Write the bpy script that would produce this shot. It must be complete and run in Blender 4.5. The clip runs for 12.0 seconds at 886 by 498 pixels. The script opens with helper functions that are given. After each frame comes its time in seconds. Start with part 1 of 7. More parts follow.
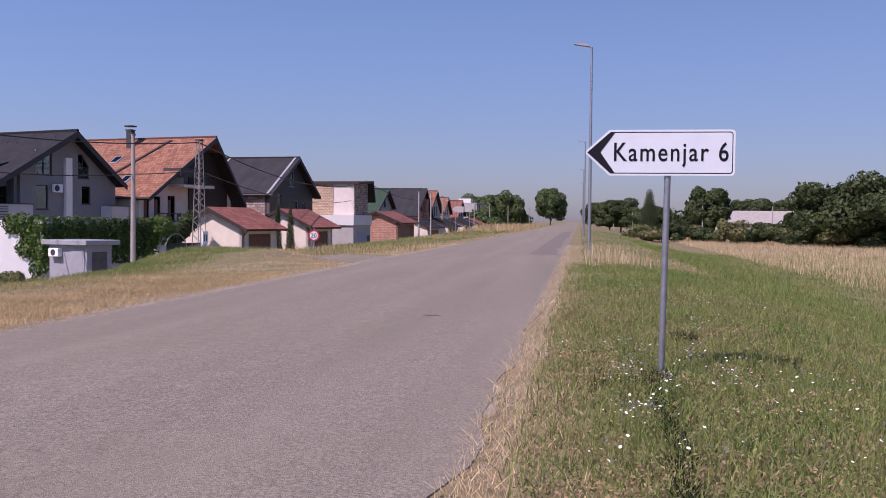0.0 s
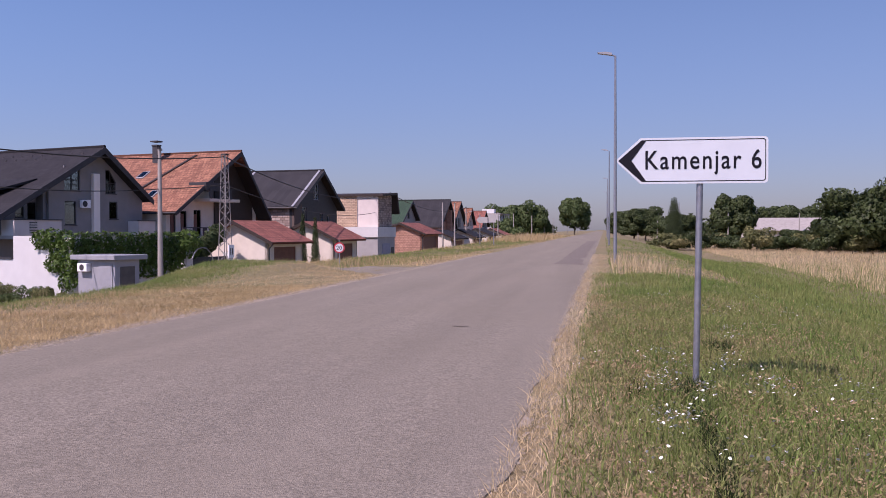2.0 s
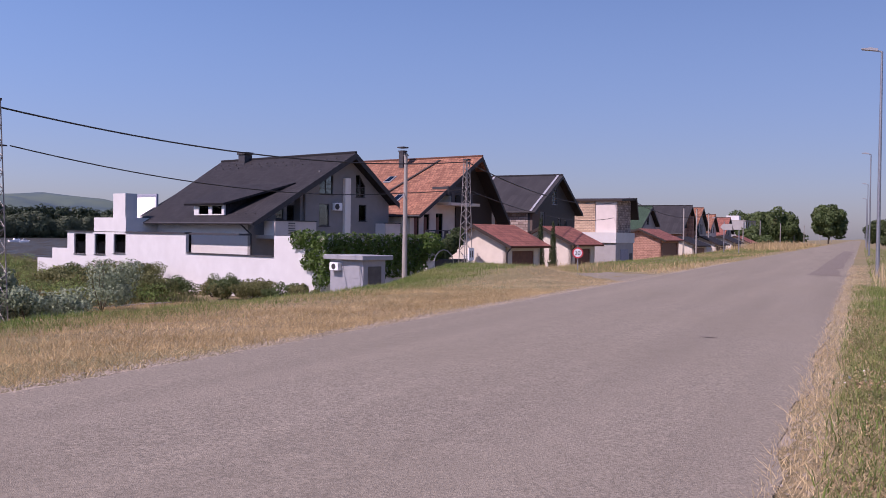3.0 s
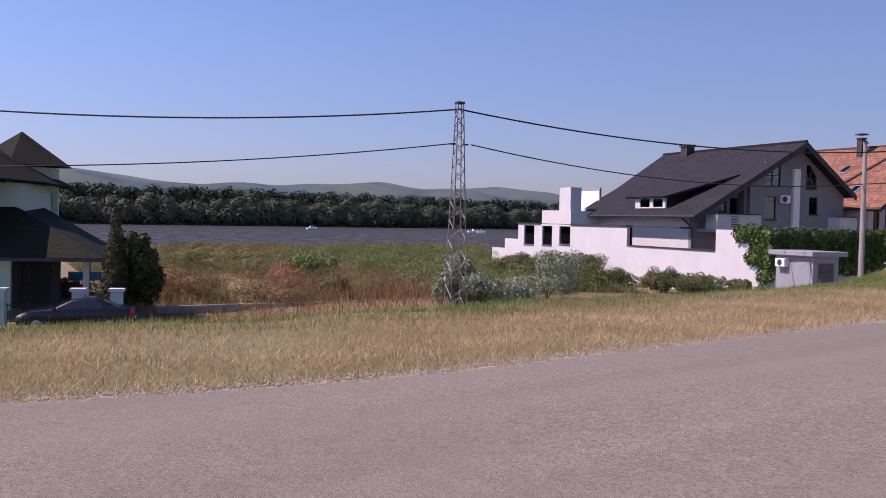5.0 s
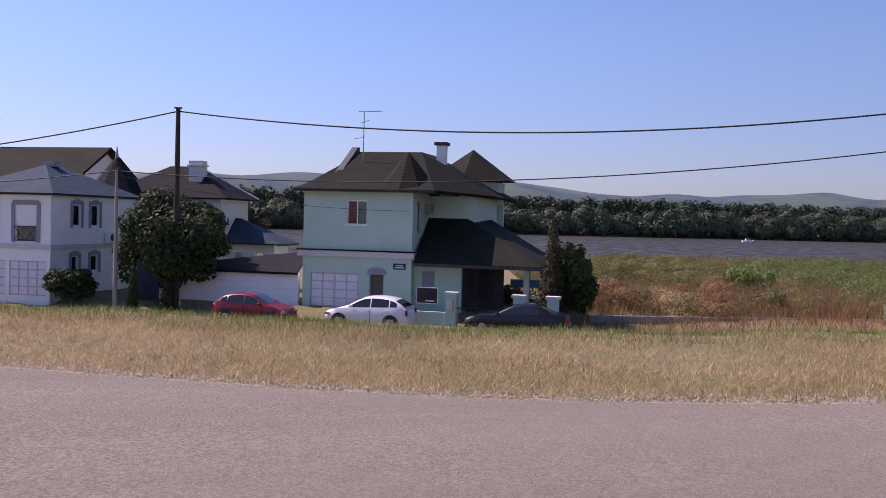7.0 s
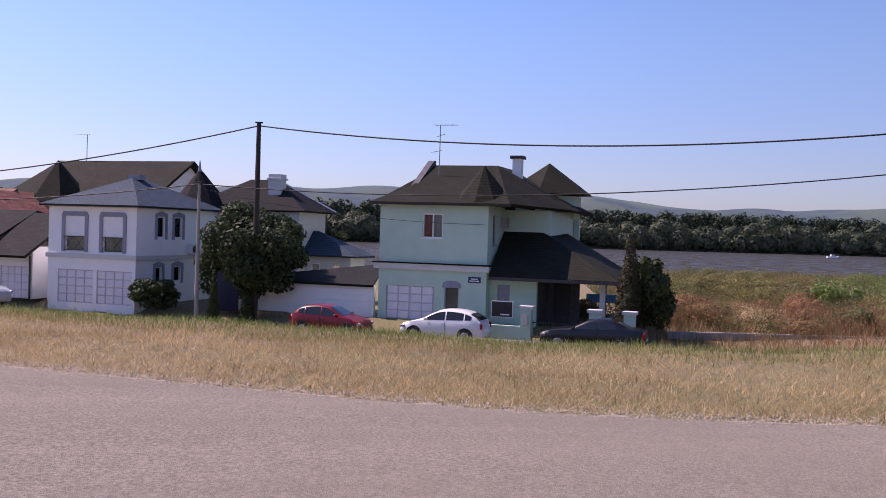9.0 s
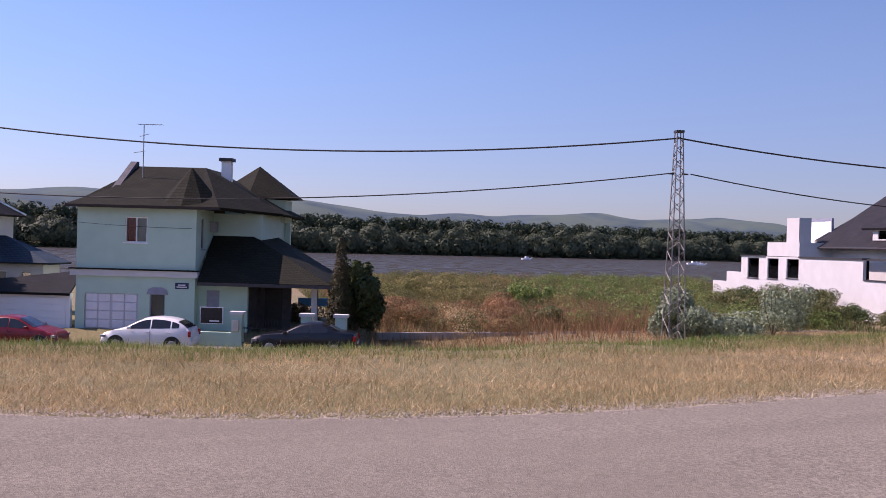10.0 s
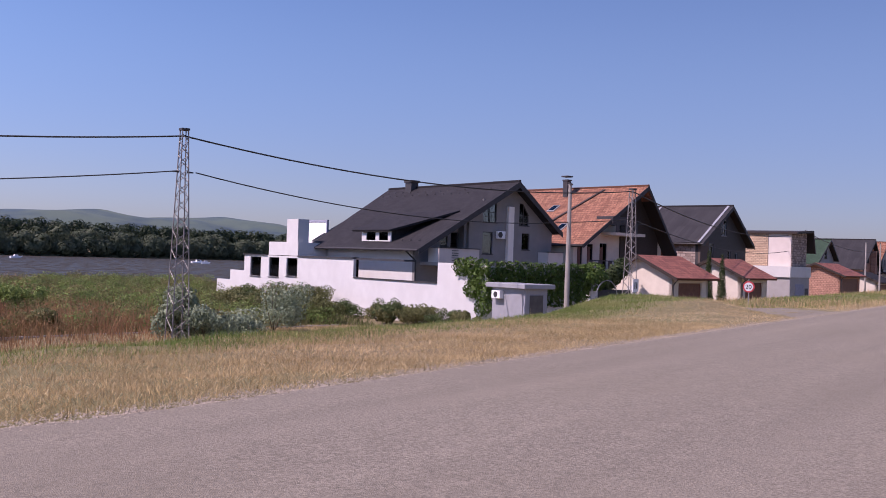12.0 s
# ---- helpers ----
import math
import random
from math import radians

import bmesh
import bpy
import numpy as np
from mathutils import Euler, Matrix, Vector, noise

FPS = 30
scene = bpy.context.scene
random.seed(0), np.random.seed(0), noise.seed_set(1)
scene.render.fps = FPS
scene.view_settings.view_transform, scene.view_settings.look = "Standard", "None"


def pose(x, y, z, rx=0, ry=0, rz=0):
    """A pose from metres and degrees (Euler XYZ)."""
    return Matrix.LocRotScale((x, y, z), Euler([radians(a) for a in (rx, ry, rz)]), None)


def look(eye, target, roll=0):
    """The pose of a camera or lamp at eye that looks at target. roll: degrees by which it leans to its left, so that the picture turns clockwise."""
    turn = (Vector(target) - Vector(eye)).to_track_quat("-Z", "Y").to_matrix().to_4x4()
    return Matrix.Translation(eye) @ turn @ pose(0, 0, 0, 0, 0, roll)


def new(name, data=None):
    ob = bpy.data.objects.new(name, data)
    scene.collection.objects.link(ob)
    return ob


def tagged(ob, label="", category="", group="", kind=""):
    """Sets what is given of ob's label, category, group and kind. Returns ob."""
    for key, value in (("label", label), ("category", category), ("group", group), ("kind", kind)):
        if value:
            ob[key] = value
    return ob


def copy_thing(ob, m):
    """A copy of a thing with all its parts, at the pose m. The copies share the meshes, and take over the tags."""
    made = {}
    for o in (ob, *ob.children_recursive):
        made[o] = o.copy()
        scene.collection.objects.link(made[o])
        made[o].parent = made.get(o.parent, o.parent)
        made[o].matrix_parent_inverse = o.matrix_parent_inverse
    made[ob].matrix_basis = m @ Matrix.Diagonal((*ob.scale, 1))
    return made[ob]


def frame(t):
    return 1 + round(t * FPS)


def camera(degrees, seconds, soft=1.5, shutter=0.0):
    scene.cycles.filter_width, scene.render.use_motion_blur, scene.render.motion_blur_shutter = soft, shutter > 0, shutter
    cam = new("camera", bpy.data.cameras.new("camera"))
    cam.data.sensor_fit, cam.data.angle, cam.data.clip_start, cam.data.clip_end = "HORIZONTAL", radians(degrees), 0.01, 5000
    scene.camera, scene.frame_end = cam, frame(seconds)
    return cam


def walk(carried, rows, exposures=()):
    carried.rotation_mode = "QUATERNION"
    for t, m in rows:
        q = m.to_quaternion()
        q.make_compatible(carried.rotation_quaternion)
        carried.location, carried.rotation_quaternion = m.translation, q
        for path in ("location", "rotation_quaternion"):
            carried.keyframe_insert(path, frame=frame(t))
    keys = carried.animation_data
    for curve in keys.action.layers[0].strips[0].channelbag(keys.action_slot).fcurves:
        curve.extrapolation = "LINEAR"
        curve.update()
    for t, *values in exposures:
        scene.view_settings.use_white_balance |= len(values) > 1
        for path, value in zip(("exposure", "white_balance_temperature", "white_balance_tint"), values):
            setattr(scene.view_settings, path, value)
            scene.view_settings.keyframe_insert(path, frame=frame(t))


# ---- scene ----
cam = camera(49.89, 12.0, soft=0.9)
EYE = 1.55
# seconds, yaw, pitch, roll in degrees: the camera turns on one spot beside the road
TURN = [
    (0, 8.19, -1.79, -0.55),
    (0.5, 8.53, -1.74, -0.58),
    (1, 7.86, -1.31, 0.04),
    (1.5, 7.54, -1.11, 0.01),
    (2, 9.6, -1.14, 0.14),
    (2.5, 16.47, -1.1, -0.59),
    (3, 23.75, -0.93, -0.77),
    (3.2, 26.47, -0.93, -1.01),
    (4.8, 47.11, -1.74, -0.82),
    (5, 49.79, -1.8, -1.2),
    (5.5, 57.15, -1.87, -1.67),
    (6, 63.75, -1.84, -2.25),
    (6.5, 70.69, -1.92, -1.62),
    (7, 75.38, -1.68, -1.47),
    (7.2, 77.19, -1.61, -1.26),
    (8, 84.7, -1.42, -1.3),
    (8.4, 86, -1.3, -1.4),
    (8.8, 83.06, -1.17, -1.47),
    (8.9, 81.35, -1.08, -1.6),
    (9, 79.91, -1, -1.75),
    (9.5, 70.95, -0.62, -1.65),
    (10, 62.67, -0.26, -1.55),
    (10.5, 54.86, 0.08, -1.47),
    (11, 47.37, 0.2, -1.59),
    (11.5, 40.27, 0.37, -1.46),
    (12, 33.49, 0.56, -1.93),
]
# the arms carry the camera a little to the left as the body turns
SWAY = [(0, 0), (1, -0.02), (1.5, -0.03), (2, -0.075), (2.5, -0.15), (3.2, -0.22), (12, -0.22)]
sway = lambda t: float(np.interp(t, *zip(*SWAY)))
walk(cam, [(t, pose(sway(t), 0, EYE, 90 + p, r, y)) for t, y, p, r in TURN],
     exposures=[(0.0, 0.36, 6450, 40), (4.0, 0.38, 6600, 42), (7.0, 0.42, 6700, 42), (9.0, 0.52, 6800, 43), (10.5, 0.50, 6750, 43), (12.0, 0.40, 6600, 42)])

# ---- light ----
SUN_FROM = Vector((-0.55, -0.835, 1.22)).normalized()
world = bpy.data.worlds.new("sky")
scene.world = world
world.use_nodes = True
wn = world.node_tree
sky = wn.nodes.new("ShaderNodeTexSky")
sky.sky_type, sky.sun_disc = "NISHITA", False
sky.sun_elevation, sky.sun_rotation = radians(50.7), radians(213.4)
sky.altitude, sky.air_density, sky.dust_density, sky.ozone_density = 100, 1.0, 0.6, 4.0
# summer haze: brighter and paler towards the sun's half of the sky
geo = wn.nodes.new("ShaderNodeTexCoord")
dot = wn.nodes.new("ShaderNodeVectorMath")
dot.operation = "DOT_PRODUCT"
dot.inputs[1].default_value = (-0.35, -0.55, 0.76)
wn.links.new(geo.outputs["Generated"], dot.inputs[0])
haze = wn.nodes.new("ShaderNodeMapRange")
haze.interpolation_type = "SMOOTHSTEP"
haze.inputs[1].default_value, haze.inputs[2].default_value = -0.8, 0.6
haze.inputs[3].default_value, haze.inputs[4].default_value = 0.066, 0.118
wn.links.new(dot.outputs["Value"], haze.inputs[0])
wn.links.new(haze.outputs[0], wn.nodes["Background"].inputs[1])
pale = wn.nodes.new("ShaderNodeHueSaturation")
satr = wn.nodes.new("ShaderNodeMapRange")
satr.inputs[1].default_value, satr.inputs[2].default_value, satr.inputs[3].default_value, satr.inputs[4].default_value = -0.6, 0.5, 1.08, 1.20
wn.links.new(dot.outputs["Value"], satr.inputs[0])
wn.links.new(satr.outputs[0], pale.inputs["Saturation"])
wn.links.new(sky.outputs[0], pale.inputs["Color"])
# lavender summer haze low over the horizon
sepz = wn.nodes.new("ShaderNodeSeparateXYZ")
wn.links.new(geo.outputs["Generated"], sepz.inputs[0])
low = wn.nodes.new("ShaderNodeMapRange")
low.interpolation_type = "SMOOTHSTEP"
low.inputs[1].default_value, low.inputs[2].default_value = 0.0, 0.24
low.inputs[3].default_value, low.inputs[4].default_value = 1.0, 0.0
wn.links.new(sepz.outputs[2], low.inputs[0])
tint = wn.nodes.new("ShaderNodeMix")
tint.data_type, tint.blend_type = "RGBA", "MULTIPLY"
tint.inputs[7].default_value = (0.64, 0.70, 0.86, 1)
wn.links.new(low.outputs[0], tint.inputs[0])
wn.links.new(pale.outputs[0], tint.inputs[6])
wn.links.new(tint.outputs[2], wn.nodes["Background"].inputs[0])
sun = new("sun", bpy.data.lights.new("sun", "SUN"))
sun.data.energy, sun.data.angle, sun.data.color = 4.3, radians(0.55), (1.0, 0.945, 0.86)
sun.matrix_world = look((0, 0, 60), Vector((0, 0, 60)) - SUN_FROM)


# ---- materials ----
def nodes_of(name):
    m = bpy.data.materials.new(name)
    m.use_nodes = True
    nt = m.node_tree
    return m, nt, nt.nodes["Principled BSDF"]


def mat(name, a, b=None, scale=4.0, rough=0.75, metal=0.0, bump=0.0, fine=0.0, island=0.0, obj=0.0, stretch=(1, 1, 1), spec=0.4, patch=None, patch_scale=0.4, patch_amount=0.5):
    """Colour a varied towards b by noise at one scale, patches at another; island, obj: brightness spread by piece."""
    m, nt, bsdf = nodes_of(name)
    L = nt.links.new
    tc = nt.nodes.new("ShaderNodeTexCoord")
    mp = nt.nodes.new("ShaderNodeMapping")
    mp.inputs["Scale"].default_value = stretch
    L(tc.outputs["Object"], mp.inputs[0])
    n1 = nt.nodes.new("ShaderNodeTexNoise")
    n1.inputs["Scale"].default_value, n1.inputs["Detail"].default_value = scale, 6
    L(mp.outputs[0], n1.inputs["Vector"])
    ramp = nt.nodes.new("ShaderNodeMix")
    ramp.data_type = "RGBA"
    b = b or tuple(c * 0.8 for c in a)
    ramp.inputs[6].default_value, ramp.inputs[7].default_value = (*a, 1), (*b, 1)
    sharp = nt.nodes.new("ShaderNodeMapRange")
    sharp.inputs[1].default_value, sharp.inputs[2].default_value = 0.33, 0.67
    L(n1.outputs[0], sharp.inputs[0])
    L(sharp.outputs[0], ramp.inputs[0])
    col = ramp.outputs[2]
    if patch:
        n2 = nt.nodes.new("ShaderNodeTexNoise")
        n2.inputs["Scale"].default_value, n2.inputs["Detail"].default_value = patch_scale, 4
        L(tc.outputs["Object"], n2.inputs["Vector"])
        mr = nt.nodes.new("ShaderNodeMapRange")
        mr.inputs[1].default_value, mr.inputs[2].default_value, mr.inputs[4].default_value = 0.42, 0.62, patch_amount
        L(n2.outputs[0], mr.inputs[0])
        mx = nt.nodes.new("ShaderNodeMix")
        mx.data_type = "RGBA"
        mx.inputs[7].default_value = (*patch, 1)
        L(mr.outputs[0], mx.inputs[0])
        L(col, mx.inputs[6])
        col = mx.outputs[2]
    if island or obj:
        hs = nt.nodes.new("ShaderNodeHueSaturation")
        mr = nt.nodes.new("ShaderNodeMapRange")
        if island:
            L(nt.nodes.new("ShaderNodeNewGeometry").outputs["Random Per Island"], mr.inputs[0])
        else:
            L(nt.nodes.new("ShaderNodeObjectInfo").outputs["Random"], mr.inputs[0])
        v = island or obj
        mr.inputs[3].default_value, mr.inputs[4].default_value = 1 - v, 1 + v
        L(mr.outputs[0], hs.inputs["Value"])
        L(col, hs.inputs["Color"])
        col = hs.outputs[0]
    L(col, bsdf.inputs["Base Color"])
    bsdf.inputs["Roughness"].default_value, bsdf.inputs["Metallic"].default_value = rough, metal
    bsdf.inputs["Specular IOR Level"].default_value = spec
    if bump:
        n3 = nt.nodes.new("ShaderNodeTexNoise")
        n3.inputs["Scale"].default_value, n3.inputs["Detail"].default_value = fine or scale * 6, 8
        L(mp.outputs[0], n3.inputs["Vector"])
        bp = nt.nodes.new("ShaderNodeBump")
        bp.inputs["Strength"].default_value, bp.inputs["Distance"].default_value = min(1, bump), 0.02
        L(n3.outputs[0], bp.inputs["Height"])
        L(bp.outputs[0], bsdf.inputs["Normal"])
    return m


def tile_mat(name, a, b, row=0.32, col=0.25, rough=0.8, bump=0.6, spec=0.3):
    """Roof tiles or blocks in staggered courses; uses the face's own UV in metres."""
    m, nt, bsdf = nodes_of(name)
    L = nt.links.new
    uv = nt.nodes.new("ShaderNodeUVMap")
    br = nt.nodes.new("ShaderNodeTexBrick")
    br.inputs["Color1"].default_value, br.inputs["Color2"].default_value = (*a, 1), (*b, 1)
    br.inputs["Mortar"].default_value = (*[c * 0.5 for c in b], 1)
    br.inputs["Scale"].default_value, br.inputs["Mortar Size"].default_value = 1.0, 0.018
    br.inputs["Brick Width"].default_value, br.inputs["Row Height"].default_value = col, row
    L(uv.outputs[0], br.inputs[0])
    n = nt.nodes.new("ShaderNodeTexNoise")
    n.inputs["Scale"].default_value, n.inputs["Detail"].default_value = 0.7, 6
    L(uv.outputs[0], n.inputs["Vector"])
    hs = nt.nodes.new("ShaderNodeHueSaturation")
    mr = nt.nodes.new("ShaderNodeMapRange")
    mr.inputs[3].default_value, mr.inputs[4].default_value = 0.65, 1.35
    L(n.outputs[0], mr.inputs[0])
    L(mr.outputs[0], hs.inputs["Value"])
    L(br.outputs[0], hs.inputs["Color"])
    L(hs.outputs[0], bsdf.inputs["Base Color"])
    bp = nt.nodes.new("ShaderNodeBump")
    bp.inputs["Strength"].default_value, bp.inputs["Distance"].default_value = bump, 0.03
    bp.invert = True
    L(br.outputs[1], bp.inputs["Height"])
    L(bp.outputs[0], bsdf.inputs["Normal"])
    bsdf.inputs["Roughness"].default_value = rough
    bsdf.inputs["Specular IOR Level"].default_value = spec
    return m


def glass_mat():
    m, nt, bsdf = nodes_of("window_glass")
    L = nt.links.new
    tr, gl, fr, mx = (nt.nodes.new("ShaderNode" + k) for k in ("BsdfTransparent", "BsdfGlossy", "Fresnel", "MixShader"))
    tr.inputs[0].default_value = (0.75, 0.8, 0.8, 1)
    gl.inputs["Roughness"].default_value = 0.02
    fr.inputs[0].default_value = 1.5
    L(fr.outputs[0], mx.inputs[0])
    L(tr.outputs[0], mx.inputs[1])
    L(gl.outputs[0], mx.inputs[2])
    L(mx.outputs[0], nt.nodes["Material Output"].inputs[0])
    return m


def thin(m, share=0.35):
    """Lets part of the light through, as leaves and blades do."""
    nt = m.node_tree
    bsdf, out = nt.nodes["Principled BSDF"], nt.nodes["Material Output"]
    tl, mx = nt.nodes.new("ShaderNodeBsdfTranslucent"), nt.nodes.new("ShaderNodeMixShader")
    nt.links.new(bsdf.inputs["Base Color"].links[0].from_socket, tl.inputs[0])
    mx.inputs[0].default_value = share
    nt.links.new(bsdf.outputs[0], mx.inputs[1])
    nt.links.new(tl.outputs[0], mx.inputs[2])
    nt.links.new(mx.outputs[0], out.inputs[0])
    return m


def leaf_mat(name, a, b, spread=0.35):
    return thin(mat(name, a, b, scale=0.35, rough=0.6, island=spread, spec=0.25), 0.25)


M_ASPHALT = mat("asphalt", (0.28, 0.247, 0.195), (0.138, 0.122, 0.097), scale=42, rough=0.95, bump=0.6, fine=110, spec=0.2, patch=(0.2, 0.175, 0.135), patch_scale=0.22, patch_amount=0.5)


def streaks(m, scale, stretch, lo, hi):
    """Lightens and darkens a surface in long streaks, as wheels and weather do."""
    nt = m.node_tree
    bsdf = nt.nodes["Principled BSDF"]
    tc, mp, nz, mr, hs = (nt.nodes.new("ShaderNode" + k) for k in ("TexCoord", "Mapping", "TexNoise", "MapRange", "HueSaturation"))
    mp.inputs["Scale"].default_value = stretch
    nz.inputs["Scale"].default_value, nz.inputs["Detail"].default_value = scale, 5
    mr.inputs[1].default_value, mr.inputs[2].default_value, mr.inputs[3].default_value, mr.inputs[4].default_value = 0.3, 0.7, lo, hi
    nt.links.new(tc.outputs["Object"], mp.inputs[0])
    nt.links.new(mp.outputs[0], nz.inputs["Vector"])
    nt.links.new(nz.outputs[0], mr.inputs[0])
    nt.links.new(mr.outputs[0], hs.inputs["Value"])
    nt.links.new(bsdf.inputs["Base Color"].links[0].from_socket, hs.inputs["Color"])
    nt.links.new(hs.outputs[0], bsdf.inputs["Base Color"])
    return m


streaks(M_ASPHALT, 1.0, (1.1, 0.05, 1), 0.90, 1.08)
streaks(M_ASPHALT, 7.0, (1, 1, 1), 0.93, 1.05)
M_PATCH = mat("newer_asphalt", (0.21, 0.18, 0.15), (0.115, 0.098, 0.083), scale=42, rough=0.92, bump=0.6, fine=110, spec=0.2)
M_SOIL = mat("verge_soil", (0.27, 0.205, 0.11), (0.125, 0.1, 0.05), scale=7, rough=0.95, bump=0.8, fine=30, patch=(0.13, 0.135, 0.05), patch_scale=0.10, patch_amount=0.55)
M_GRAVEL = mat("pale_gravel", (0.40, 0.345, 0.28), (0.26, 0.22, 0.17), scale=9, rough=0.95, bump=1.0, fine=60)
M_GREEN = thin(mat("green_grass", (0.125, 0.2, 0.045), (0.235, 0.255, 0.085), scale=0.5, rough=0.6, island=0.4, spec=0.2))
M_DRY = thin(mat("dry_grass", (0.6, 0.45, 0.245), (0.42, 0.305, 0.155), scale=0.6, rough=0.7, island=0.4, spec=0.2, patch=(0.3, 0.235, 0.11), patch_scale=0.35, patch_amount=0.6))
M_STRAW = thin(mat("straw", (0.64, 0.51, 0.31), (0.5, 0.38, 0.21), scale=0.5, rough=0.7, island=0.3, spec=0.2))
M_CLOVER = thin(mat("clover_and_seed_heads", (0.17, 0.2, 0.07), (0.42, 0.29, 0.17), scale=1.5, rough=0.7, island=0.4, spec=0.2))
M_WEED = thin(mat("weeds", (0.105, 0.13, 0.048), (0.2, 0.18, 0.078), scale=0.12, rough=0.7, island=0.4, spec=0.2))
M_RUST_WEED = thin(mat("rusty_weeds", (0.34, 0.185, 0.1), (0.27, 0.18, 0.09), scale=0.15, rough=0.8, island=0.35, spec=0.1))
M_YELLOWWEED = thin(mat("yellow_green_weeds", (0.175, 0.175, 0.06), (0.25, 0.215, 0.088), scale=0.3, rough=0.7, island=0.35, spec=0.2))
M_POOL = mat("pool_blue_paint", (0.15, 0.5, 0.8), (0.12, 0.42, 0.7), scale=3, rough=0.4)
M_DARKLEAF = leaf_mat("very_dark_leaves", (0.03, 0.048, 0.017), (0.052, 0.076, 0.026))
M_SLATE = mat("weathered_slate", (0.12, 0.115, 0.125), (0.08, 0.078, 0.085), scale=4, rough=0.9)
M_SILVER = leaf_mat("silvery_leaves", (0.27, 0.32, 0.21), (0.17, 0.22, 0.13))
M_LEAF = leaf_mat("dark_green_leaves", (0.038, 0.058, 0.02), (0.06, 0.082, 0.027))
M_LEAF_FAR = leaf_mat("willow_leaves", (0.062, 0.084, 0.05), (0.095, 0.118, 0.07), 0.3)
M_POPLAR = leaf_mat("poplar_leaves", (0.026, 0.044, 0.024), (0.038, 0.058, 0.030), 0.2)
M_IVY = leaf_mat("ivy_leaves", (0.058, 0.11, 0.022), (0.09, 0.15, 0.03))
M_BARK = mat("bark", (0.14, 0.10, 0.07), (0.08, 0.06, 0.04), scale=8, rough=0.95, bump=1.0, stretch=(1, 1, 0.2))
M_FLOWER = mat("white_flowers", (0.85, 0.85, 0.82), (0.7, 0.7, 0.65), scale=5, rough=0.8)
M_CONCRETE = mat("concrete", (0.34, 0.315, 0.29), (0.26, 0.24, 0.22), scale=3, rough=0.9, bump=0.4, stretch=(1, 1, 0.3))
M_STEEL = mat("galvanised_steel", (0.33, 0.335, 0.35), (0.25, 0.255, 0.27), scale=14, rough=0.45, metal=0.75, bump=0.1)
M_GREYPAINT = mat("grey_paint", (0.29, 0.295, 0.32), (0.255, 0.26, 0.28), scale=2, rough=0.5, bump=0.05)
M_LATTICE = mat("lattice_steel", (0.28, 0.265, 0.26), (0.19, 0.17, 0.16), scale=5, rough=0.6, metal=0.3)
M_CABLE = mat("black_cable", (0.02, 0.02, 0.022), (0.03, 0.03, 0.03), scale=3, rough=0.6)
M_WHITE = mat("white_render", (0.59, 0.585, 0.575), (0.55, 0.545, 0.535), scale=1.5, rough=0.85, bump=0.2, fine=60, patch=(0.51, 0.5, 0.49), patch_scale=0.5, patch_amount=0.4)
M_LILAC = mat("grey_render", (0.36, 0.345, 0.335), (0.32, 0.305, 0.3), scale=1.5, rough=0.85, bump=0.2, fine=60, patch=(0.29, 0.28, 0.275), patch_scale=0.5, patch_amount=0.4)
M_PINKISH = mat("pale_pink_render", (0.6, 0.53, 0.49), (0.55, 0.485, 0.445), scale=1.5, rough=0.85, bump=0.2, fine=60)
M_BLUEWHITE = mat("bluish_white_render", (0.86, 0.86, 0.855), (0.82, 0.82, 0.815), scale=1.5, rough=0.85, bump=0.2, fine=60, patch=(0.78, 0.78, 0.775), patch_scale=0.6, patch_amount=0.35)
M_MINT = mat("mint_render", (0.45, 0.62, 0.53), (0.41, 0.575, 0.49), scale=1.2, rough=0.85, bump=0.2, fine=60, patch=(0.375, 0.53, 0.45), patch_scale=0.7, patch_amount=0.4)
M_GREYWALL = mat("mid_grey_render", (0.25, 0.24, 0.238), (0.22, 0.21, 0.208), scale=1.5, rough=0.85, bump=0.2, fine=60, patch=(0.20, 0.192, 0.19), patch_scale=0.5, patch_amount=0.4)
M_PALEPIER = mat("pale_cream_render", (0.82, 0.76, 0.7), (0.78, 0.72, 0.66), scale=1.5, rough=0.85, bump=0.2, fine=60)
M_CREAM = mat("cream_render", (0.62, 0.56, 0.48), (0.56, 0.5, 0.43), scale=1.5, rough=0.85, bump=0.2, fine=60)
M_DARKWOOD = mat("dark_stained_wood", (0.042, 0.027, 0.021), (0.022, 0.015, 0.012), scale=5, rough=0.6, bump=0.4, stretch=(8, 8, 0.6))
M_BROWNDOOR = mat("brown_door", (0.16, 0.06, 0.04), (0.11, 0.04, 0.028), scale=4, rough=0.55, bump=0.2)
M_DARKTRIM = mat("anthracite_trim", (0.035, 0.033, 0.036), (0.05, 0.047, 0.05), scale=4, rough=0.6)
M_WHITETRIM = mat("white_plastic", (0.82, 0.82, 0.83), (0.76, 0.76, 0.77), scale=4, rough=0.4)
M_GREYTRIM = mat("blue_grey_trim", (0.28, 0.29, 0.36), (0.23, 0.24, 0.30), scale=4, rough=0.7)
M_GARAGE = mat("white_garage_door", (0.74, 0.72, 0.77), (0.68, 0.66, 0.71), scale=3, rough=0.5)
# greyer than the white panels: groove shade put into the backing slab's colour
M_DOORGROOVE = mat("shaded_door_groove", (0.6, 0.59, 0.63), (0.55, 0.54, 0.58), scale=3, rough=0.6)
M_CURTAIN = mat("white_curtain", (0.7, 0.7, 0.7), (0.55, 0.55, 0.55), scale=6, rough=0.9, stretch=(8, 8, 0.3))
M_RED = mat("dark_red_curtain", (0.5, 0.02, 0.05), (0.36, 0.015, 0.035), scale=6, rough=0.9, stretch=(8, 8, 0.3))
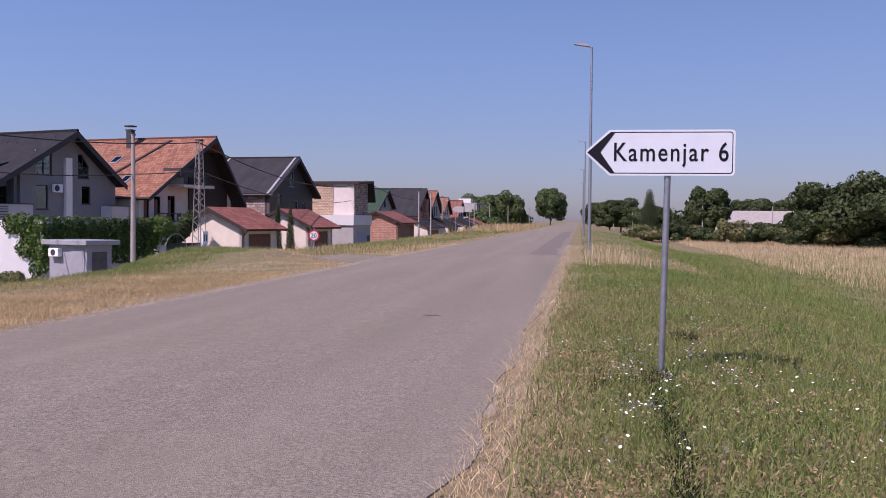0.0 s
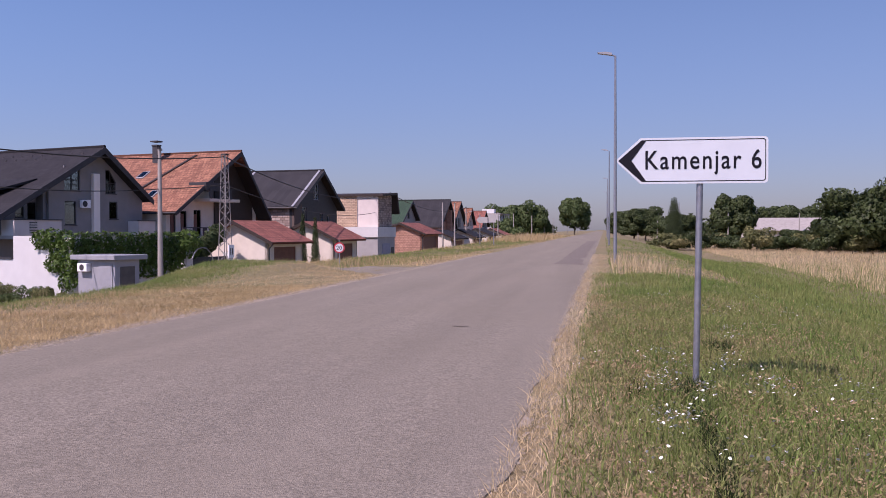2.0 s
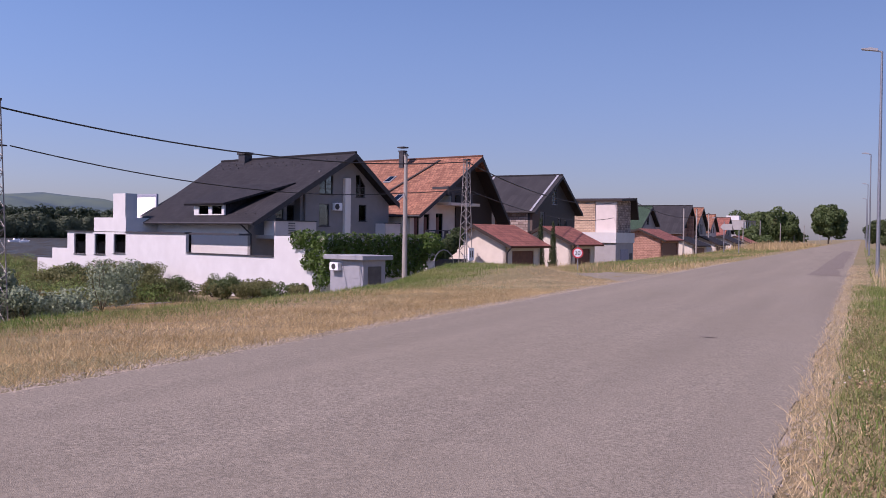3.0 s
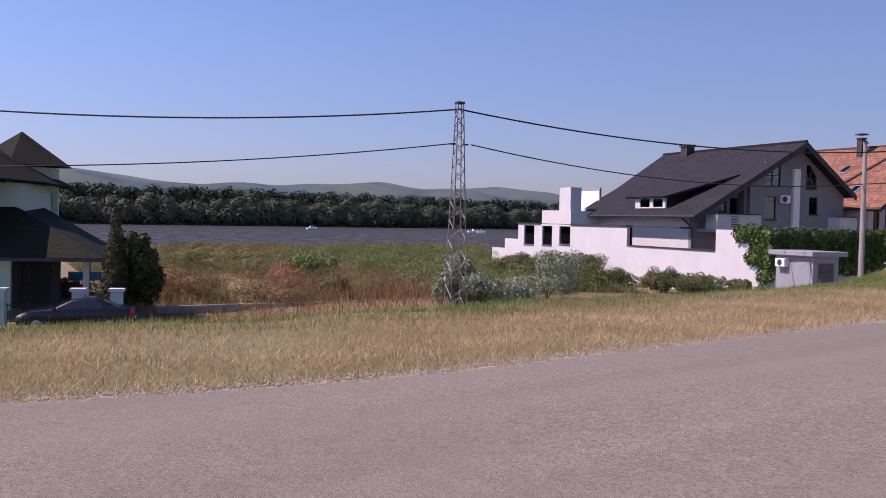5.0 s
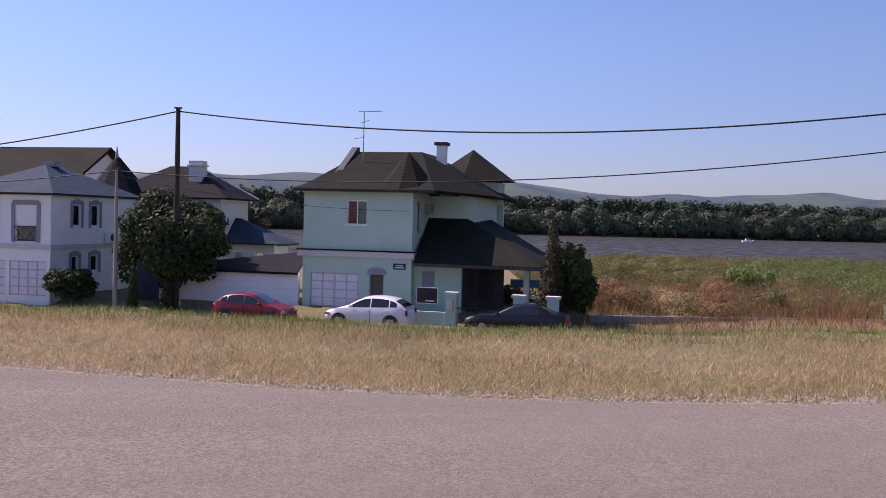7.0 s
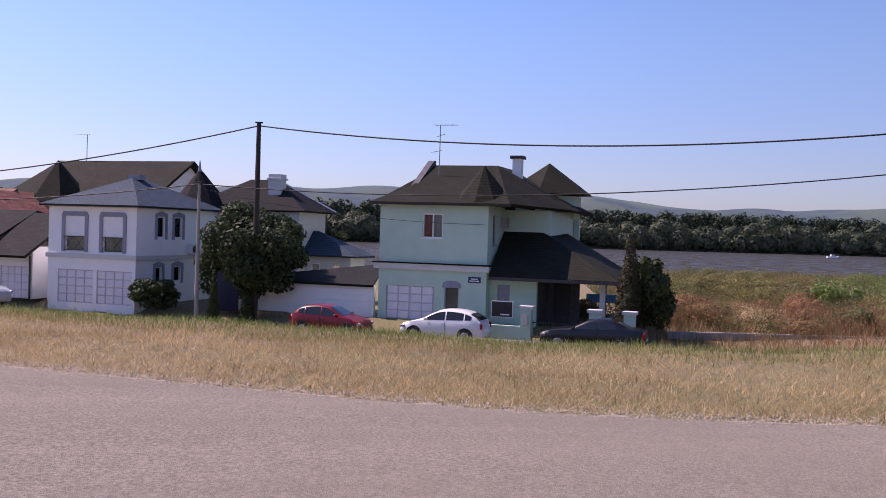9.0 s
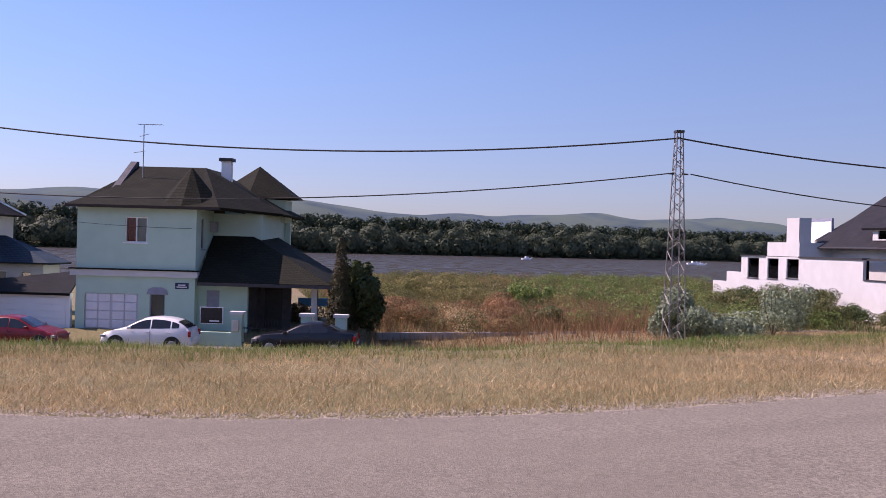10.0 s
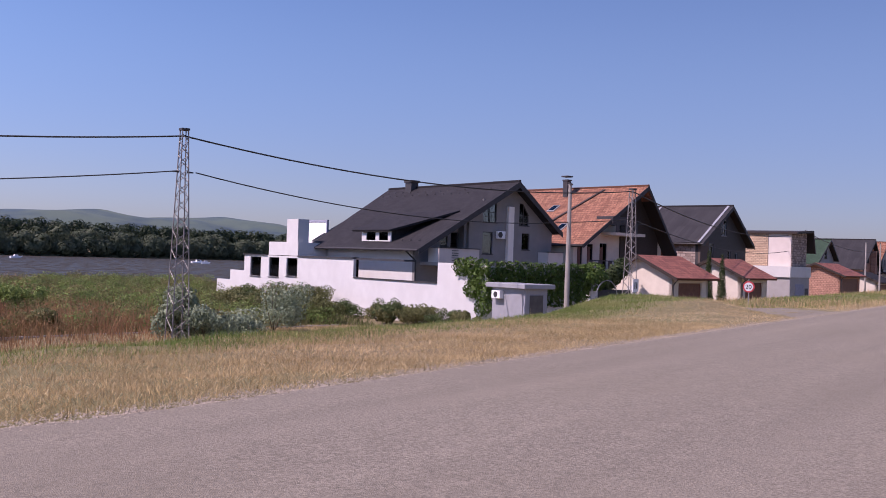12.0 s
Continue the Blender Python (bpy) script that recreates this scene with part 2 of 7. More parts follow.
M_BLACK = mat("black_rubber", (0.015, 0.015, 0.016), (0.025, 0.025, 0.025), scale=8, rough=0.7)
M_INTERIOR = mat("dim_interior", (0.12, 0.11, 0.10), (0.09, 0.08, 0.075), scale=2, rough=0.9)
M_CHAR = tile_mat("charcoal_roof_tiles", (0.020, 0.019, 0.022), (0.032, 0.030, 0.033), 0.33, 0.28, spec=0.2)
M_ORANGE = tile_mat("orange_roof_tiles", (0.34, 0.16, 0.098), (0.19, 0.08, 0.05), 0.36, 0.32, bump=1.0)
M_REDTILE = tile_mat("red_roof_tiles", (0.30, 0.115, 0.085), (0.19, 0.07, 0.052), 0.42, 0.4, bump=1.0)
M_BLACKROOF = tile_mat("black_sheet_roof", (0.022, 0.021, 0.024), (0.032, 0.03, 0.033), 3.5, 0.45, bump=0.4)
M_SHINGLE = tile_mat("mossy_shingles", (0.0205, 0.021, 0.015), (0.027, 0.0275, 0.0195), 0.15, 0.3, bump=0.4, spec=0.08)
M_BLUEROOF = tile_mat("blue_grey_shingles", (0.036, 0.06, 0.088), (0.048, 0.074, 0.1), 0.15, 0.3, bump=0.4, spec=0.15)
M_GREYSHINGLE = tile_mat("grey_shingles", (0.019, 0.019, 0.02), (0.028, 0.027, 0.028), 0.15, 0.3, bump=0.4, spec=0.08)
M_GREENROOF = tile_mat("green_roof_tiles", (0.035, 0.07, 0.042), (0.028, 0.056, 0.034), 0.33, 0.28)
M_BRICK = tile_mat("hollow_clay_block", (0.46, 0.25, 0.18), (0.36, 0.19, 0.14), 0.25, 0.4, bump=0.8)
M_STONE = tile_mat("mixed_stone_cladding", (0.42, 0.34, 0.30), (0.22, 0.16, 0.14), 0.28, 0.55, bump=1.0)
M_TRAVERTINE = tile_mat("tan_stone_cladding", (0.55, 0.40, 0.28), (0.42, 0.29, 0.20), 0.2, 0.5, bump=1.0)
M_GLASS = glass_mat()
M_SIGNWHITE = mat("white_sign_film", (0.56, 0.6, 0.63), (0.53, 0.57, 0.6), scale=6, rough=0.45)
M_SIGNBLACK = mat("black_sign_film", (0.008, 0.008, 0.012), (0.010, 0.010, 0.014), scale=6, rough=0.6, spec=0.15)
M_SIGNRED = mat("red_sign_film", (0.45, 0.03, 0.04), (0.40, 0.03, 0.035), scale=6, rough=0.4)
M_NAVY = mat("navy_enamel", (0.02, 0.03, 0.10), (0.02, 0.03, 0.08), scale=6, rough=0.4)
M_BLUEDOOR = mat("blue_gate_paint", (0.008, 0.014, 0.05), (0.006, 0.01, 0.04), scale=6, rough=0.5)


def car_paint(name, c, coat=0.6):
    m = mat(name, c, tuple(v * 0.93 for v in c), scale=2, rough=0.3)
    b = m.node_tree.nodes["Principled BSDF"]
    b.inputs["Coat Weight"].default_value, b.inputs["Coat Roughness"].default_value = coat, 0.08
    return m


M_CARWHITE, M_CARRED = car_paint("white_car_paint", (0.75, 0.75, 0.77)), car_paint("red_car_paint", (0.17, 0.004, 0.008), 0.2)
M_CARBLACK, M_CARSILVER = car_paint("black_car_paint", (0.006, 0.006, 0.008), 0.25), car_paint("silver_car_paint", (0.45, 0.46, 0.48))
M_TAIL = mat("red_tail_lamp", (0.35, 0.01, 0.01), rough=0.2)
M_WATER, nt_, b_ = nodes_of("river_water")
df_, gl_, mx_ = (nt_.nodes.new("ShaderNode" + k) for k in ("BsdfDiffuse", "BsdfGlossy", "MixShader"))
df_.inputs[0].default_value, gl_.inputs["Roughness"].default_value, mx_.inputs[0].default_value = (0.046, 0.042, 0.036, 1), 0.2, 0.30
gl_.inputs[0].default_value = (0.78, 0.72, 0.62, 1)
nt_.links.new(df_.outputs[0], mx_.inputs[1])
nt_.links.new(gl_.outputs[0], mx_.inputs[2])
nt_.links.new(mx_.outputs[0], nt_.nodes["Material Output"].inputs[0])
nz_ = nt_.nodes.new("ShaderNodeTexNoise")
tc_, mp_, bp_ = nt_.nodes.new("ShaderNodeTexCoord"), nt_.nodes.new("ShaderNodeMapping"), nt_.nodes.new("ShaderNodeBump")
mp_.inputs["Scale"].default_value = (0.42, 0.12, 1)
nz_.inputs["Scale"].default_value, nz_.inputs["Detail"].default_value = 1.0, 5
bp_.inputs["Strength"].default_value, bp_.inputs["Distance"].default_value = 1.0, 1.6
nt_.links.new(tc_.outputs["Object"], mp_.inputs[0])
nt_.links.new(mp_.outputs[0], nz_.inputs["Vector"])
nt_.links.new(nz_.outputs[0], bp_.inputs["Height"])
nt_.links.new(bp_.outputs[0], df_.inputs["Normal"])
nt_.links.new(bp_.outputs[0], gl_.inputs["Normal"])
mq_, nq_, rq_ = nt_.nodes.new("ShaderNodeMapping"), nt_.nodes.new("ShaderNodeTexNoise"), nt_.nodes.new("ShaderNodeMapRange")
mq_.inputs["Scale"].default_value = (0.15, 0.20, 1)
nq_.inputs["Scale"].default_value, nq_.inputs["Detail"].default_value, nq_.inputs["Roughness"].default_value = 1.0, 7, 0.68
rq_.inputs[1].default_value, rq_.inputs[2].default_value, rq_.inputs[3].default_value, rq_.inputs[4].default_value = 0.42, 0.60, 0.0, 0.48
nt_.links.new(tc_.outputs["Object"], mq_.inputs[0])
nt_.links.new(mq_.outputs[0], nq_.inputs["Vector"])
nt_.links.new(nq_.outputs[0], rq_.inputs[0])
nt_.links.new(rq_.outputs[0], mx_.inputs[0])
# woods and fields shifted towards blue: distance haze put into the base colour
M_HAZED_HILL = mat("hazed_wooded_hills", (0.034, 0.064, 0.088), (0.058, 0.092, 0.1), scale=0.012, rough=1.0, patch=(0.09, 0.125, 0.095), patch_scale=0.005, patch_amount=0.7)


# ---- building helpers ----
def mesh_of(name, bm, material):
    me = bpy.data.meshes.new(name)
    bm.normal_update()
    bm.to_mesh(me)
    bm.free()
    me.materials.append(material)
    return me


def part(name, bm, material, parent, label=""):
    ob = new(name, mesh_of(name, bm, material))
    ob.parent = parent
    return tagged(ob, label)


def solo(name, bm, material, label, category, group="", kind="", m=None):
    ob = new(name, mesh_of(name, bm, material))
    if m is not None:
        ob.matrix_world = m
    return tagged(ob, label, category, group, kind)


def empty(name, m, label, category, group=""):
    ob = new(name)
    ob.matrix_world = m
    return tagged(ob, label, category, group)


def box(bm, x0, x1, y0, y1, z0, z1, bevel=0.0):
    r = bmesh.ops.create_cube(bm, size=1, matrix=Matrix.LocRotScale(((x0 + x1) / 2, (y0 + y1) / 2, (z0 + z1) / 2), None, (abs(x1 - x0), abs(y1 - y0), abs(z1 - z0))))
    if bevel:
        es = list({e for v in r["verts"] for e in v.link_edges})
        bmesh.ops.bevel(bm, geom=es, offset=bevel, segments=1, affect="EDGES")
    return bm


def boxes(*list_of, bevel=0.0):
    bm = bmesh.new()
    for b in list_of:
        box(bm, *b, bevel=bevel)
    return bm


def rod(bm, p, q, r0, r1=None, n=8):
    p, q = Vector(p), Vector(q)
    d = q - p
    m = Matrix.Translation((p + q) / 2) @ d.to_track_quat("Z", "Y").to_matrix().to_4x4()
    bmesh.ops.create_cone(bm, cap_ends=True, segments=n, radius1=r0, radius2=r0 if r1 is None else r1, depth=d.length, matrix=m)
    return bm


def rods(*list_of, n=8):
    bm = bmesh.new()
    for r in list_of:
        rod(bm, *r, n=n)
    return bm


def prism(bm, pts, axis, a, b):
    """A polygon of 2D points drawn out along an axis (0, 1, 2) from a to b."""
    def put(p, c):
        v = list(p)
        v.insert(axis, c)
        return bm.verts.new(v)
    lo, hi = [put(p, a) for p in pts], [put(p, b) for p in pts]
    n = len(pts)
    bm.faces.new(lo)
    bm.faces.new(hi[::-1])
    for i in range(n):
        bm.faces.new((lo[i], hi[i], hi[(i + 1) % n], lo[(i + 1) % n]))
    bmesh.ops.recalc_face_normals(bm, faces=bm.faces)
    return bm


def slab(bm, quad, t):
    """A roof plane: corners in order, t thick below; UVs in metres along its lower edge (first two corners) and up its slope."""
    uv = bm.loops.layers.uv.verify()
    q = [Vector(p) for p in quad]
    ex = (q[1] - q[0]).normalized()
    nrm = (q[1] - q[0]).cross(q[-1] - q[0]).normalized()
    if nrm.z < 0:
        nrm = -nrm
    ey = nrm.cross(ex)
    top = [bm.verts.new(p) for p in q]
    bot = [bm.verts.new(p - nrm * t) for p in q]
    fs = [bm.faces.new(top), bm.faces.new(bot[::-1])]
    n = len(q)
    for i in range(n):
        fs.append(bm.faces.new((top[i], bot[i], bot[(i + 1) % n], top[(i + 1) % n])))
    for f in fs:
        for l in f.loops:
            d = l.vert.co - q[0]
            l[uv].uv = (d.dot(ex), d.dot(ey))
    if fs[0].normal.z < 0 or (fs[0].normal_update() or fs[0].normal.z < 0):
        bmesh.ops.reverse_faces(bm, faces=fs)
    return bm


def box_uv(bm):
    """UVs in metres on every face, from its own plane."""
    uv = bm.loops.layers.uv.verify()
    bm.normal_update()
    for f in bm.faces:
        n = f.normal
        for l in f.loops:
            c = l.vert.co
            l[uv].uv = (c.y, c.z) if abs(n.x) > max(abs(n.y), abs(n.z)) else (c.x, c.z) if abs(n.y) > abs(n.z) else (c.x, c.y)
    return bm


def wall(x0, x1, z0, z1, t, holes=(), cut=None):
    """A wall in the xz plane, t thick towards +y, with openings (x0, x1, z0, z1); cut: lines (point, normal) in xz that trim it."""
    bm = bmesh.new()
    xs = sorted({x0, x1, *[h[0] for h in holes], *[h[1] for h in holes]})
    zs = sorted({z0, z1, *[h[2] for h in holes], *[h[3] for h in holes]})
    for i in range(len(xs) - 1):
        for j in range(len(zs) - 1):
            cx, cz = (xs[i] + xs[i + 1]) / 2, (zs[j] + zs[j + 1]) / 2
            if not any(h[0] < cx < h[1] and h[2] < cz < h[3] for h in holes):
                box(bm, xs[i], xs[i + 1], 0, t, zs[j], zs[j + 1])
    bmesh.ops.remove_doubles(bm, verts=bm.verts, dist=1e-4)
    seen = {}
    for f in list(bm.faces):
        key = tuple(round(c, 3) for c in f.calc_center_median())
        seen.setdefault(key, []).append(f)
    for fs in seen.values():
        if len(fs) > 1:
            bmesh.ops.delete(bm, geom=fs, context="FACES_ONLY")
    for p, n in cut or ():
        bmesh.ops.bisect_plane(bm, geom=bm.verts[:] + bm.edges[:] + bm.faces[:], plane_co=(p[0], 0, p[1]), plane_no=(n[0], 0, n[1]), clear_outer=True)
    bmesh.ops.recalc_face_normals(bm, faces=bm.faces)
    return box_uv(bm)


def turned(bm, m):
    bm.transform(m)
    return bm


def window(parent, m, x0, x1, z0, z1, frame_mat=None, mull=1, rail=None, deep=0.12, sill=True, curtain=None, bar=0.06):
    """A window set into an opening of a wall that lies in the xz plane of m: frame with bars, pane, sill, curtain."""
    fm = frame_mat or M_DARKTRIM
    xs = [x0 + (x1 - x0) * k / (mull + 1) for k in range(mull + 2)]
    zr = z0 + (z1 - z0) * (rail or 0)
    rows = [(z0 + bar, zr - bar / 2), (zr + bar / 2, z1 - bar)] if rail else [(z0 + bar, z1 - bar)]
    panes = [(xs[k] + (bar if k == 0 else bar / 2), xs[k + 1] - (bar if k == mull else bar / 2), c, d) for k in range(mull + 1) for c, d in rows]
    b = turned(wall(x0, x1, z0, z1, 0.07, panes), Matrix.Translation((0, deep - 0.05, 0)))
    w = part("window", turned(b, m), fm, parent)
    g = part("pane", turned(boxes((x0 + bar / 2, x1 - bar / 2, deep - 0.012, deep, z0 + bar / 2, z1 - bar / 2)), m), M_GLASS, w, "window glass")
    if sill:
        part("sill", turned(boxes((x0 - 0.06, x1 + 0.06, -0.07, deep - 0.05, z0 - 0.05, z0 - 0.003)), m), fm, w)
    if curtain:
        part("curtain", turned(boxes((x0 + 0.02, x1 - 0.02, deep + 0.09, deep + 0.11, z0, z1)), m), curtain, w)
    return w


def house_frame(x, y, z, deg):
    """Local x runs along the street, y away from it."""
    return pose(x, y, z, 0, 0, 90 - deg)


FRONT = Matrix()


def side_of(x, facing):
    """The frame of a wall across the house at local x; facing -1: its outer face looks to -x, +1: to +x."""
    return Matrix.Translation((x, 0, 0)) @ Matrix.Rotation(radians(-90 if facing < 0 else 90), 4, "Z")


def numpy_mesh(name, verts, faces, material):
    """verts (n, 3), faces (m, k) of one size k."""
    me = bpy.data.meshes.new(name)
    faces = np.asarray(faces, dtype=np.int32)
    k = faces.shape[1]
    me.vertices.add(len(verts))
    me.vertices.foreach_set("co", np.asarray(verts, dtype=np.float32).ravel())
    me.loops.add(faces.size)
    me.loops.foreach_set("vertex_index", faces.ravel())
    me.polygons.add(len(faces))
    me.polygons.foreach_set("loop_start", np.arange(0, faces.size, k, dtype=np.int32))
    me.update(calc_edges=True)
    me.materials.append(material)
    return me


rng = np.random.default_rng(7)


# ---- ground ----
def left_of_road(x, y):
    """Metres to the left of the road's left edge (negative: on the road, then right of it)."""
    a = -7.45 - x
    b = -0.877 * (x + 9.5) + 0.48 * (y + 0.4)
    k = 1.6
    h = np.clip(0.5 + 0.5 * (b - a) / k, 0, 1)
    return b + (a - b) * h - k * h * (1 - h)


ROAD_W = 6.75


def smooth(v, a, b):
    u = np.clip((v - a) / (b - a), 0, 1)
    return u * u * (3 - 2 * u)


def ground_z(x, y):
    x, y = np.asarray(x, float), np.asarray(y, float)
    L = left_of_road(x, y)
    far = smooth(y, 24, 40)
    notch = 1 - np.exp(-((y - 35.5 - 0.55 * (-7.4 - x)) / 2.4) ** 2)
    z = np.where(L > 0, 0.0 - 3.0 * smooth(L, 4.9 + 2.6 * far, 13.2 + 2 * far), 0.0)
    hump = smooth(y, 24, 33) * (1 - smooth(y, 36, 42))
    z = z + np.where(L > 0, (0.40 * hump * notch - 0.26 * smooth(y, 36, 43) * (1 - smooth(y, 90, 140))) * smooth(L, 1.0, 4.0) * (1 - smooth(L, 7.0, 11)), 0)
    z = z - 0.5 * smooth(L, 12, 15) * (1 - smooth(L, 36.2, 37.6)) * (1 - smooth(y, 18, 30)) - 4.2 * smooth(L, 98, 150)
    z = z + np.where(x < -560, 4.4 * smooth(-x, 582, 596), 0)
    r = -ROAD_W - L
    z = np.where(r > 0, 0.0 - 2.2 * smooth(r, 1.6, 15), z)
    z = np.where((L <= -1.6) & (r <= -1.6), -0.06, z)
    bump = 0.035 * np.sin(1.7 * x + 0.6 * y) * np.sin(1.1 * y - 0.8 * x) + 0.02 * np.sin(4.1 * x - 2.3 * y)
    edge = np.clip(np.minimum(np.abs(L), np.abs(r)) / 1.0, 0, 1)
    z = z + np.where((L > 0) | (r > 0), bump * edge, 0)
    return z


def lattice(a, b, step):
    return np.arange(a, b, step)


gx = np.unique(np.concatenate([-np.geomspace(60, 4600, 50), lattice(-60, -20, 1.2), lattice(-20, 12, 0.4), lattice(12, 40, 1.2), np.geomspace(40, 4600, 45), [-572, -576, -580, -584, -590]]))
gy = np.unique(np.concatenate([-np.geomspace(40, 4600, 40), lattice(-40, -12, 1.2), lattice(-12, 50, 0.4), lattice(50, 130, 1.2), np.geomspace(130, 4600, 50)]))
GX, GY = np.meshgrid(gx, gy)
GZ = ground_z(GX, GY)
nx, ny = len(gx), len(gy)
idx = np.arange(nx * ny).reshape(ny, nx)
quads = np.stack([idx[:-1, :-1], idx[:-1, 1:], idx[1:, 1:], idx[1:, :-1]], -1).reshape(-1, 4)
ground = new("ground", numpy_mesh("ground", np.stack([GX, GY, GZ], -1).reshape(-1, 3), quads, M_SOIL))
tagged(ground, "uneven earth bank under dry and green grass", "ground", kind="structure")

# road: rows across, following the left edge
ys = np.concatenate([-np.geomspace(120, 7, 30), np.arange(-6.5, 12, 0.5), np.geomspace(12, 900, 60)])
us = np.concatenate([[-0.003], np.linspace(0, 1, 13), [1.003]])


def left_edge(y):
    lo, hi = -160.0, -5.0
    for _ in range(50):
        mid = (lo + hi) / 2
        lo, hi = (mid, hi) if left_of_road(mid, y) > 0 else (lo, mid)
    return lo


def road_point(y, u):
    """u from 0 at the left edge to 1 at the right."""
    xl = left_edge(y)
    bend = smooth(np.array(y), 7.0, -1.0)
    nx_, ny_ = 1.0 * (1 - bend) + 0.877 * bend, -0.48 * bend
    wob = 0.06 * math.sin(y * 1.3) + 0.04 * math.sin(y * 3.1 + 1)
    w = ROAD_W + (wob if u > 0.5 else -wob) * abs(2 * u - 1)
    return xl + nx_ * w * u, y + ny_ * w * u, (0.012 + 0.05 * (1 - (2 * u - 1) ** 2)) if 0 <= u <= 1 else -0.12


rv = np.array([road_point(float(y), float(u)) for y in ys for u in us])
ri = np.arange(len(rv)).reshape(len(ys), len(us))
road = new("road", numpy_mesh("road", rv, np.stack([ri[:-1, :-1], ri[:-1, 1:], ri[1:, 1:], ri[1:, :-1]], -1).reshape(-1, 4), M_ASPHALT))
road.data.polygons.foreach_set("use_smooth", np.zeros(len(road.data.polygons), dtype=bool))
tagged(road, "worn grey-brown asphalt country road with crumbling edges", "road", kind="structure")

# river
bm = bmesh.new()
bmesh.ops.create_grid(bm, x_segments=1, y_segments=1, size=0.5, matrix=Matrix.Translation((-345, 900, -6.0)) @ Matrix.Diagonal((490, 5200, 1, 1)))
solo("water", bm, M_WATER, "broad dark river with small ripples", "river", kind="structure")

# hills on the horizon, with the haze of distance in their colour
hy = np.linspace(-1600, 4600, 260)
prof = 146 + 14 * np.sin(hy / 420 + 0.6) + 8 * np.sin(hy / 170) + 4 * np.sin(hy / 61 + 2) + 8 * np.exp(-((hy - 1150) / 320) ** 2)
hv, hf = [], []
for k, (dx, fz) in enumerate(((-2900, 0.0), (-3100, 0.55), (-3350, 0.85), (-3600, 1.0), (-3900, 0.6))):
    wig = 14 * np.sin(hy / (60 + 17 * k) + k) * (0 < fz)
    hv.append(np.stack([np.full_like(hy, dx) + 3 * wig, hy, prof * fz + wig * 0.5 - 8 * (fz == 0)], -1))
hv = np.concatenate(hv)
hi_ = np.arange(len(hv)).reshape(5, -1)
hills = new("backdrop_hills", numpy_mesh("backdrop_hills", hv, np.stack([hi_[:-1, :-1], hi_[:-1, 1:], hi_[1:, 1:], hi_[1:, :-1]], -1).reshape(-1, 4), M_HAZED_HILL))
tagged(hills, "low wooded hills beyond the river, coloured blue for haze", "hills", kind="structure")

# pale gravel shoulders and darker repairs
def strip(name, y_list, inner, outer, lift, material, label, wob=0.1, seed=0):
    """A ribbon beside or on the road; inner, outer: metres left of the left edge."""
    r = np.random.default_rng(seed)
    v = []
    for y in y_list:
        xl = left_edge(float(y))
        bend = float(smooth(np.array(float(y)), 7.0, -1.0))
        ex, ey = -(1 - bend) - 0.877 * bend, 0.48 * bend
        a, b = inner + r.normal() * wob * 0.5, outer + r.normal() * wob
        for k in range(4):
            q = a + (b - a) * k / 3
            px_, py_ = xl + ex * q, y + ey * q
            u = -q / ROAD_W
            zr = 0.012 + 0.05 * (1 - (2 * u - 1) ** 2) if 0 < u < 1 else float(ground_z(px_, py_))
            v.append((px_, py_, zr + lift if name.startswith("pavement_patch") else (-0.004, 0.007, 0.006, -0.02)[k]))
    v = np.array(v)
    i = np.arange(len(v)).reshape(-1, 4)
    ob = new(name, numpy_mesh(name, v, np.stack([i[:-1, :-1], i[:-1, 1:], i[1:, 1:], i[1:, :-1]], -1).reshape(-1, 4), material))
    return tagged(ob, label, "road edge", kind="structure")


edge_y = np.concatenate([np.arange(-14, 30, 0.22), np.geomspace(30, 500, 120)])
strip("pavement_shoulder_left", edge_y, -0.40, 0.24, 0.010, M_GRAVEL, "pale crumbled gravel shoulder", 0.09, 1)
strip("pavement_shoulder_right", edge_y, -ROAD_W + 0.40, -ROAD_W - 0.10, 0.008, M_GRAVEL, "pale crumbled gravel shoulder", 0.05, 2)
strip("pavement_patch", np.linspace(42, 125, 40), -5.25, -6.35, 0.006, M_PATCH, "darker asphalt repair strip", 0.08, 3)
strip("pavement_patch_small", np.linspace(14.6, 14.72, 3), -5.05, -5.3, 0.006, M_PATCH, "small dark asphalt repair", 0.02, 4)


def pebbles(name, lo, hi, n, seed):
    """Loose stones along a road edge; lo, hi: metres left of the left edge."""
    r = np.random.default_rng(seed)
    y = np.where(r.random(n) < 0.75, r.uniform(-10, 28, n), r.uniform(28, 60, n))
    q = lo + (hi - lo) * np.clip(r.normal(0.5, 0.24, n), 0, 1)
    xl = np.interp(y, ys, [left_edge(float(v)) for v in ys])
    bend = smooth(y, 7.0, -1.0)
    x, yy = xl + (-(1 - bend) - 0.877 * bend) * q, y + 0.48 * bend * q
    c = np.stack([x, yy, np.full(n, 0.010)], -1)
    s = r.uniform(0.004, 0.016, (n, 1))
    v = np.stack([c + r.normal(size=(n, 3)) * s * 0.3 + s * np.array(k) for k in ((1, 0.2, 0), (-0.6, 0.8, 0), (-0.4, -0.9, 0), (0, 0, 0.8))], 1).reshape(-1, 3)
    k = np.arange(n)[:, None] * 4
    f = np.concatenate([k + [[0, 1, 3]], k + [[1, 2, 3]], k + [[2, 0, 3]]])
    return tagged(new(name, numpy_mesh(name, v, f, M_GRAVEL)), "loose pale gravel along the road edge", "gravel", kind="stuff")


pebbles("edge_gravel", -0.22, 0.5, 26000, 5)
pebbles("verge_gravel", -ROAD_W - 0.35, -ROAD_W + 0.12, 7000, 6)


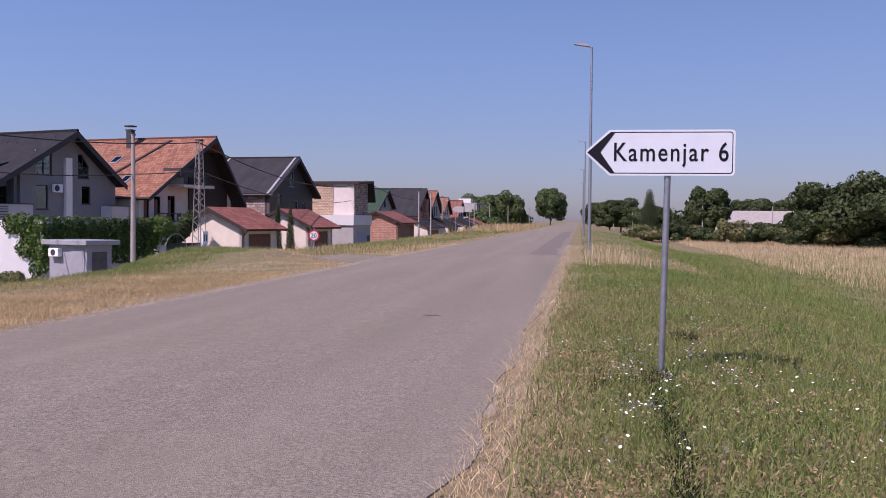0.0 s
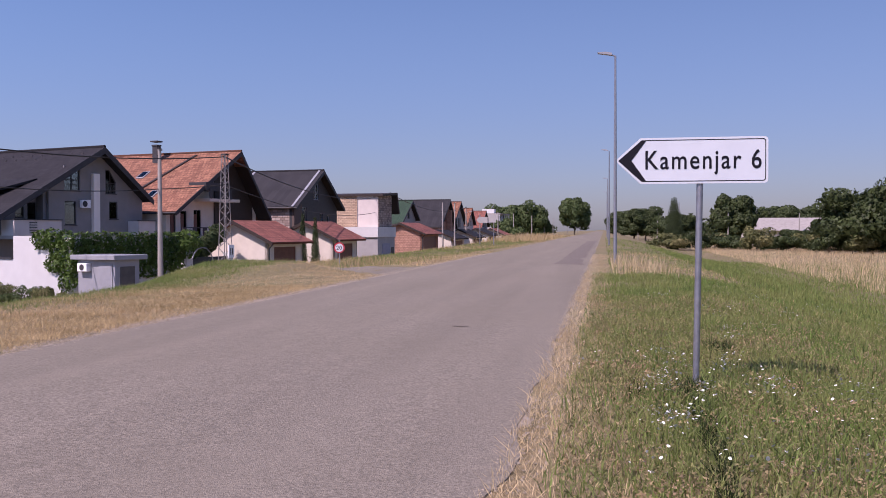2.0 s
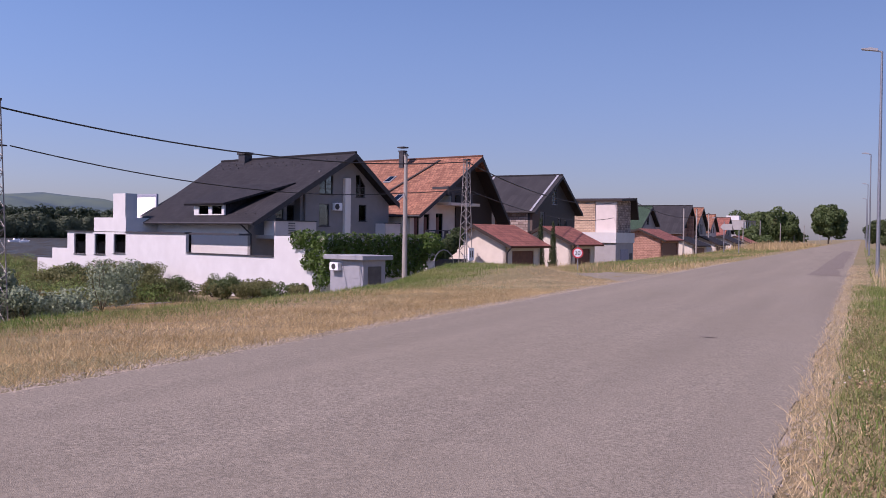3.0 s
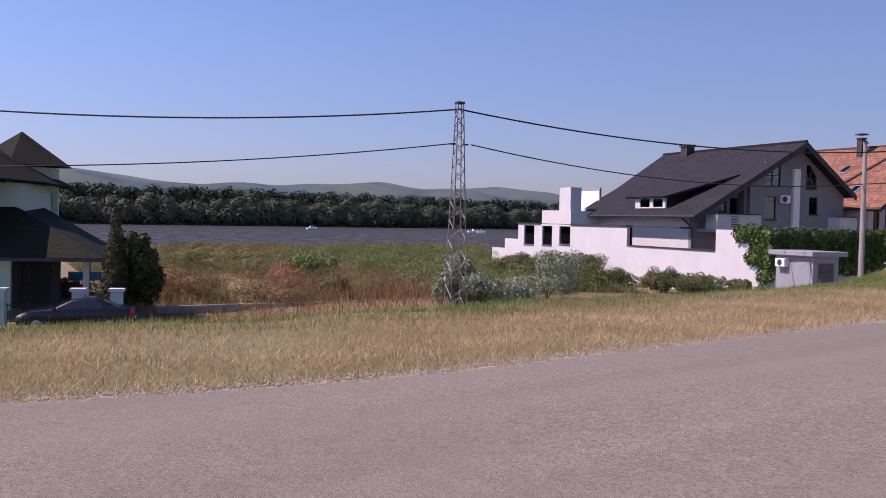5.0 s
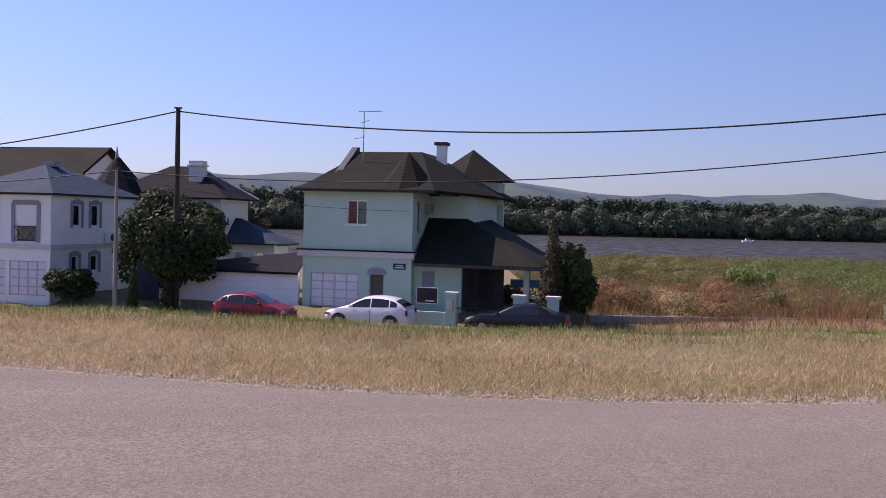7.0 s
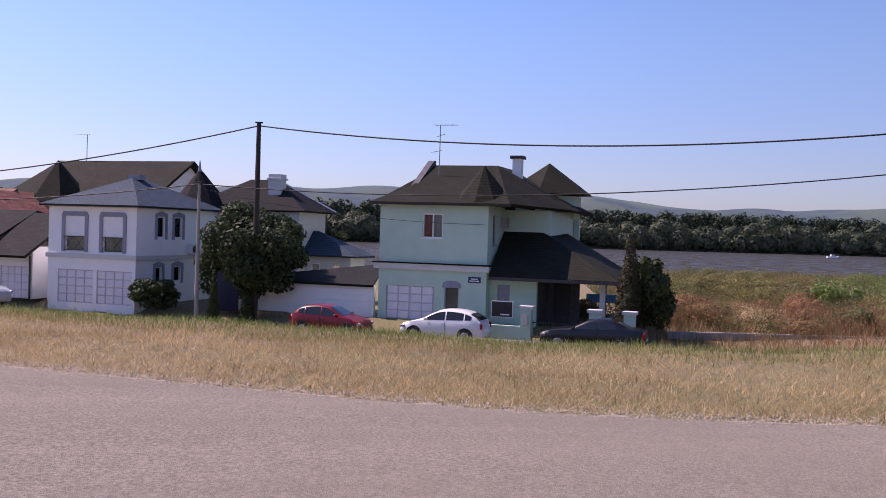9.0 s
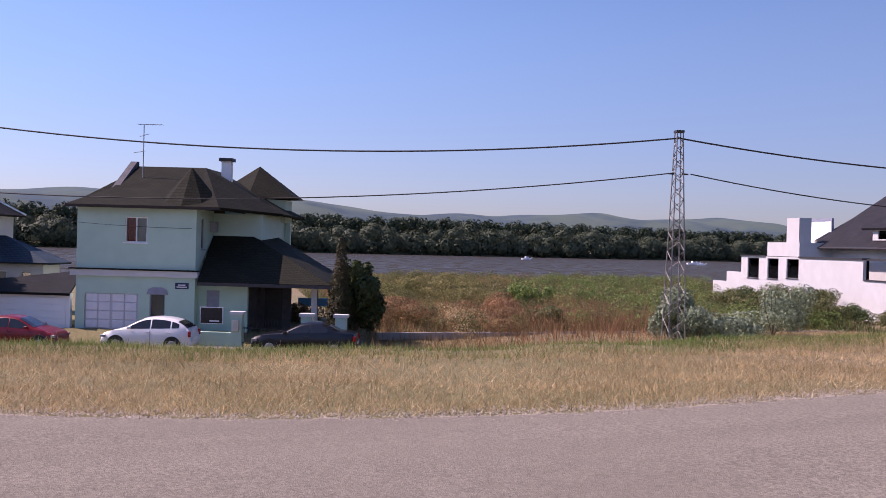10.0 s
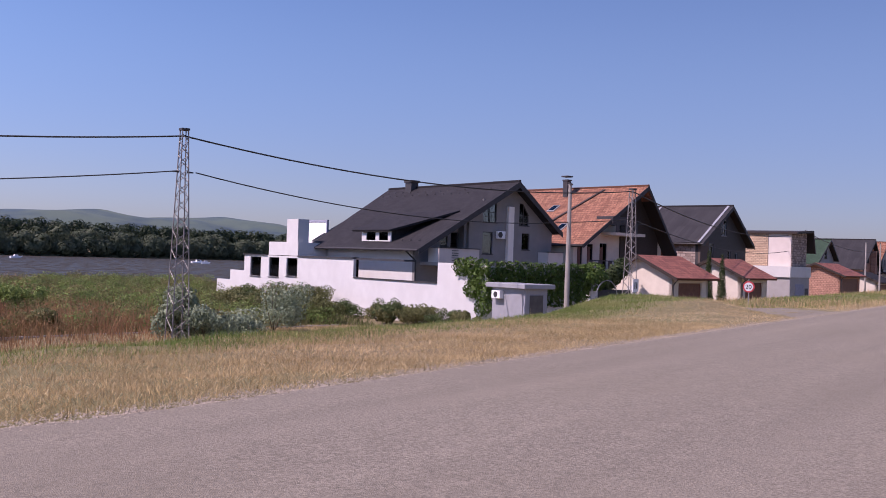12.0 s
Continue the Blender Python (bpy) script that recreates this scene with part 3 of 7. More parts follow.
# ---- trees and grass ----
def leaf_cloud(lobes, n, size, seed, fill=0.25, flat=0.9, ruffle=0.45):
    """n small leaf sprays (triangles) about lobes (x, y, z, rx, ry, rz), most of them near each lobe's skin, facing outward unevenly."""
    r = np.random.default_rng(seed)
    lobes = np.asarray(lobes, float)
    vol = (lobes[:, 3] * lobes[:, 4] * lobes[:, 5]) ** 0.67
    pick = r.choice(len(lobes), n, p=vol / vol.sum())
    d = r.normal(size=(n, 3))
    d /= np.linalg.norm(d, axis=1, keepdims=True)
    lump = 1 + 0.22 * np.sin(5 * d[:, :1] + pick[:, None]) * np.sin(4 * d[:, 1:2] + 2 * pick[:, None]) * np.cos(5 * d[:, 2:3])
    rad = np.where(r.random((n, 1)) < fill, r.random((n, 1)) ** 0.5, 0.86 + 0.2 * r.random((n, 1))) * lump
    c = lobes[pick, :3] + d * rad * lobes[pick, 3:]
    nrm = d + r.normal(size=(n, 3)) * ruffle
    nrm /= np.linalg.norm(nrm, axis=1, keepdims=True)
    a = np.cross(nrm, r.normal(size=(n, 3)))
    a /= np.linalg.norm(a, axis=1, keepdims=True) + 1e-9
    b = np.cross(nrm, a)
    s = size * (0.6 + 0.8 * r.random((n, 1)))
    v = np.stack([c + a * s, c - a * s * 0.6 + b * s * flat, c - a * s * 0.5 - b * s * flat], 1).reshape(-1, 3)
    return v, np.arange(3 * n).reshape(-1, 3)


def crown_lobes(seed, rx, ry, rz, z, n=30):
    r = np.random.default_rng(seed)
    out = [(0, 0, z, rx * 0.62, ry * 0.62, rz * 0.7)]
    for k in range(n):
        th, ph = r.uniform(0, 6.283), r.uniform(-0.8, 1.0)
        q = r.uniform(0.17, 0.37)
        cz = math.sin(ph)
        cr = math.cos(ph)
        out.append((rx * 0.78 * cr * math.cos(th), ry * 0.78 * cr * math.sin(th), z + rz * 0.76 * cz, rx * q, ry * q, rz * q * 0.9))
    return out


def tree(x, y, height, width, seed, material=None, n=5000, leaf=0.2, trunk=0.28, label="", crown_base=None, name="tree", group=""):
    zg = float(ground_z(x, y)) - 0.1
    t = empty(name, pose(x, y, zg), label or "broad-leaved tree with a dense dark green crown", "tree", group)
    base = height * 0.3 if crown_base is None else crown_base
    rz = (height - base) / 2
    zc = base + rz
    b = rods(((0, 0, 0), (0.05, 0.02, base + rz * 0.4), trunk, trunk * 0.7))
    r = np.random.default_rng(seed)
    for k in range(6):
        th = k * 1.05 + r.uniform(0, 0.6)
        rod(b, (0.05, 0.02, base + rz * 0.1 + 0.15 * k * rz * 0.3), (width * 0.33 * math.cos(th), width * 0.33 * math.sin(th), zc + r.uniform(-0.2, 0.6) * rz), trunk * 0.45, trunk * 0.1, n=6)
    part("trunk", b, M_BARK, t, "brown bark trunk and limbs")
    v, f = leaf_cloud(crown_lobes(seed, width / 2, width / 2, rz, zc), n, leaf, seed)
    c = new("crown", numpy_mesh("crown", v, f, material or M_LEAF))
    c.parent = t
    return t


def blades(name, pts, h0, h1, w, material, label, lean=0.35, seed=1, two=False):
    """Grass: a narrow bent blade at each (x, y); one object of stuff."""
    r = np.random.default_rng(seed)
    n = len(pts)
    z = ground_z(pts[:, 0], pts[:, 1]) - 0.02
    th = r.uniform(0, 6.283, n)
    h = r.uniform(h0, h1, n) * (0.75 + 0.5 * r.random(n))
    ww = w * r.uniform(0.6, 1.4, n)
    dx, dy = np.cos(th), np.sin(th)
    la = r.uniform(0, 6.283, n)
    le = lean * h * r.random(n)
    base = np.stack([pts[:, 0], pts[:, 1], z], -1)
    side = np.stack([dx * ww, dy * ww, 0 * z], -1)
    off = np.stack([np.cos(la) * le, np.sin(la) * le, 0 * z], -1)
    up = np.stack([0 * z, 0 * z, h], -1)
    if two:
        v = np.stack([base - side, base + side, base + off * 0.35 + up * 0.6 + side * 0.8, base + off * 0.35 + up * 0.6 - side * 0.8, base + off + up], 1)
        k = np.arange(n)[:, None] * 5
        f = np.concatenate([k + [[0, 1, 2]], k + [[0, 2, 3]], k + [[3, 2, 4]]])
    else:
        v = np.stack([base - side, base + side, base + off + up], 1)
        f = np.arange(3 * n).reshape(-1, 3)
    ob = new(name, numpy_mesh(name, v.reshape(-1, 3), f, material))
    return tagged(ob, label, "grass", kind="stuff")


def scatter(x0, x1, y0, y1, n, keep, seed):
    r = np.random.default_rng(seed)
    p = np.stack([r.uniform(x0, x1, n), r.uniform(y0, y1, n)], -1)
    return p[keep(p[:, 0], p[:, 1], r.random(n))]


def patchy(x, y, s=1.0, ph=0.0):
    return 0.5 + 0.25 * np.sin(0.9 * x / s + 1.3 * np.sin(0.5 * y / s + ph)) + 0.25 * np.sin(0.7 * y / s + 1.1 * np.sin(0.8 * x / s + 2 + ph))


# left verge: straw strip by the road, greener behind the crest
mouth = lambda x, y: (np.abs(y - 35.5 - 0.714 * (-7.5 - x)) < 4.2 - 0.42 * np.clip(-7.5 - x, 0, 7)) & (x > -14.5)
Lr = left_of_road
blades("dry_grass", scatter(-22, -7, -11, 70, 620000, lambda x, y, u: (Lr(x, y) > 0.2) & (Lr(x, y) < 6.0) & ~mouth(x, y) & (u < (0.25 + 0.75 * patchy(x, y, 1.2)) * (1 - 0.75 * smooth(Lr(x, y), 3.3, 4.6)) * np.clip(20 / (10 + np.abs(y)), 0.25, 1)), 3), 0.03, 0.12, 0.006, M_DRY, "dry yellow grass on the road bank", seed=3, lean=2.2)
blades("near_dry_grass", scatter(-18, -7, -11, 25, 420000, lambda x, y, u: (Lr(x, y) > 0.25) & (Lr(x, y) < 4.8) & (u < 0.2 + 0.8 * patchy(x, y, 0.7, 2)), 34), 0.03, 0.14, 0.004, M_DRY, "matted dry grass on the bank", seed=34, lean=1.6)
blades("dry_stalks", scatter(-22, -7, -11, 70, 14000, lambda x, y, u: (Lr(x, y) > 1.6) & (Lr(x, y) < 5.5) & (u < patchy(x, y, 0.9, 3)), 33), 0.12, 0.28, 0.0025, M_STRAW, "thin dry stalks standing in the grass", seed=33, lean=0.5)
blades("straw_stubble", scatter(-18, -7, -11, 60, 150000, lambda x, y, u: (Lr(x, y) > 0.12) & (Lr(x, y) < 2.8) & ~mouth(x, y) & (u < 0.9), 4), 0.02, 0.09, 0.008, M_STRAW, "flattened straw-coloured mown grass", lean=2.5, seed=4)
blades("green_bank_grass", scatter(-34, -9, -14, 75, 330000, lambda x, y, u: (Lr(x, y) > 0.6) & (Lr(x, y) < 16) & (u < 0.07 + 0.93 * smooth(Lr(x, y), 3.2, 4.4) * (0.45 + 0.55 * patchy(x, y, 1.5, 1))), 5), 0.03, 0.10, 0.006, M_GREEN, "green grass along the bank", seed=5, lean=1.2)
blades("crest_grass", scatter(-24, -9, -12, 34, 620000, lambda x, y, u: (Lr(x, y) > 3.2) & (Lr(x, y) < 6.6) & (u < smooth(Lr(x, y), 3.3, 4.7) * (0.2 + 0.8 * patchy(x, y, 1.3, 6))), 55), 0.05, 0.15, 0.0065, M_GREEN, "taller green grass on the crest of the bank", seed=55, lean=1.0)
blades("far_bank_grass", scatter(-26, -7, 36, 230, 200000, lambda x, y, u: (Lr(x, y) > 0.7) & (Lr(x, y) < 12) & ~mouth(x, y) & (u < smooth(Lr(x, y), 0.7, 2.2) * (0.35 + 0.65 * patchy(x, y, 3.0, 2))), 56), 0.05, 0.20, 0.016, M_GREEN, "green weeds along the far road bank", seed=56, lean=0.7)
blades("far_bank_straw", scatter(-24, -7, 36, 260, 110000, lambda x, y, u: (Lr(x, y) > 0.3) & (Lr(x, y) < 9) & ~mouth(x, y) & (u < patchy(x, y, 4.0, 5) ** 2), 57), 0.08, 0.35, 0.016, M_DRY, "dry grass along the far road bank", seed=57, lean=0.9)
blades("far_bank_tall_straw", scatter(-22, -8, 120, 215, 22000, lambda x, y, u: (Lr(x, y) > 1.0) & (u < patchy(x, y, 5.0, 1)), 58), 0.4, 1.1, 0.03, M_DRY, "tall dry grass beside the far road", seed=58)
# right verge
right = lambda x, y: -ROAD_W - left_of_road(x, y)
near = lambda y: np.clip(11 / y, 0.2, 1)
blades("verge_grass", scatter(-1, 9, 3.5, 34, 520000, lambda x, y, u: (right(x, y) > 0.25) & (u < np.clip((right(x, y) - 0.05) * 0.9, 0.08, 1) * near(y) * (0.35 + 0.65 * patchy(x, y, 0.8))), 6), 0.05, 0.17, 0.0045, M_GREEN, "green grass and weeds on the road verge", seed=6, two=True, lean=0.9)
blades("verge_straw", scatter(-1, 6, 3.5, 60, 460000, lambda x, y, u: (right(x, y) > -0.06) & (right(x, y) < 5) & (u < np.clip(1.1 - right(x, y) * 1.0, 0.10, 1) * near(y)), 7), 0.03, 0.12, 0.0038, M_STRAW, "dry straw-coloured grass along the road edge", lean=1.8, seed=7)
blades("verge_grass_behind", scatter(-4, 8, -9, 3.6, 90000, lambda x, y, u: (right(x, y) > 0.3) & (u < 0.35 + 0.65 * patchy(x, y, 0.8)), 66), 0.05, 0.15, 0.005, M_GREEN, "short green grass on the verge", seed=66, lean=0.9)
blades("verge_tall_grass", scatter(-0.3, 8, 4.5, 26, 16000, lambda x, y, u: (right(x, y) > 0.8) & (u < 0.9 * patchy(x, y, 0.55, 8) ** 2 * near(y)), 67), 0.12, 0.25, 0.004, M_GREEN, "taller green grass tufts on the verge", seed=67, two=True, lean=0.8)
cp = scatter(-1, 7, 4.0, 22, 330000, lambda x, y, u: (right(x, y) > 0.35) & (u < (0.25 + 0.75 * patchy(x, y, 0.5, 4)) * near(y) * np.clip(1.6 - 0.25 * right(x, y), 0.25, 1)), 17)
cz = ground_z(cp[:, 0], cp[:, 1]) + rng.uniform(0.01, 0.11, len(cp))
cc = np.concatenate([cp, cz[:, None]], 1)
ca = rng.normal(size=(len(cp), 3)) * 0.0085
cb = rng.normal(size=(len(cp), 3)) * 0.0085
tagged(new("clover", numpy_mesh("clover", np.stack([cc + ca, cc + cb, cc - ca * 0.8 - cb * 0.6], 1).reshape(-1, 3), np.arange(3 * len(cp)).reshape(-1, 3), M_CLOVER)), "low brownish clover and seed heads in the verge", "weeds", kind="stuff")
blades("meadow_grass", scatter(0, 60, 9, 170, 400000, lambda x, y, u: (right(x, y) > 0.8) & (right(x, y) < 40) & (u < (0.3 + 0.7 * patchy(x, y, 2.5)) * np.clip(45 / y, 0.25, 1)), 8), 0.05, 0.2, 0.013, M_GREEN, "short green meadow grass beside the road", seed=8, lean=0.7)
blades("meadow_dry_patches", scatter(1, 40, 9, 70, 110000, lambda x, y, u: (right(x, y) > 1.5) & (u < patchy(x, y, 2.2, 5) ** 3), 18), 0.04, 0.14, 0.013, M_DRY, "dry brown patches in the meadow", seed=18, lean=0.9)
blades("far_meadow_grass", scatter(5, 60, 26, 110, 260000, lambda x, y, u: (right(x, y) > 5) & (u < 0.55 + 0.45 * patchy(x, y, 3.5, 2)), 81), 0.08, 0.26, 0.02, M_GREEN, "green meadow grass below the road bank", seed=81, lean=0.7)
blades("tall_dry_grass", scatter(6, 120, 40, 260, 320000, lambda x, y, u: (y > 48) & (right(x, y) > 16.2 + 0.01 * (y - 54)) & (u < 0.4 + 0.6 * patchy(x, y, 8)), 9), 0.3, 0.75, 0.018, M_STRAW, "tall dry grass at the meadow's far side", seed=9)
blades("verge_tall_straw", scatter(0.2, 2.4, 32, 44, 1100, lambda x, y, u: u < patchy(x, y, 0.6), 19), 0.3, 0.7, 0.008, M_STRAW, "clump of tall dry grass on the verge", seed=19)

M_DARKWEED = thin(mat("dark_weeds", (0.022, 0.036, 0.014), (0.040, 0.055, 0.022), scale=2.0, rough=0.8, island=0.4, spec=0.1))
# a narrow line of darker blades running along the verge to the sign
dark_line_x = lambda y: 0.44 + 0.036 * y + 0.03 * np.sin(2.1 * y)
blades("dark_rut_weeds", scatter(0.2, 1.2, 3.4, 9.3, 60000, lambda x, y, u: np.abs(x - dark_line_x(y)) < 0.05 * (0.35 + u), 68), 0.03, 0.14, 0.007, M_DARKWEED, "narrow dark line of weeds through the verge grass", seed=68, lean=1.2)
blades("dark_tufts", np.concatenate([scatter(cx - w, cx + w, cy - 0.25, cy + 0.25, 420, lambda x, y, u: u < 0.9, 69 + k) for k, (cx, cy, w) in enumerate(((0.45, 9.0, 0.3), (0.75, 9.25, 0.12), (1.35, 12.4, 0.15)))]), 0.06, 0.2, 0.006, M_DARKWEED, "dark weed tufts in the verge", seed=70, lean=0.9)


def flowers():
    """White flower heads on thin stems, in clusters over the verge."""
    r = np.random.default_rng(41)
    hv, sv = [], []
    for cx, cy, n, s in [(0.4, 8.6, 22, 0.22), (0.75, 8.2, 10, 0.12), (0.45, 7.2, 26, 0.2), (1.35, 8.5, 18, 0.2), (2.0, 8.4, 14, 0.25), (2.9, 8.6, 22, 0.2), (0.6, 10.6, 16, 0.3), (1.2, 10.3, 12, 0.15), (1.5, 12.9, 10, 0.15), (2.8, 7.6, 14, 0.25), (0.2, 5.6, 4, 0.1), (1.9, 7.4, 5, 0.5), (1.1, 9.8, 8, 0.5), (1.4, 6.2, 9, 0.8), (-0.2, 9.6, 4, 0.3), (0.9, 5.9, 7, 0.3), (2.3, 6.4, 8, 0.6)] + [(r.uniform(0.3, 6), r.uniform(8, 24), 5, 0.4) for _ in range(14)]:
        for _ in range(int(n * 4.0)):
            x, y = cx + r.normal() * s * 0.55, cy + r.normal() * s * 0.45
            z = float(ground_z(x, y))
            h = r.uniform(0.12, 0.30)
            rad = r.uniform(0.005, 0.0135)
            tx, ty = r.normal() * 0.4, r.normal() * 0.4 - 0.3
            k = 7
            hv.append([(x + rad * math.cos(i * 6.283 / k), y + rad * math.sin(i * 6.283 / k), z + h + rad * (tx * math.cos(i * 6.283 / k) + ty * math.sin(i * 6.283 / k))) for i in range(k)])
            sv.append([(x - 0.002, y, z), (x + 0.002, y, z), (x, y, z + h)])
    hv, sv = np.array(hv).reshape(-1, 3), np.array(sv).reshape(-1, 3)
    tagged(new("flower_heads", numpy_mesh("flower_heads", hv, np.arange(len(hv)).reshape(-1, 7), M_FLOWER)), "small white flower heads in the verge grass", "flowers", kind="stuff")
    tagged(new("flower_stems", numpy_mesh("flower_stems", sv, np.arange(len(sv)).reshape(-1, 3), M_GREEN)), "thin green flower stems in the verge", "flowers", kind="stuff")


flowers()
# vacant plot by the river
behind_kerb = lambda x, y: (x < -44.1 + 0.153 * (y - 19)) | (y > 48)
blades("kerb_front_grass", scatter(-46, -27, 15, 50, 160000, lambda x, y, u: (Lr(x, y) > 11) & ~behind_kerb(x, y) & (u < patchy(x, y, 2.0, 4)), 15), 0.05, 0.2, 0.012, M_DRY, "short dry grass before the kerb", seed=15, lean=1.2)
blades("plot_weeds", scatter(-112, -24, 8, 92, 430000, lambda x, y, u: (Lr(x, y) > 15) & behind_kerb(x, y) & (y > 0.26 * -x + 6.5) & (y < 0.72 * -x + 22) & (u < 0.3 + 0.7 * patchy(x, y, 3)), 10), 0.15, 0.6, 0.022, M_WEED, "tall green weeds on a vacant plot", seed=10, lean=0.8)
blades("rusty_plot_weeds", scatter(-110, -36, 8, 60, 130000, lambda x, y, u: (Lr(x, y) > 20) & (y > 0.30 * -x + 5) & (y < 0.72 * -x + 5) & (u < (0.25 + 1.2 * patchy(x, y, 4, 2) ** 2) * np.clip((left_of_road(x, y) - 16) / 8, 0, 1)), 11), 0.25, 0.75, 0.022, M_RUST_WEED, "reddish dried weeds on a vacant plot", seed=11, lean=0.6)


def weed_mounds(name, keep, n_lobes, leaves, size, material, label, seed, zs=(0.15, 0.55)):
    """Uneven leafy growth over a plot: many low lobes in one object."""
    r = np.random.default_rng(seed)
    p = scatter(-108, -27, 8, 92, n_lobes * 12, keep, seed)[:n_lobes]
    z = ground_z(p[:, 0], p[:, 1])
    lob = [(x, y, zz + r.uniform(*zs), *(r.uniform(0.5, 1.5, 2)), r.uniform(0.3, 0.75)) for (x, y), zz in zip(p, z)]
    v, f = leaf_cloud(lob, leaves, size, seed, fill=0.5, flat=0.45)
    return tagged(new(name, numpy_mesh(name, v, f, material)), label, "weeds", kind="stuff")


in_plot = lambda x, y: behind_kerb(x, y) & (Lr(x, y) > 22) & (y > 0.28 * -x + 7) & (y < 0.74 * -x + 18)
weed_mounds("weed_thicket", lambda x, y, u: in_plot(x, y) & (u < 0.2 + 0.8 * patchy(x, y, 3.5, 7)), 520, 110000, 0.085, M_WEED, "leafy green weed thicket on the vacant plot", 501, zs=(0.2, 0.9))
weed_mounds("rusty_thicket", lambda x, y, u: in_plot(x, y) & (y < 0.55 * -x + 9) & (u < patchy(x, y, 4.0, 2)), 420, 50000, 0.07, M_RUST_WEED, "reddish brown dried weed thicket", 502)
weed_mounds("straw_thicket", lambda x, y, u: in_plot(x, y) & (y < 0.42 * -x + 9) & (Lr(x, y) < 48) & (u < patchy(x, y, 2.5, 5)), 90, 9000, 0.06, M_DRY, "pale dried grass among the weeds", 503)

weed_mounds("yellow_thicket", lambda x, y, u: in_plot(x, y) & (y < 0.50 * -x + 10) & (Lr(x, y) > 34) & (u < patchy(x, y, 3.0, 9)), 180, 40000, 0.075, M_YELLOWWEED, "yellow-green flowering weeds at the back of the plot", 504, zs=(0.3, 0.8))
M_FRESHWEED = thin(mat("fresh_green_weeds", (0.13, 0.20, 0.055), (0.20, 0.255, 0.08), scale=0.4, rough=0.7, island=0.4, spec=0.2))
weed_mounds("fresh_thicket", lambda x, y, u: in_plot(x, y) & (y > 0.52 * -x + 8) & (u < patchy(x, y, 2.4, 8)), 240, 60000, 0.09, M_FRESHWEED, "fresh green weeds beside the pylon", 505, zs=(0.2, 0.9))
weed_mounds("flowering_thicket", lambda x, y, u: behind_kerb(x, y) & (x < -58) & (x > -86) & (y > 0.42 * -x + 1) & (y < 0.52 * -x + 3) & (u < 0.8), 110, 30000, 0.09, M_YELLOWWEED, "tall yellow flowering weeds", 506, zs=(0.7, 1.4))
weed_mounds("rusty_front_thicket", lambda x, y, u: behind_kerb(x, y) & (x > -54) & (y > 17) & (y < 0.36 * -x + 15) & (u < 0.8), 90, 26000, 0.08, M_RUST_WEED, "reddish weeds heaped behind the kerb", 507, zs=(0.3, 1.0))
blades("tall_weed_stalks", scatter(-105, -28, 12, 88, 22000, lambda x, y, u: in_plot(x, y) & (u < patchy(x, y, 2.0, 3) ** 2), 12), 0.6, 1.25, 0.014, M_YELLOWWEED, "tall thin weed stalks on the vacant plot", seed=12, lean=0.3)

blades("rusty_front_weeds", scatter(-58, -38, 18, 40, 30000, lambda x, y, u: in_plot(x, y) & (Lr(x, y) < 46) & (u < patchy(x, y, 1.6, 4)), 13), 0.5, 1.5, 0.02, M_RUST_WEED, "tall reddish weeds along the kerb", seed=13, lean=0.6)
blades("straw_front_weeds", scatter(-56, -38, 18, 34, 12000, lambda x, y, u: in_plot(x, y) & (Lr(x, y) < 44) & (u < patchy(x, y, 1.3, 1) ** 2), 14), 0.3, 0.9, 0.018, M_DRY, "pale dry grass among the reddish weeds", seed=14, lean=0.6)

# far bank wood: willows in front, poplars behind
fv, pv = [], []
r_ = np.random.default_rng(21)
for y in np.arange(-330, 1500, 8.5):
    lob = []
    for k in range(5):
        q = r_.uniform(3.8, 7.8)
        lob.append((-586.5 - r_.uniform(0, 5) - 1.2 * k, y + r_.uniform(-7, 7), -5.2 + q * 0.75 + k * r_.uniform(0.6, 2.4), q, q * 1.05, q * 0.95))
    v, _ = leaf_cloud(lob, 1500, 0.85, int(y * 7) % 9999, fill=0.03, ruffle=0.12)
    fv.append(v)
for row in range(5):
    for y in np.arange(-380, 1900, 11.0):
        x = -600 - 12 * row - r_.uniform(0, 8)
        h = r_.uniform(20.5, 24.5)
        yy = y + r_.uniform(-4, 4)
        v, _ = leaf_cloud([(x, yy, h * 0.45 - 4, 4.5, 5.5, h * 0.45), (x, yy + 2, h - 8, 3, 3.4, 5), (x, yy - 2, h - 9, 3, 3, 5)], 360, 0.95, int(y * 5 + row * 100) % 9999, ruffle=0.25)
        pv.append(v)
for nm, vs, mm, lb in (("riverbank_willows", fv, M_LEAF_FAR, "grey-green willows along the far river bank"), ("riverbank_poplars", pv, M_POPLAR, "tall dark poplar wood on the far river bank")):
    vs = np.concatenate(vs)
    tagged(new(nm, numpy_mesh(nm, vs, np.arange(len(vs)).reshape(-1, 3), mm)), lb, "woods", kind="stuff")


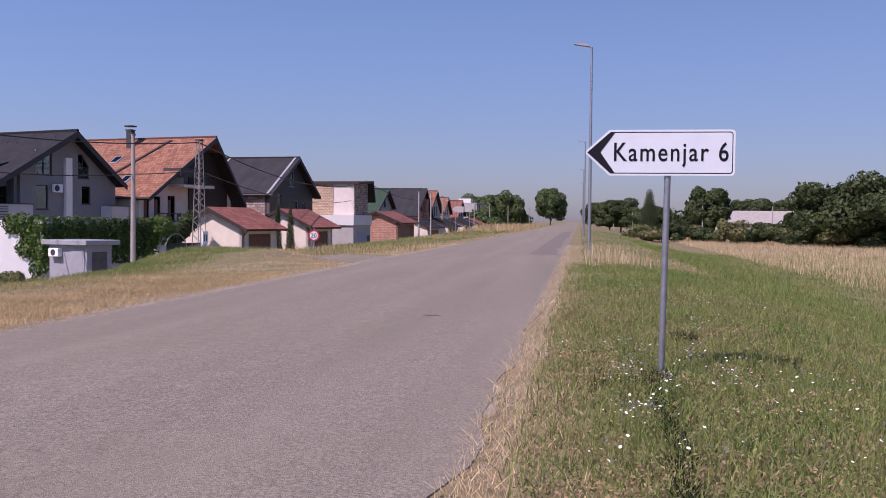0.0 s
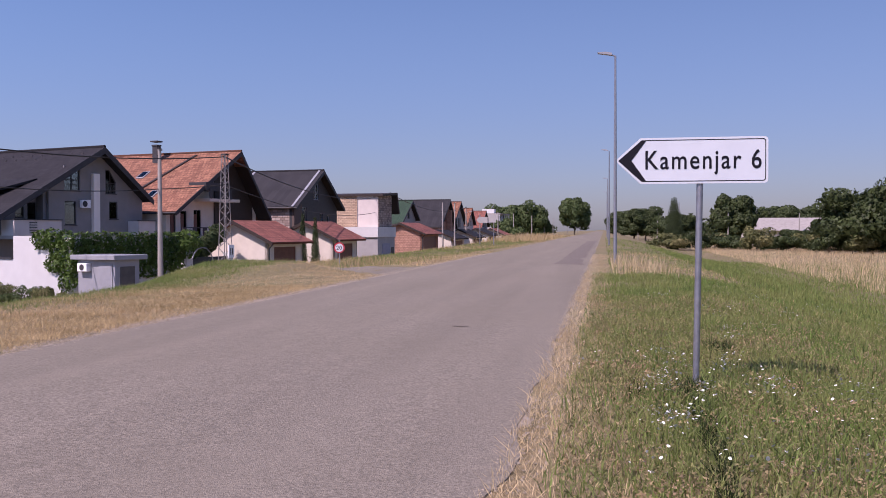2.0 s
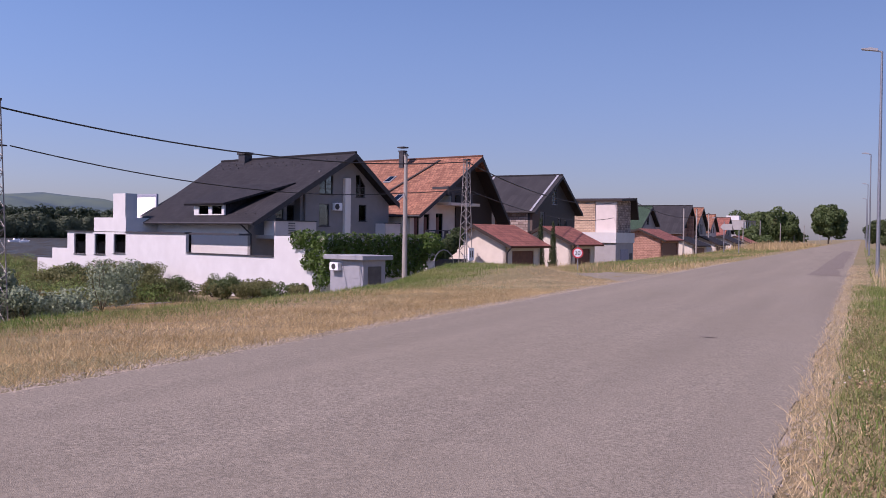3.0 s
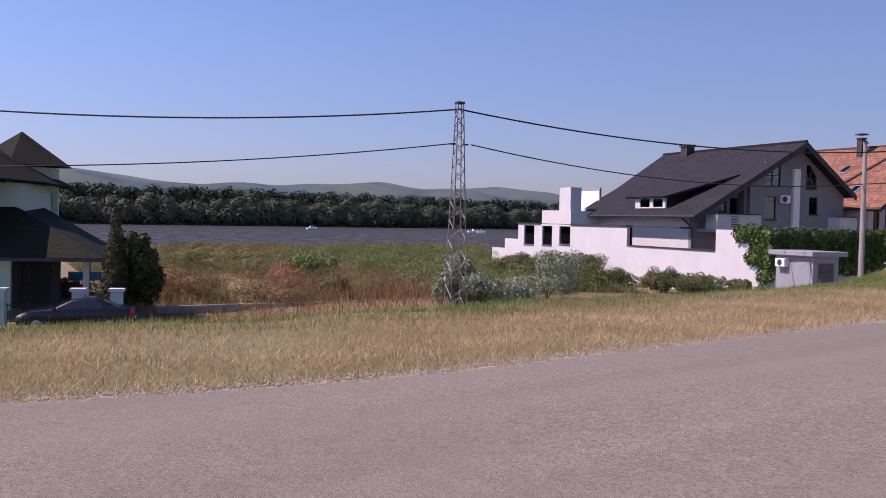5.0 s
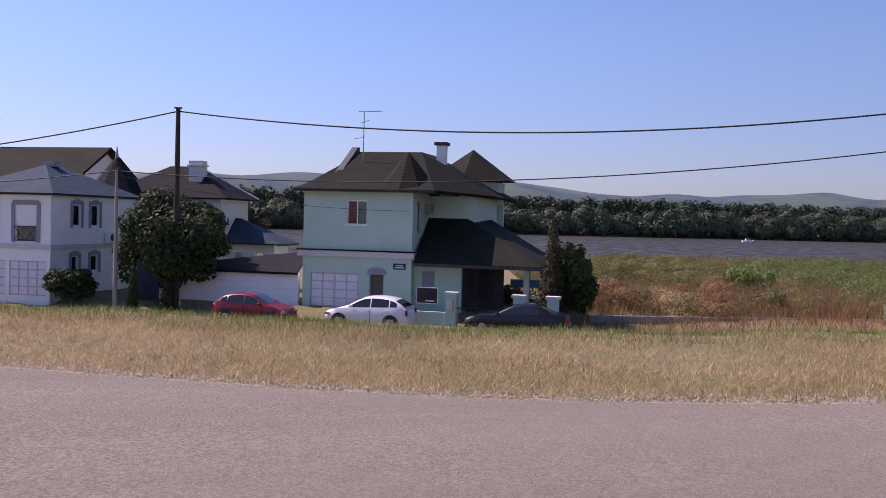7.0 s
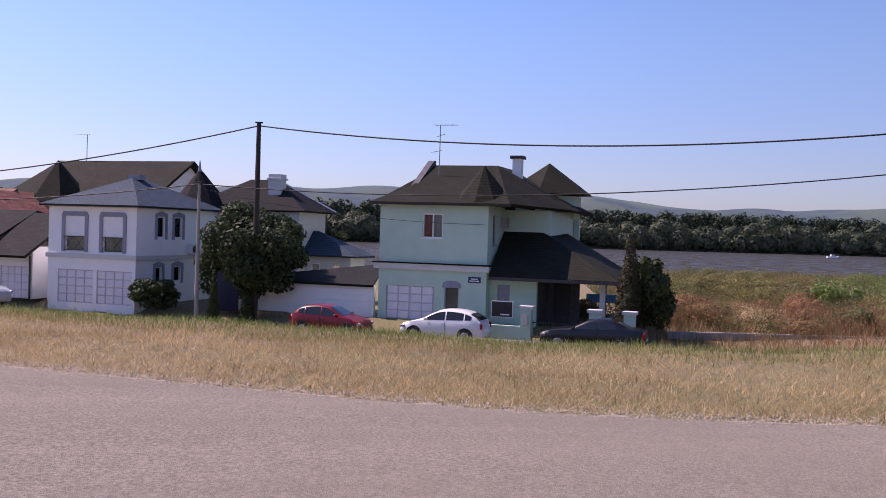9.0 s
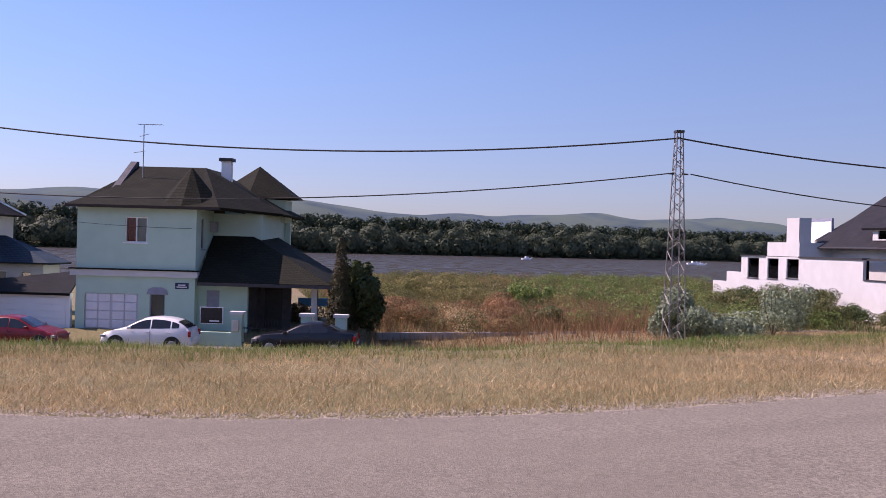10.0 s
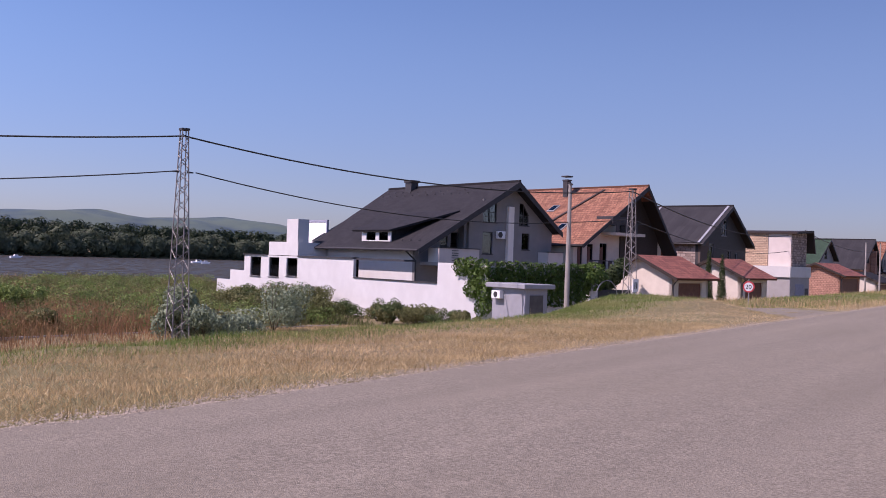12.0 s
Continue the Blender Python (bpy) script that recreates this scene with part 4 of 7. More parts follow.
# ---- posts, wires and signs ----
def street_lamp(x, y, z=0.0):
    t = empty("street_lamp", pose(x, y, z), "tall grey galvanised street lamp with a flat LED head", "street lamp", "street lamps along the road")
    b = rods(((0, 0, -0.1), (0, 0, 5), 0.085, 0.065), ((0, 0, 4.98), (0, 0, 9.42), 0.065, 0.045), n=12)
    part("pole", b, M_STEEL, t)
    part("base_plate", boxes((-0.16, 0.16, -0.16, 0.16, -0.02, 0.03)), M_STEEL, t)
    part("arm", rods(((0.0, 0, 9.4), (-0.18, 0, 9.47), 0.035)), M_STEEL, t)
    b = bmesh.new()
    prism(b, [(-0.15, 9.44), (-0.78, 9.54), (-0.80, 9.58), (-0.45, 9.60), (-0.15, 9.54)], 1, -0.14, 0.14)
    part("lamp_head", b, M_GREYPAINT, t)
    return t


lamp0 = street_lamp(0.42, 44.0, 0.0)
for x, y in ((0.42, 97.0), (0.45, 150.0), (0.5, 205.0)):
    copy_thing(lamp0, pose(x, y, 0))


def text_mesh(body, size, m, material, parent, name, spacing=1.0):
    cu = bpy.data.curves.new(name, "FONT")
    cu.body, cu.size, cu.extrude, cu.space_character = body, size, 0.001, spacing
    cu.offset = 0.0022
    cu.align_x, cu.align_y = "LEFT", "BOTTOM_BASELINE"
    ob = bpy.data.objects.new(name, cu)
    scene.collection.objects.link(ob)
    me = bpy.data.meshes.new_from_object(ob.evaluated_get(bpy.context.evaluated_depsgraph_get()))
    bpy.data.objects.remove(ob)
    me.transform(m)
    me.materials.clear()
    me.materials.append(material)
    o = new(name, me)
    o.parent = parent
    return o


def rounded(pts, r, k=5):
    """The outline of a polygon with rounded corners."""
    out = []
    n = len(pts)
    for i in range(n):
        p, a, b = Vector(pts[i]), Vector(pts[i - 1]), Vector(pts[(i + 1) % n])
        da, db = (a - p).normalized(), (b - p).normalized()
        half = da.angle(db) / 2
        cut = r / math.tan(half)
        c = p + (da + db).normalized() * (r / math.sin(half))
        s, e = p + da * cut, p + db * cut
        for j in range(k + 1):
            q = (s - c).lerp(e - c, j / k)
            out.append(tuple(c + q.normalized() * r))
    return out


def direction_sign():
    t = empty("direction_sign", pose(0.815, 9.45, -0.05, 0, 0, 0), "white arrow-shaped direction sign on a galvanised post in grass", "road sign")
    part("post", rods(((-0.02, 0.0, -0.2), (0.02, 0, 2.25), 0.031), n=16), M_STEEL, t)
    part("post_cap", rods(((0.02, 0, 2.25), (0.02, 0, 2.262), 0.034, 0.028), n=16), M_BLACK, t)
    x0, x1, z0, z1, zm = -0.785, 0.64, 2.04, 2.482, 2.265
    xs = x0 + 0.24
    out = rounded([(x0, zm), (xs, z0), (x1, z0), (x1, z1), (xs, z1)], 0.035)
    p = part("panel", prism(bmesh.new(), out, 1, -0.045, -0.033), M_SIGNWHITE, t, "white reflective panel")
    rim = bmesh.new()
    inner = rounded([(x0 + 0.03, zm), (xs + 0.012, z0 + 0.02), (x1 - 0.02, z0 + 0.02), (x1 - 0.02, z1 - 0.02), (xs + 0.012, z1 - 0.02)], 0.028)
    inner2 = rounded([(x0 + 0.043, zm), (xs + 0.016, z0 + 0.028), (x1 - 0.028, z0 + 0.028), (x1 - 0.028, z1 - 0.028), (xs + 0.016, z1 - 0.028)], 0.022)
    vo = [rim.verts.new((a, -0.0465, b)) for a, b in inner]
    vi = [rim.verts.new((a, -0.0465, b)) for a, b in inner2]
    for i in range(len(vo)):
        rim.faces.new((vo[i], vo[(i + 1) % len(vo)], vi[(i + 1) % len(vo)], vi[i]))
    part("border", rim, M_SIGNBLACK, p, "thin black border")
    ch = bmesh.new()
    prism(ch, [(x0 + 0.03, zm), (xs + 0.012, z0 + 0.024), (xs + 0.055, z0 + 0.024), (x0 + 0.155, zm), (xs + 0.055, z1 - 0.024), (xs + 0.012, z1 - 0.024)], 1, -0.049, -0.046)
    part("arrow_point", ch, M_SIGNBLACK, p, "black chevron point")
    m = Matrix.Translation((-0.512, -0.0475, zm - 0.083)) @ Matrix.Rotation(radians(90), 4, "X") @ Matrix.Diagonal((0.80, 1, 1, 1))
    text_mesh("Kamenjar 6", 0.255, m, M_SIGNBLACK, p, "lettering", 1.16)
    part("back_channel", boxes((-0.5, 0.5, -0.033, -0.028, 2.12, 2.16), (-0.5, 0.5, -0.033, -0.028, 2.37, 2.41)), M_STEEL, t)
    for z in (2.14, 2.39):
        part("clamp", rods(((0.02, 0, z - 0.02), (0.02, 0, z + 0.02), 0.038), n=12), M_STEEL, t)
    return t


direction_sign()


def lattice_tower(x, y, z, h, w0=0.85, w1=0.28, deg=20, label="", notice=False):
    t = empty("lattice_pylon", pose(x, y, z, 0, 0, 90 - deg), label or "slender grey steel lattice power pylon", "power pole", "power poles along the street")
    wd = lambda zz: w0 + (w1 - w0) * min(1, zz / h)
    b = [(( sx * wd(0) / 2, sy * wd(0) / 2, -0.3), (sx * w1 / 2, sy * w1 / 2, h)) for sx in (-1, 1) for sy in (-1, 1)]
    for p, q in b:
        part("corner_post", rods((p, q, 0.029), n=4), M_LATTICE, t)
    zs = [0.2]
    while zs[-1] < h - 0.3:
        zs.append(zs[-1] + max(0.32, 0.75 * wd(zs[-1])))
    for face in range(4):
        br = bmesh.new()
        rot = Matrix.Rotation(face * math.pi / 2, 3, "Z")
        for i, (za, zb) in enumerate(zip(zs, zs[1:])):
            s = 1 if (i + face) % 2 else -1
            zb = min(zb, h)
            rod(br, rot @ Vector((s * wd(za) / 2, wd(za) / 2, za)), rot @ Vector((-s * wd(zb) / 2, wd(zb) / 2, zb)), 0.017, n=4)
        part("bracing", br, M_LATTICE, t)
    part("top_plate", boxes((-w1 / 2 - 0.05, w1 / 2 + 0.05, -w1 / 2 - 0.05, w1 / 2 + 0.05, h, h + 0.1)), M_DARKTRIM, t)
    for s in (-1, 1):
        part("insulator", rods(((s * 0.2, 0, h * 0.81), (s * 0.5, 0, h * 0.81), 0.05, 0.03)), M_DARKTRIM, t)
    if notice:
        nb = part("notice_board", boxes((-0.3, 0.3, -w0 / 2 - 0.1, -w0 / 2 - 0.05, 2.75, 3.6)), M_WHITETRIM, t, "white notice board")
        part("marking", boxes((-0.15, -0.05, -w0 / 2 - 0.106, -w0 / 2 - 0.102, 2.95, 3.4), (0.05, 0.15, -w0 / 2 - 0.106, -w0 / 2 - 0.102, 2.95, 3.4)), M_DARKTRIM, nb)
    return t


def concrete_pole(x, y, z, h, r=0.19, label="", lamp=False, board=False, shaft_m=None):
    t = empty("utility_pole", pose(x, y, z), label or "round tapered concrete utility pole", "power pole", "power poles along the street")
    part("shaft", rods(((0, 0, -0.9), (0, 0, h), r, r * 0.55), n=12), shaft_m or M_CONCRETE, t)
    part("cross_bracket", boxes((-0.18, 0.18, -0.05, 0.05, h - 0.12, h - 0.04), (-0.04, 0.04, -0.2, 0.2, h - 0.02, h + 0.06)), M_DARKTRIM, t)
    if board:
        part("notice_board", boxes((-0.35, 0.35, -0.3, -0.24, 2.2, 3.2)), M_WHITETRIM, t, "white notice board")
    if lamp:
        part("lamp_arm", rods(((0, 0, h - 1.2), (0.9, -0.4, h - 0.9), 0.03)), M_STEEL, t)
        part("lamp_head", boxes((0.75, 1.3, -0.62, -0.34, h - 0.95, h - 0.82)), M_GREYPAINT, t)
    return t


ZH = -3.0
lattice_tower(-34.3, 29.7, ZH, 10.0, deg=18)
lattice_tower(-24.9, 60.0, ZH, 9.55, w0=0.8, deg=14, notice=True, label="grey steel lattice power pylon with a white notice board")
# this shaft gets a darker colour than the other poles
concrete_pole(-51.3, -0.9, ZH, 10.0, 0.2, "dark utility pole behind a tree", shaft_m=M_DARKWOOD)
concrete_pole(-27.9, 56.7, ZH, 9.75, 0.2, "pale double concrete utility pole on the bank")
concrete_pole(-51.85, -3.9, ZH, 6.85, 0.13, "thin pale concrete utility pole with wire brackets")
concrete_pole(-28.6, 126.0, ZH, 9.6, 0.18, lamp=True, board=True)
for x, y, h in ((-25.5, 150, 9.0), (-24.5, 156, 9.0), (-27.5, 190, 9.2), (-26, 235, 9), (-24.5, 260, 9), (-22.5, 300, 9), (-20.5, 330, 9), (-19, 360, 9), (-16, 420, 9), (-13, 470, 9)):
    concrete_pole(x, y, ZH, h, 0.17, lamp=h > 9)


def cable(name, a, b, sag, r=0.03, label="black overhead power cable"):
    cu = bpy.data.curves.new(name, "CURVE")
    cu.dimensions, cu.bevel_depth, cu.bevel_resolution = "3D", r, 1
    sp = cu.splines.new("POLY")
    n = 24
    sp.points.add(n)
    a, b = Vector(a), Vector(b)
    for i in range(n + 1):
        u = i / n
        p = a.lerp(b, u)
        p.z -= sag * 4 * u * (1 - u)
        sp.points[i].co = (*p, 1)
    me_ob = bpy.data.objects.new(name, cu)
    scene.collection.objects.link(me_ob)
    me = bpy.data.meshes.new_from_object(me_ob.evaluated_get(bpy.context.evaluated_depsgraph_get()))
    bpy.data.objects.remove(me_ob)
    me.materials.append(M_CABLE)
    return tagged(new(name, me), label, "cable", "overhead cables")


cable("overhead_cable", (-34.3, 29.7, 6.75), (-51.3, -0.9, 6.85), 1.02, 0.04)
cable("overhead_cable", (-51.3, -0.9, 6.85), (-66, -35, 3.0), 1.0, 0.04)
cable("overhead_cable", (-34.3, 29.7, 6.75), (-24.9, 60.0, 6.45), 0.95, 0.04)
cable("overhead_cable", (-24.9, 60.0, 6.45), (-28.6, 126, 6.5), 1.6, 0.04)
cable("overhead_cable", (-28.6, 126, 6.5), (-27.5, 190, 6.1), 1.5, 0.04)
cable("overhead_cable", (-34.1, 29.2, 5.1), (-51.85, -3.9, 3.7), 0.95, 0.03)
cable("overhead_cable", (-51.85, -3.9, 3.7), (-62, -30, 2.5), 0.6, 0.03)
cable("overhead_cable", (-34.0, 30.2, 5.1), (-27.9, 56.7, 4.2), 0.8, 0.03)
cable("overhead_cable", (-27.9, 56.7, 4.2), (-24.9, 60.0, 4.6), 0.05, 0.03)
cable("overhead_cable", (-24.9, 60.0, 4.6), (-28.6, 126, 4.6), 1.5, 0.03)
cable("house_cable", (-51.85, -3.9, 3.5), (-46.9, 10.4, 2.0), 0.4, 0.012, "thin service cable to the mint house")


# ---- houses ----
def dark_house():
    """Grey gabled house: apex over local x 0, long slope to the near side."""
    t = empty("house", house_frame(-37.93, 66.62, ZH, 18), "grey house with a large charcoal gabled roof and balconies", "house")
    zr, dep = 10.85, 17.0
    gl, gr = (-9.9, 5.2), (4.96, 7.0)
    cutl, cutr = ((-9.9, 5.05), (-(zr - 5.2), 9.9)), ((4.96, 6.85), (zr - 7.0, 4.96))
    win = [(-2.9, -1.5, 7.5, 9.3), (-2.9, -1.85, 5.0, 6.75), (0.95, 2.0, 7.4, 9.2), (1.3, 2.15, 5.45, 6.8), (-6.3, -5.6, 5.5, 6.6), (-5.3, -4.55, 4.4, 6.6)]
    part("front_wall", wall(-4.3, 4.7, 0, 10.7, 0.3, win[:4], (cutl, cutr)), M_GREYWALL, t)
    deep = Matrix.Translation((0, 1.0, 0))
    part("loggia_wall", turned(wall(-8.7, -4.3, 0, 10.7, 0.3, win[4:], (cutl, cutr)), deep), M_GREYWALL, t)
    part("loggia_return", boxes((-4.55, -4.3, 0.3, 1.0, 0, 7.9)), M_GREYWALL, t)
    part("pilaster", boxes((-0.46, 0.15, -0.3, 0, 0, 8.85), bevel=0.02), M_PALEPIER, t, "paler full-height wall pier")
    part("back_wall", turned(wall(-8.7, 4.7, 0, 10.7, 0.3, (), (cutl, cutr)), Matrix.Translation((0, dep - 1.1, 0))), M_GREYWALL, t)
    s = side_of(-8.7, -1)
    part("side_wall", turned(wall(-(dep - 3.0), -1.3, 0, 5.7, 0.3, [(-9.5, -8.6, 2.3, 4.4)]), s), M_WHITE, t)
    part("side_wall", turned(boxes((0.3, dep - 1.1, -0.3, 0, 0, 7.1)), side_of(4.7, 1)), M_GREYWALL, t)
    # roof planes
    y0, y1 = -1.0, dep
    r1 = slab(bmesh.new(), [(gl[0], y1 - 2.2, gl[1]), (gl[0], y0, gl[1]), (0, y0, zr), (0, y1, zr)], 0.22)
    part("roof", r1, M_CHAR, t, "charcoal tiled roof slope")
    part("roof", slab(bmesh.new(), [(gr[0], y0, gr[1]), (gr[0], y1, gr[1]), (0, y1, zr), (0, y0, zr)], 0.22), M_CHAR, t, "charcoal tiled roof slope")
    part("ridge_cap", rods(((0, y0, zr + 0.02), (0, y1, zr + 0.02), 0.12), n=6), M_CHAR, t)
    for (xa, za) in (gl, gr):
        b = bmesh.new()
        d = Vector((0 - xa, 0, zr - za))
        n = Vector((-d.z, 0, d.x)).normalized() if xa < 0 else Vector((d.z, 0, -d.x)).normalized()
        dn = n * (-0.42 if n.z > 0 else 0.42)
        prism(b, [(xa, za), (0, zr), (0 + dn.x * 0, zr - 0.5), (xa, za - 0.42)], 1, y0 - 0.04, y0)
        part("bargeboard", b, M_DARKTRIM, t, "anthracite verge board")
    part("gutter", rods(((gl[0] - 0.03, y0, gl[1] - 0.1), (gl[0] - 0.03, y1 - 2.2, gl[1] - 0.1), 0.09)), M_DARKTRIM, t)
    part("downpipe", rods(((gl[0], y0 + 1.6, gl[1] - 0.15), (-8.78, y0 + 1.8, gl[1] - 0.9), 0.06), ((-8.78, y0 + 1.8, gl[1] - 0.9), (-8.78, y0 + 1.8, 0.3), 0.06)), M_DARKTRIM, t)
    part("chimney", boxes((-0.7, 0.1, 12.6, 13.5, 9.4, 11.45), (-0.78, 0.18, 12.5, 13.6, 11.3, 11.5)), M_DARKTRIM, t, "dark chimney")
    for i, w in enumerate(win[:4]):
        window(t, FRONT, *w, mull=1 if i in (0, 2) else 0, rail=0.45 if i in (0, 2) else None)
    # the upper windows follow the roof: wall fills their outer corners
    part("window_corner", prism(bmesh.new(), [(-2.92, 8.5), (-2.92, 9.32), (-1.85, 9.32)], 1, 0.003, 0.09), M_GREYWALL, t)
    part("window_corner", prism(bmesh.new(), [(2.02, 8.25), (1.3, 9.22), (2.02, 9.22)], 1, 0.003, 0.09), M_GREYWALL, t)
    part("window_head", rods(((-2.9, 0.04, 8.5), (-1.85, 0.04, 9.3), 0.06), n=4), M_DARKTRIM, t)
    part("window_head", rods(((2.0, 0.04, 8.25), (1.3, 0.04, 9.2), 0.06), n=4), M_DARKTRIM, t)
    window(t, deep, *win[4], mull=0)
    window(t, deep, *win[5], mull=0, sill=False)
    window(t, s, -9.5, -8.6, 2.3, 4.4, mull=0)
    for w in win[:2]:
        part("blind", boxes((w[0] + 0.05, w[1] - 0.05, 0.2, 0.22, w[2], w[3])), M_INTERIOR, t)
    # balcony at the near corner, and a smaller one at the far corner
    for a, b, yb in ((-8.2, -4.3, -1.3), (3.2, 4.9, -1.2)):
        bal = part("balcony", boxes((a, b, yb, 1.0 if a < 0 else 0.0, 4.0, 4.25)), M_LILAC, t)
        part("parapet", boxes((a, b, yb, yb + 0.12, 4.25, 5.3)), M_PINKISH, bal)
        part("parapet", boxes((a, a + 0.12, yb + 0.12, 0 if a < 0 else 0.0, 4.25, 5.3)), M_WHITE, bal)
        part("coping", boxes((a - 0.05, b + 0.05, yb - 0.06, yb + 0.18, 5.3, 5.37)), M_DARKTRIM, bal)
    part("stair_rail", boxes(*[(-7.0, -6.4, -1.36, -1.31, 4.4 + 0.18 * k, 4.45 + 0.18 * k) for k in range(6)]), M_DARKTRIM, t)
    # air conditioner
    ac = part("air_conditioner", boxes((-1.6, -0.8, -0.36, -0.06, 6.25, 6.85), bevel=0.02), M_WHITETRIM, t, "white air conditioner unit")
    part("fan_grille", turned(rods(((-1.35, -0.37, 6.55), (-1.35, -0.355, 6.55), 0.23), n=20), Matrix()), M_DARKTRIM, ac)
    # dormer in the long slope
    k = (zr - gl[1]) / 9.9
    zs = lambda x: gl[1] + (x + 9.9) * k
    xa, xb = -9.0, -5.6
    d = part("dormer", box_uv(prism(bmesh.new(), [(xa, zs(xa) - 0.1), (xa, zs(xa) + 0.88), (xb, zs(xb) + 0.05), (xb, zs(xb) - 0.2)], 1, 3.6, 7.7)), M_CHAR, t, "low charcoal dormer")
    part("dormer_roof", slab(bmesh.new(), [(xa - 0.45, 8.6, zs(xa) + 0.9), (xa - 0.45, 3.4, zs(xa) + 0.9), (-4.6, 0.8, zs(-4.6) + 0.1), (-4.6, 8.6, zs(-4.6) + 0.1)], 0.16), M_CHAR, d)
    sd = side_of(xa - 0.16, -1)
    holes = [(-6.95, -5.65), (-5.2, -3.95)]
    part("dormer_front", turned(wall(-7.6, -3.6, zs(xa), zs(xa) + 0.8, 0.12, [(p, q, zs(xa) + 0.09, zs(xa) + 0.72) for p, q in holes]), sd), M_WHITE, d, "white dormer window strip")
    for p, q in holes:
        part("dormer_pane", turned(boxes((p, q, 0.05, 0.06, zs(xa) + 0.09, zs(xa) + 0.72)), sd), M_GLASS, d)
    # snow guards
    for yy in np.arange(0.2, 16, 1.1):
        for xx in (-1.0, -8.9 if yy < 3 else -1.6):
            part("snow_guard", boxes((xx, xx + 0.05, yy, yy + 0.18, zs(xx) + 0.0, zs(xx) + 0.12)), M_DARKTRIM, t)
    return t


dark_house()


def garden_wall():
    """White wall of the grey house: along the vacant plot and along the street."""
    base = house_frame(-31.2, 52.5, ZH, 18)
    t = empty("garden_wall", base, "white rendered garden wall in steps, ivy on its corner", "wall")
    part("wall_section", boxes((-0.25, 0, 0.0, 5.25, -0.2, 4.25)), M_WHITE, t)
    part("wall_section", boxes((-0.25, 0, 5.25, 15.7, -0.2, 2.82)), M_WHITE, t)
    part("wall_section", boxes((-0.25, 0, 15.7, 24.0, -0.2, 4.25)), M_WHITE, t)
    holes = [(-32.7, -30.7, 3.1, 4.15), (-29.2, -27.4, 3.15, 4.15), (-26.1, -24.25, 3.3, 4.15)]
    holes = [(a, b, c - 0.7, d) for a, b, c, d in holes]
    part("wall_section", turned(wall(-33.9, -24.0, -0.2, 4.3, 0.25, holes), side_of(-0.25, -1)), M_WHITE, t, "white wall with square window openings")
    for h in holes:
        window(t, side_of(-0.25, -1), *h, mull=0, deep=0.15)
    part("wall_section", boxes((-0.25, 0, 33.9, 36.7, -0.2, 2.84)), M_WHITE, t)
    part("wall_section", boxes((-0.25, 0, 36.7, 39.5, -0.2, 1.9)), M_WHITE, t)
    part("terrace_block", boxes((0.0, 6.0, 24.0, 33.9, 0, 4.25)), M_WHITE, t)
    part("upper_block", boxes((-0.2, 4.0, 24.3, 29.4, 4.35, 5.5)), M_WHITE, t)
    part("upper_block", boxes((-0.15, 0.9, 24.5, 26.4, 5.5, 7.45)), M_WHITE, t)
    part("screen", boxes((4.0, 4.08, 26.7, 31.8, 4.3, 7.4)), M_BLUEWHITE, t, "pale translucent terrace screen")
    part("screen_frame", boxes((3.95, 4.13, 26.6, 31.9, 7.4, 7.6), (3.95, 4.13, 26.6, 26.75, 4.3, 7.4)), M_GREYTRIM, t)
    part("coping", boxes((-0.33, 0.08, 5.3, 15.6, 2.82, 2.89)), M_DARKTRIM, t, "dark coping")
    part("coping", boxes((-0.33, 0.3, 15.75, 24.2, 4.25, 4.38)), M_DARKTRIM, t, "dark coping")
    part("coping", boxes((-0.36, 0.3, 29.5, 34.0, 4.3, 4.38)), M_DARKTRIM, t, "dark coping")
    part("canopy", boxes((0.0, 1.1, 9.5, 15.7, 4.22, 4.36)), M_DARKTRIM, t, "flat dark terrace canopy")
    part("wall_section", boxes((0, 8.6, 0, 0.25, -0.2, 4.2)), M_WHITE, t)
    part("gate_post", boxes((9.3, 9.9, -0.1, 0.4, -0.2, 3.2), (13.6, 14.1, -0.1, 0.4, -0.2, 3.0)), M_WHITE, t)
    part("gate", boxes((9.9, 13.6, 0.05, 0.12, 0, 2.7)), M_DARKTRIM, t, "dark sheet-metal gate")
    v, f = leaf_cloud([(x, -0.08, z, 0.8, 0.16, 0.7) for x in np.arange(0.2, 9.0, 0.9) for z in np.arange(2.2, 4.3, 0.8)] + [(-0.4, y, z, 0.2, 0.8, 0.6) for y, z in ((0.5, 4.0), (1.0, 3.3), (1.6, 4.1), (2.6, 4.0), (0.4, 2.4), (1.4, 2.6), (0.3, 1.5))] + [(9.5, 0, 3.6, 1.2, 0.7, 1.0)], 16000, 0.085, 5)
    o = new("ivy", numpy_mesh("ivy", v, f, M_IVY))
    o.matrix_world = base
    tagged(o, "bright green ivy covering the top of the garden wall", "ivy", kind="stuff")
    return t


garden_wall()


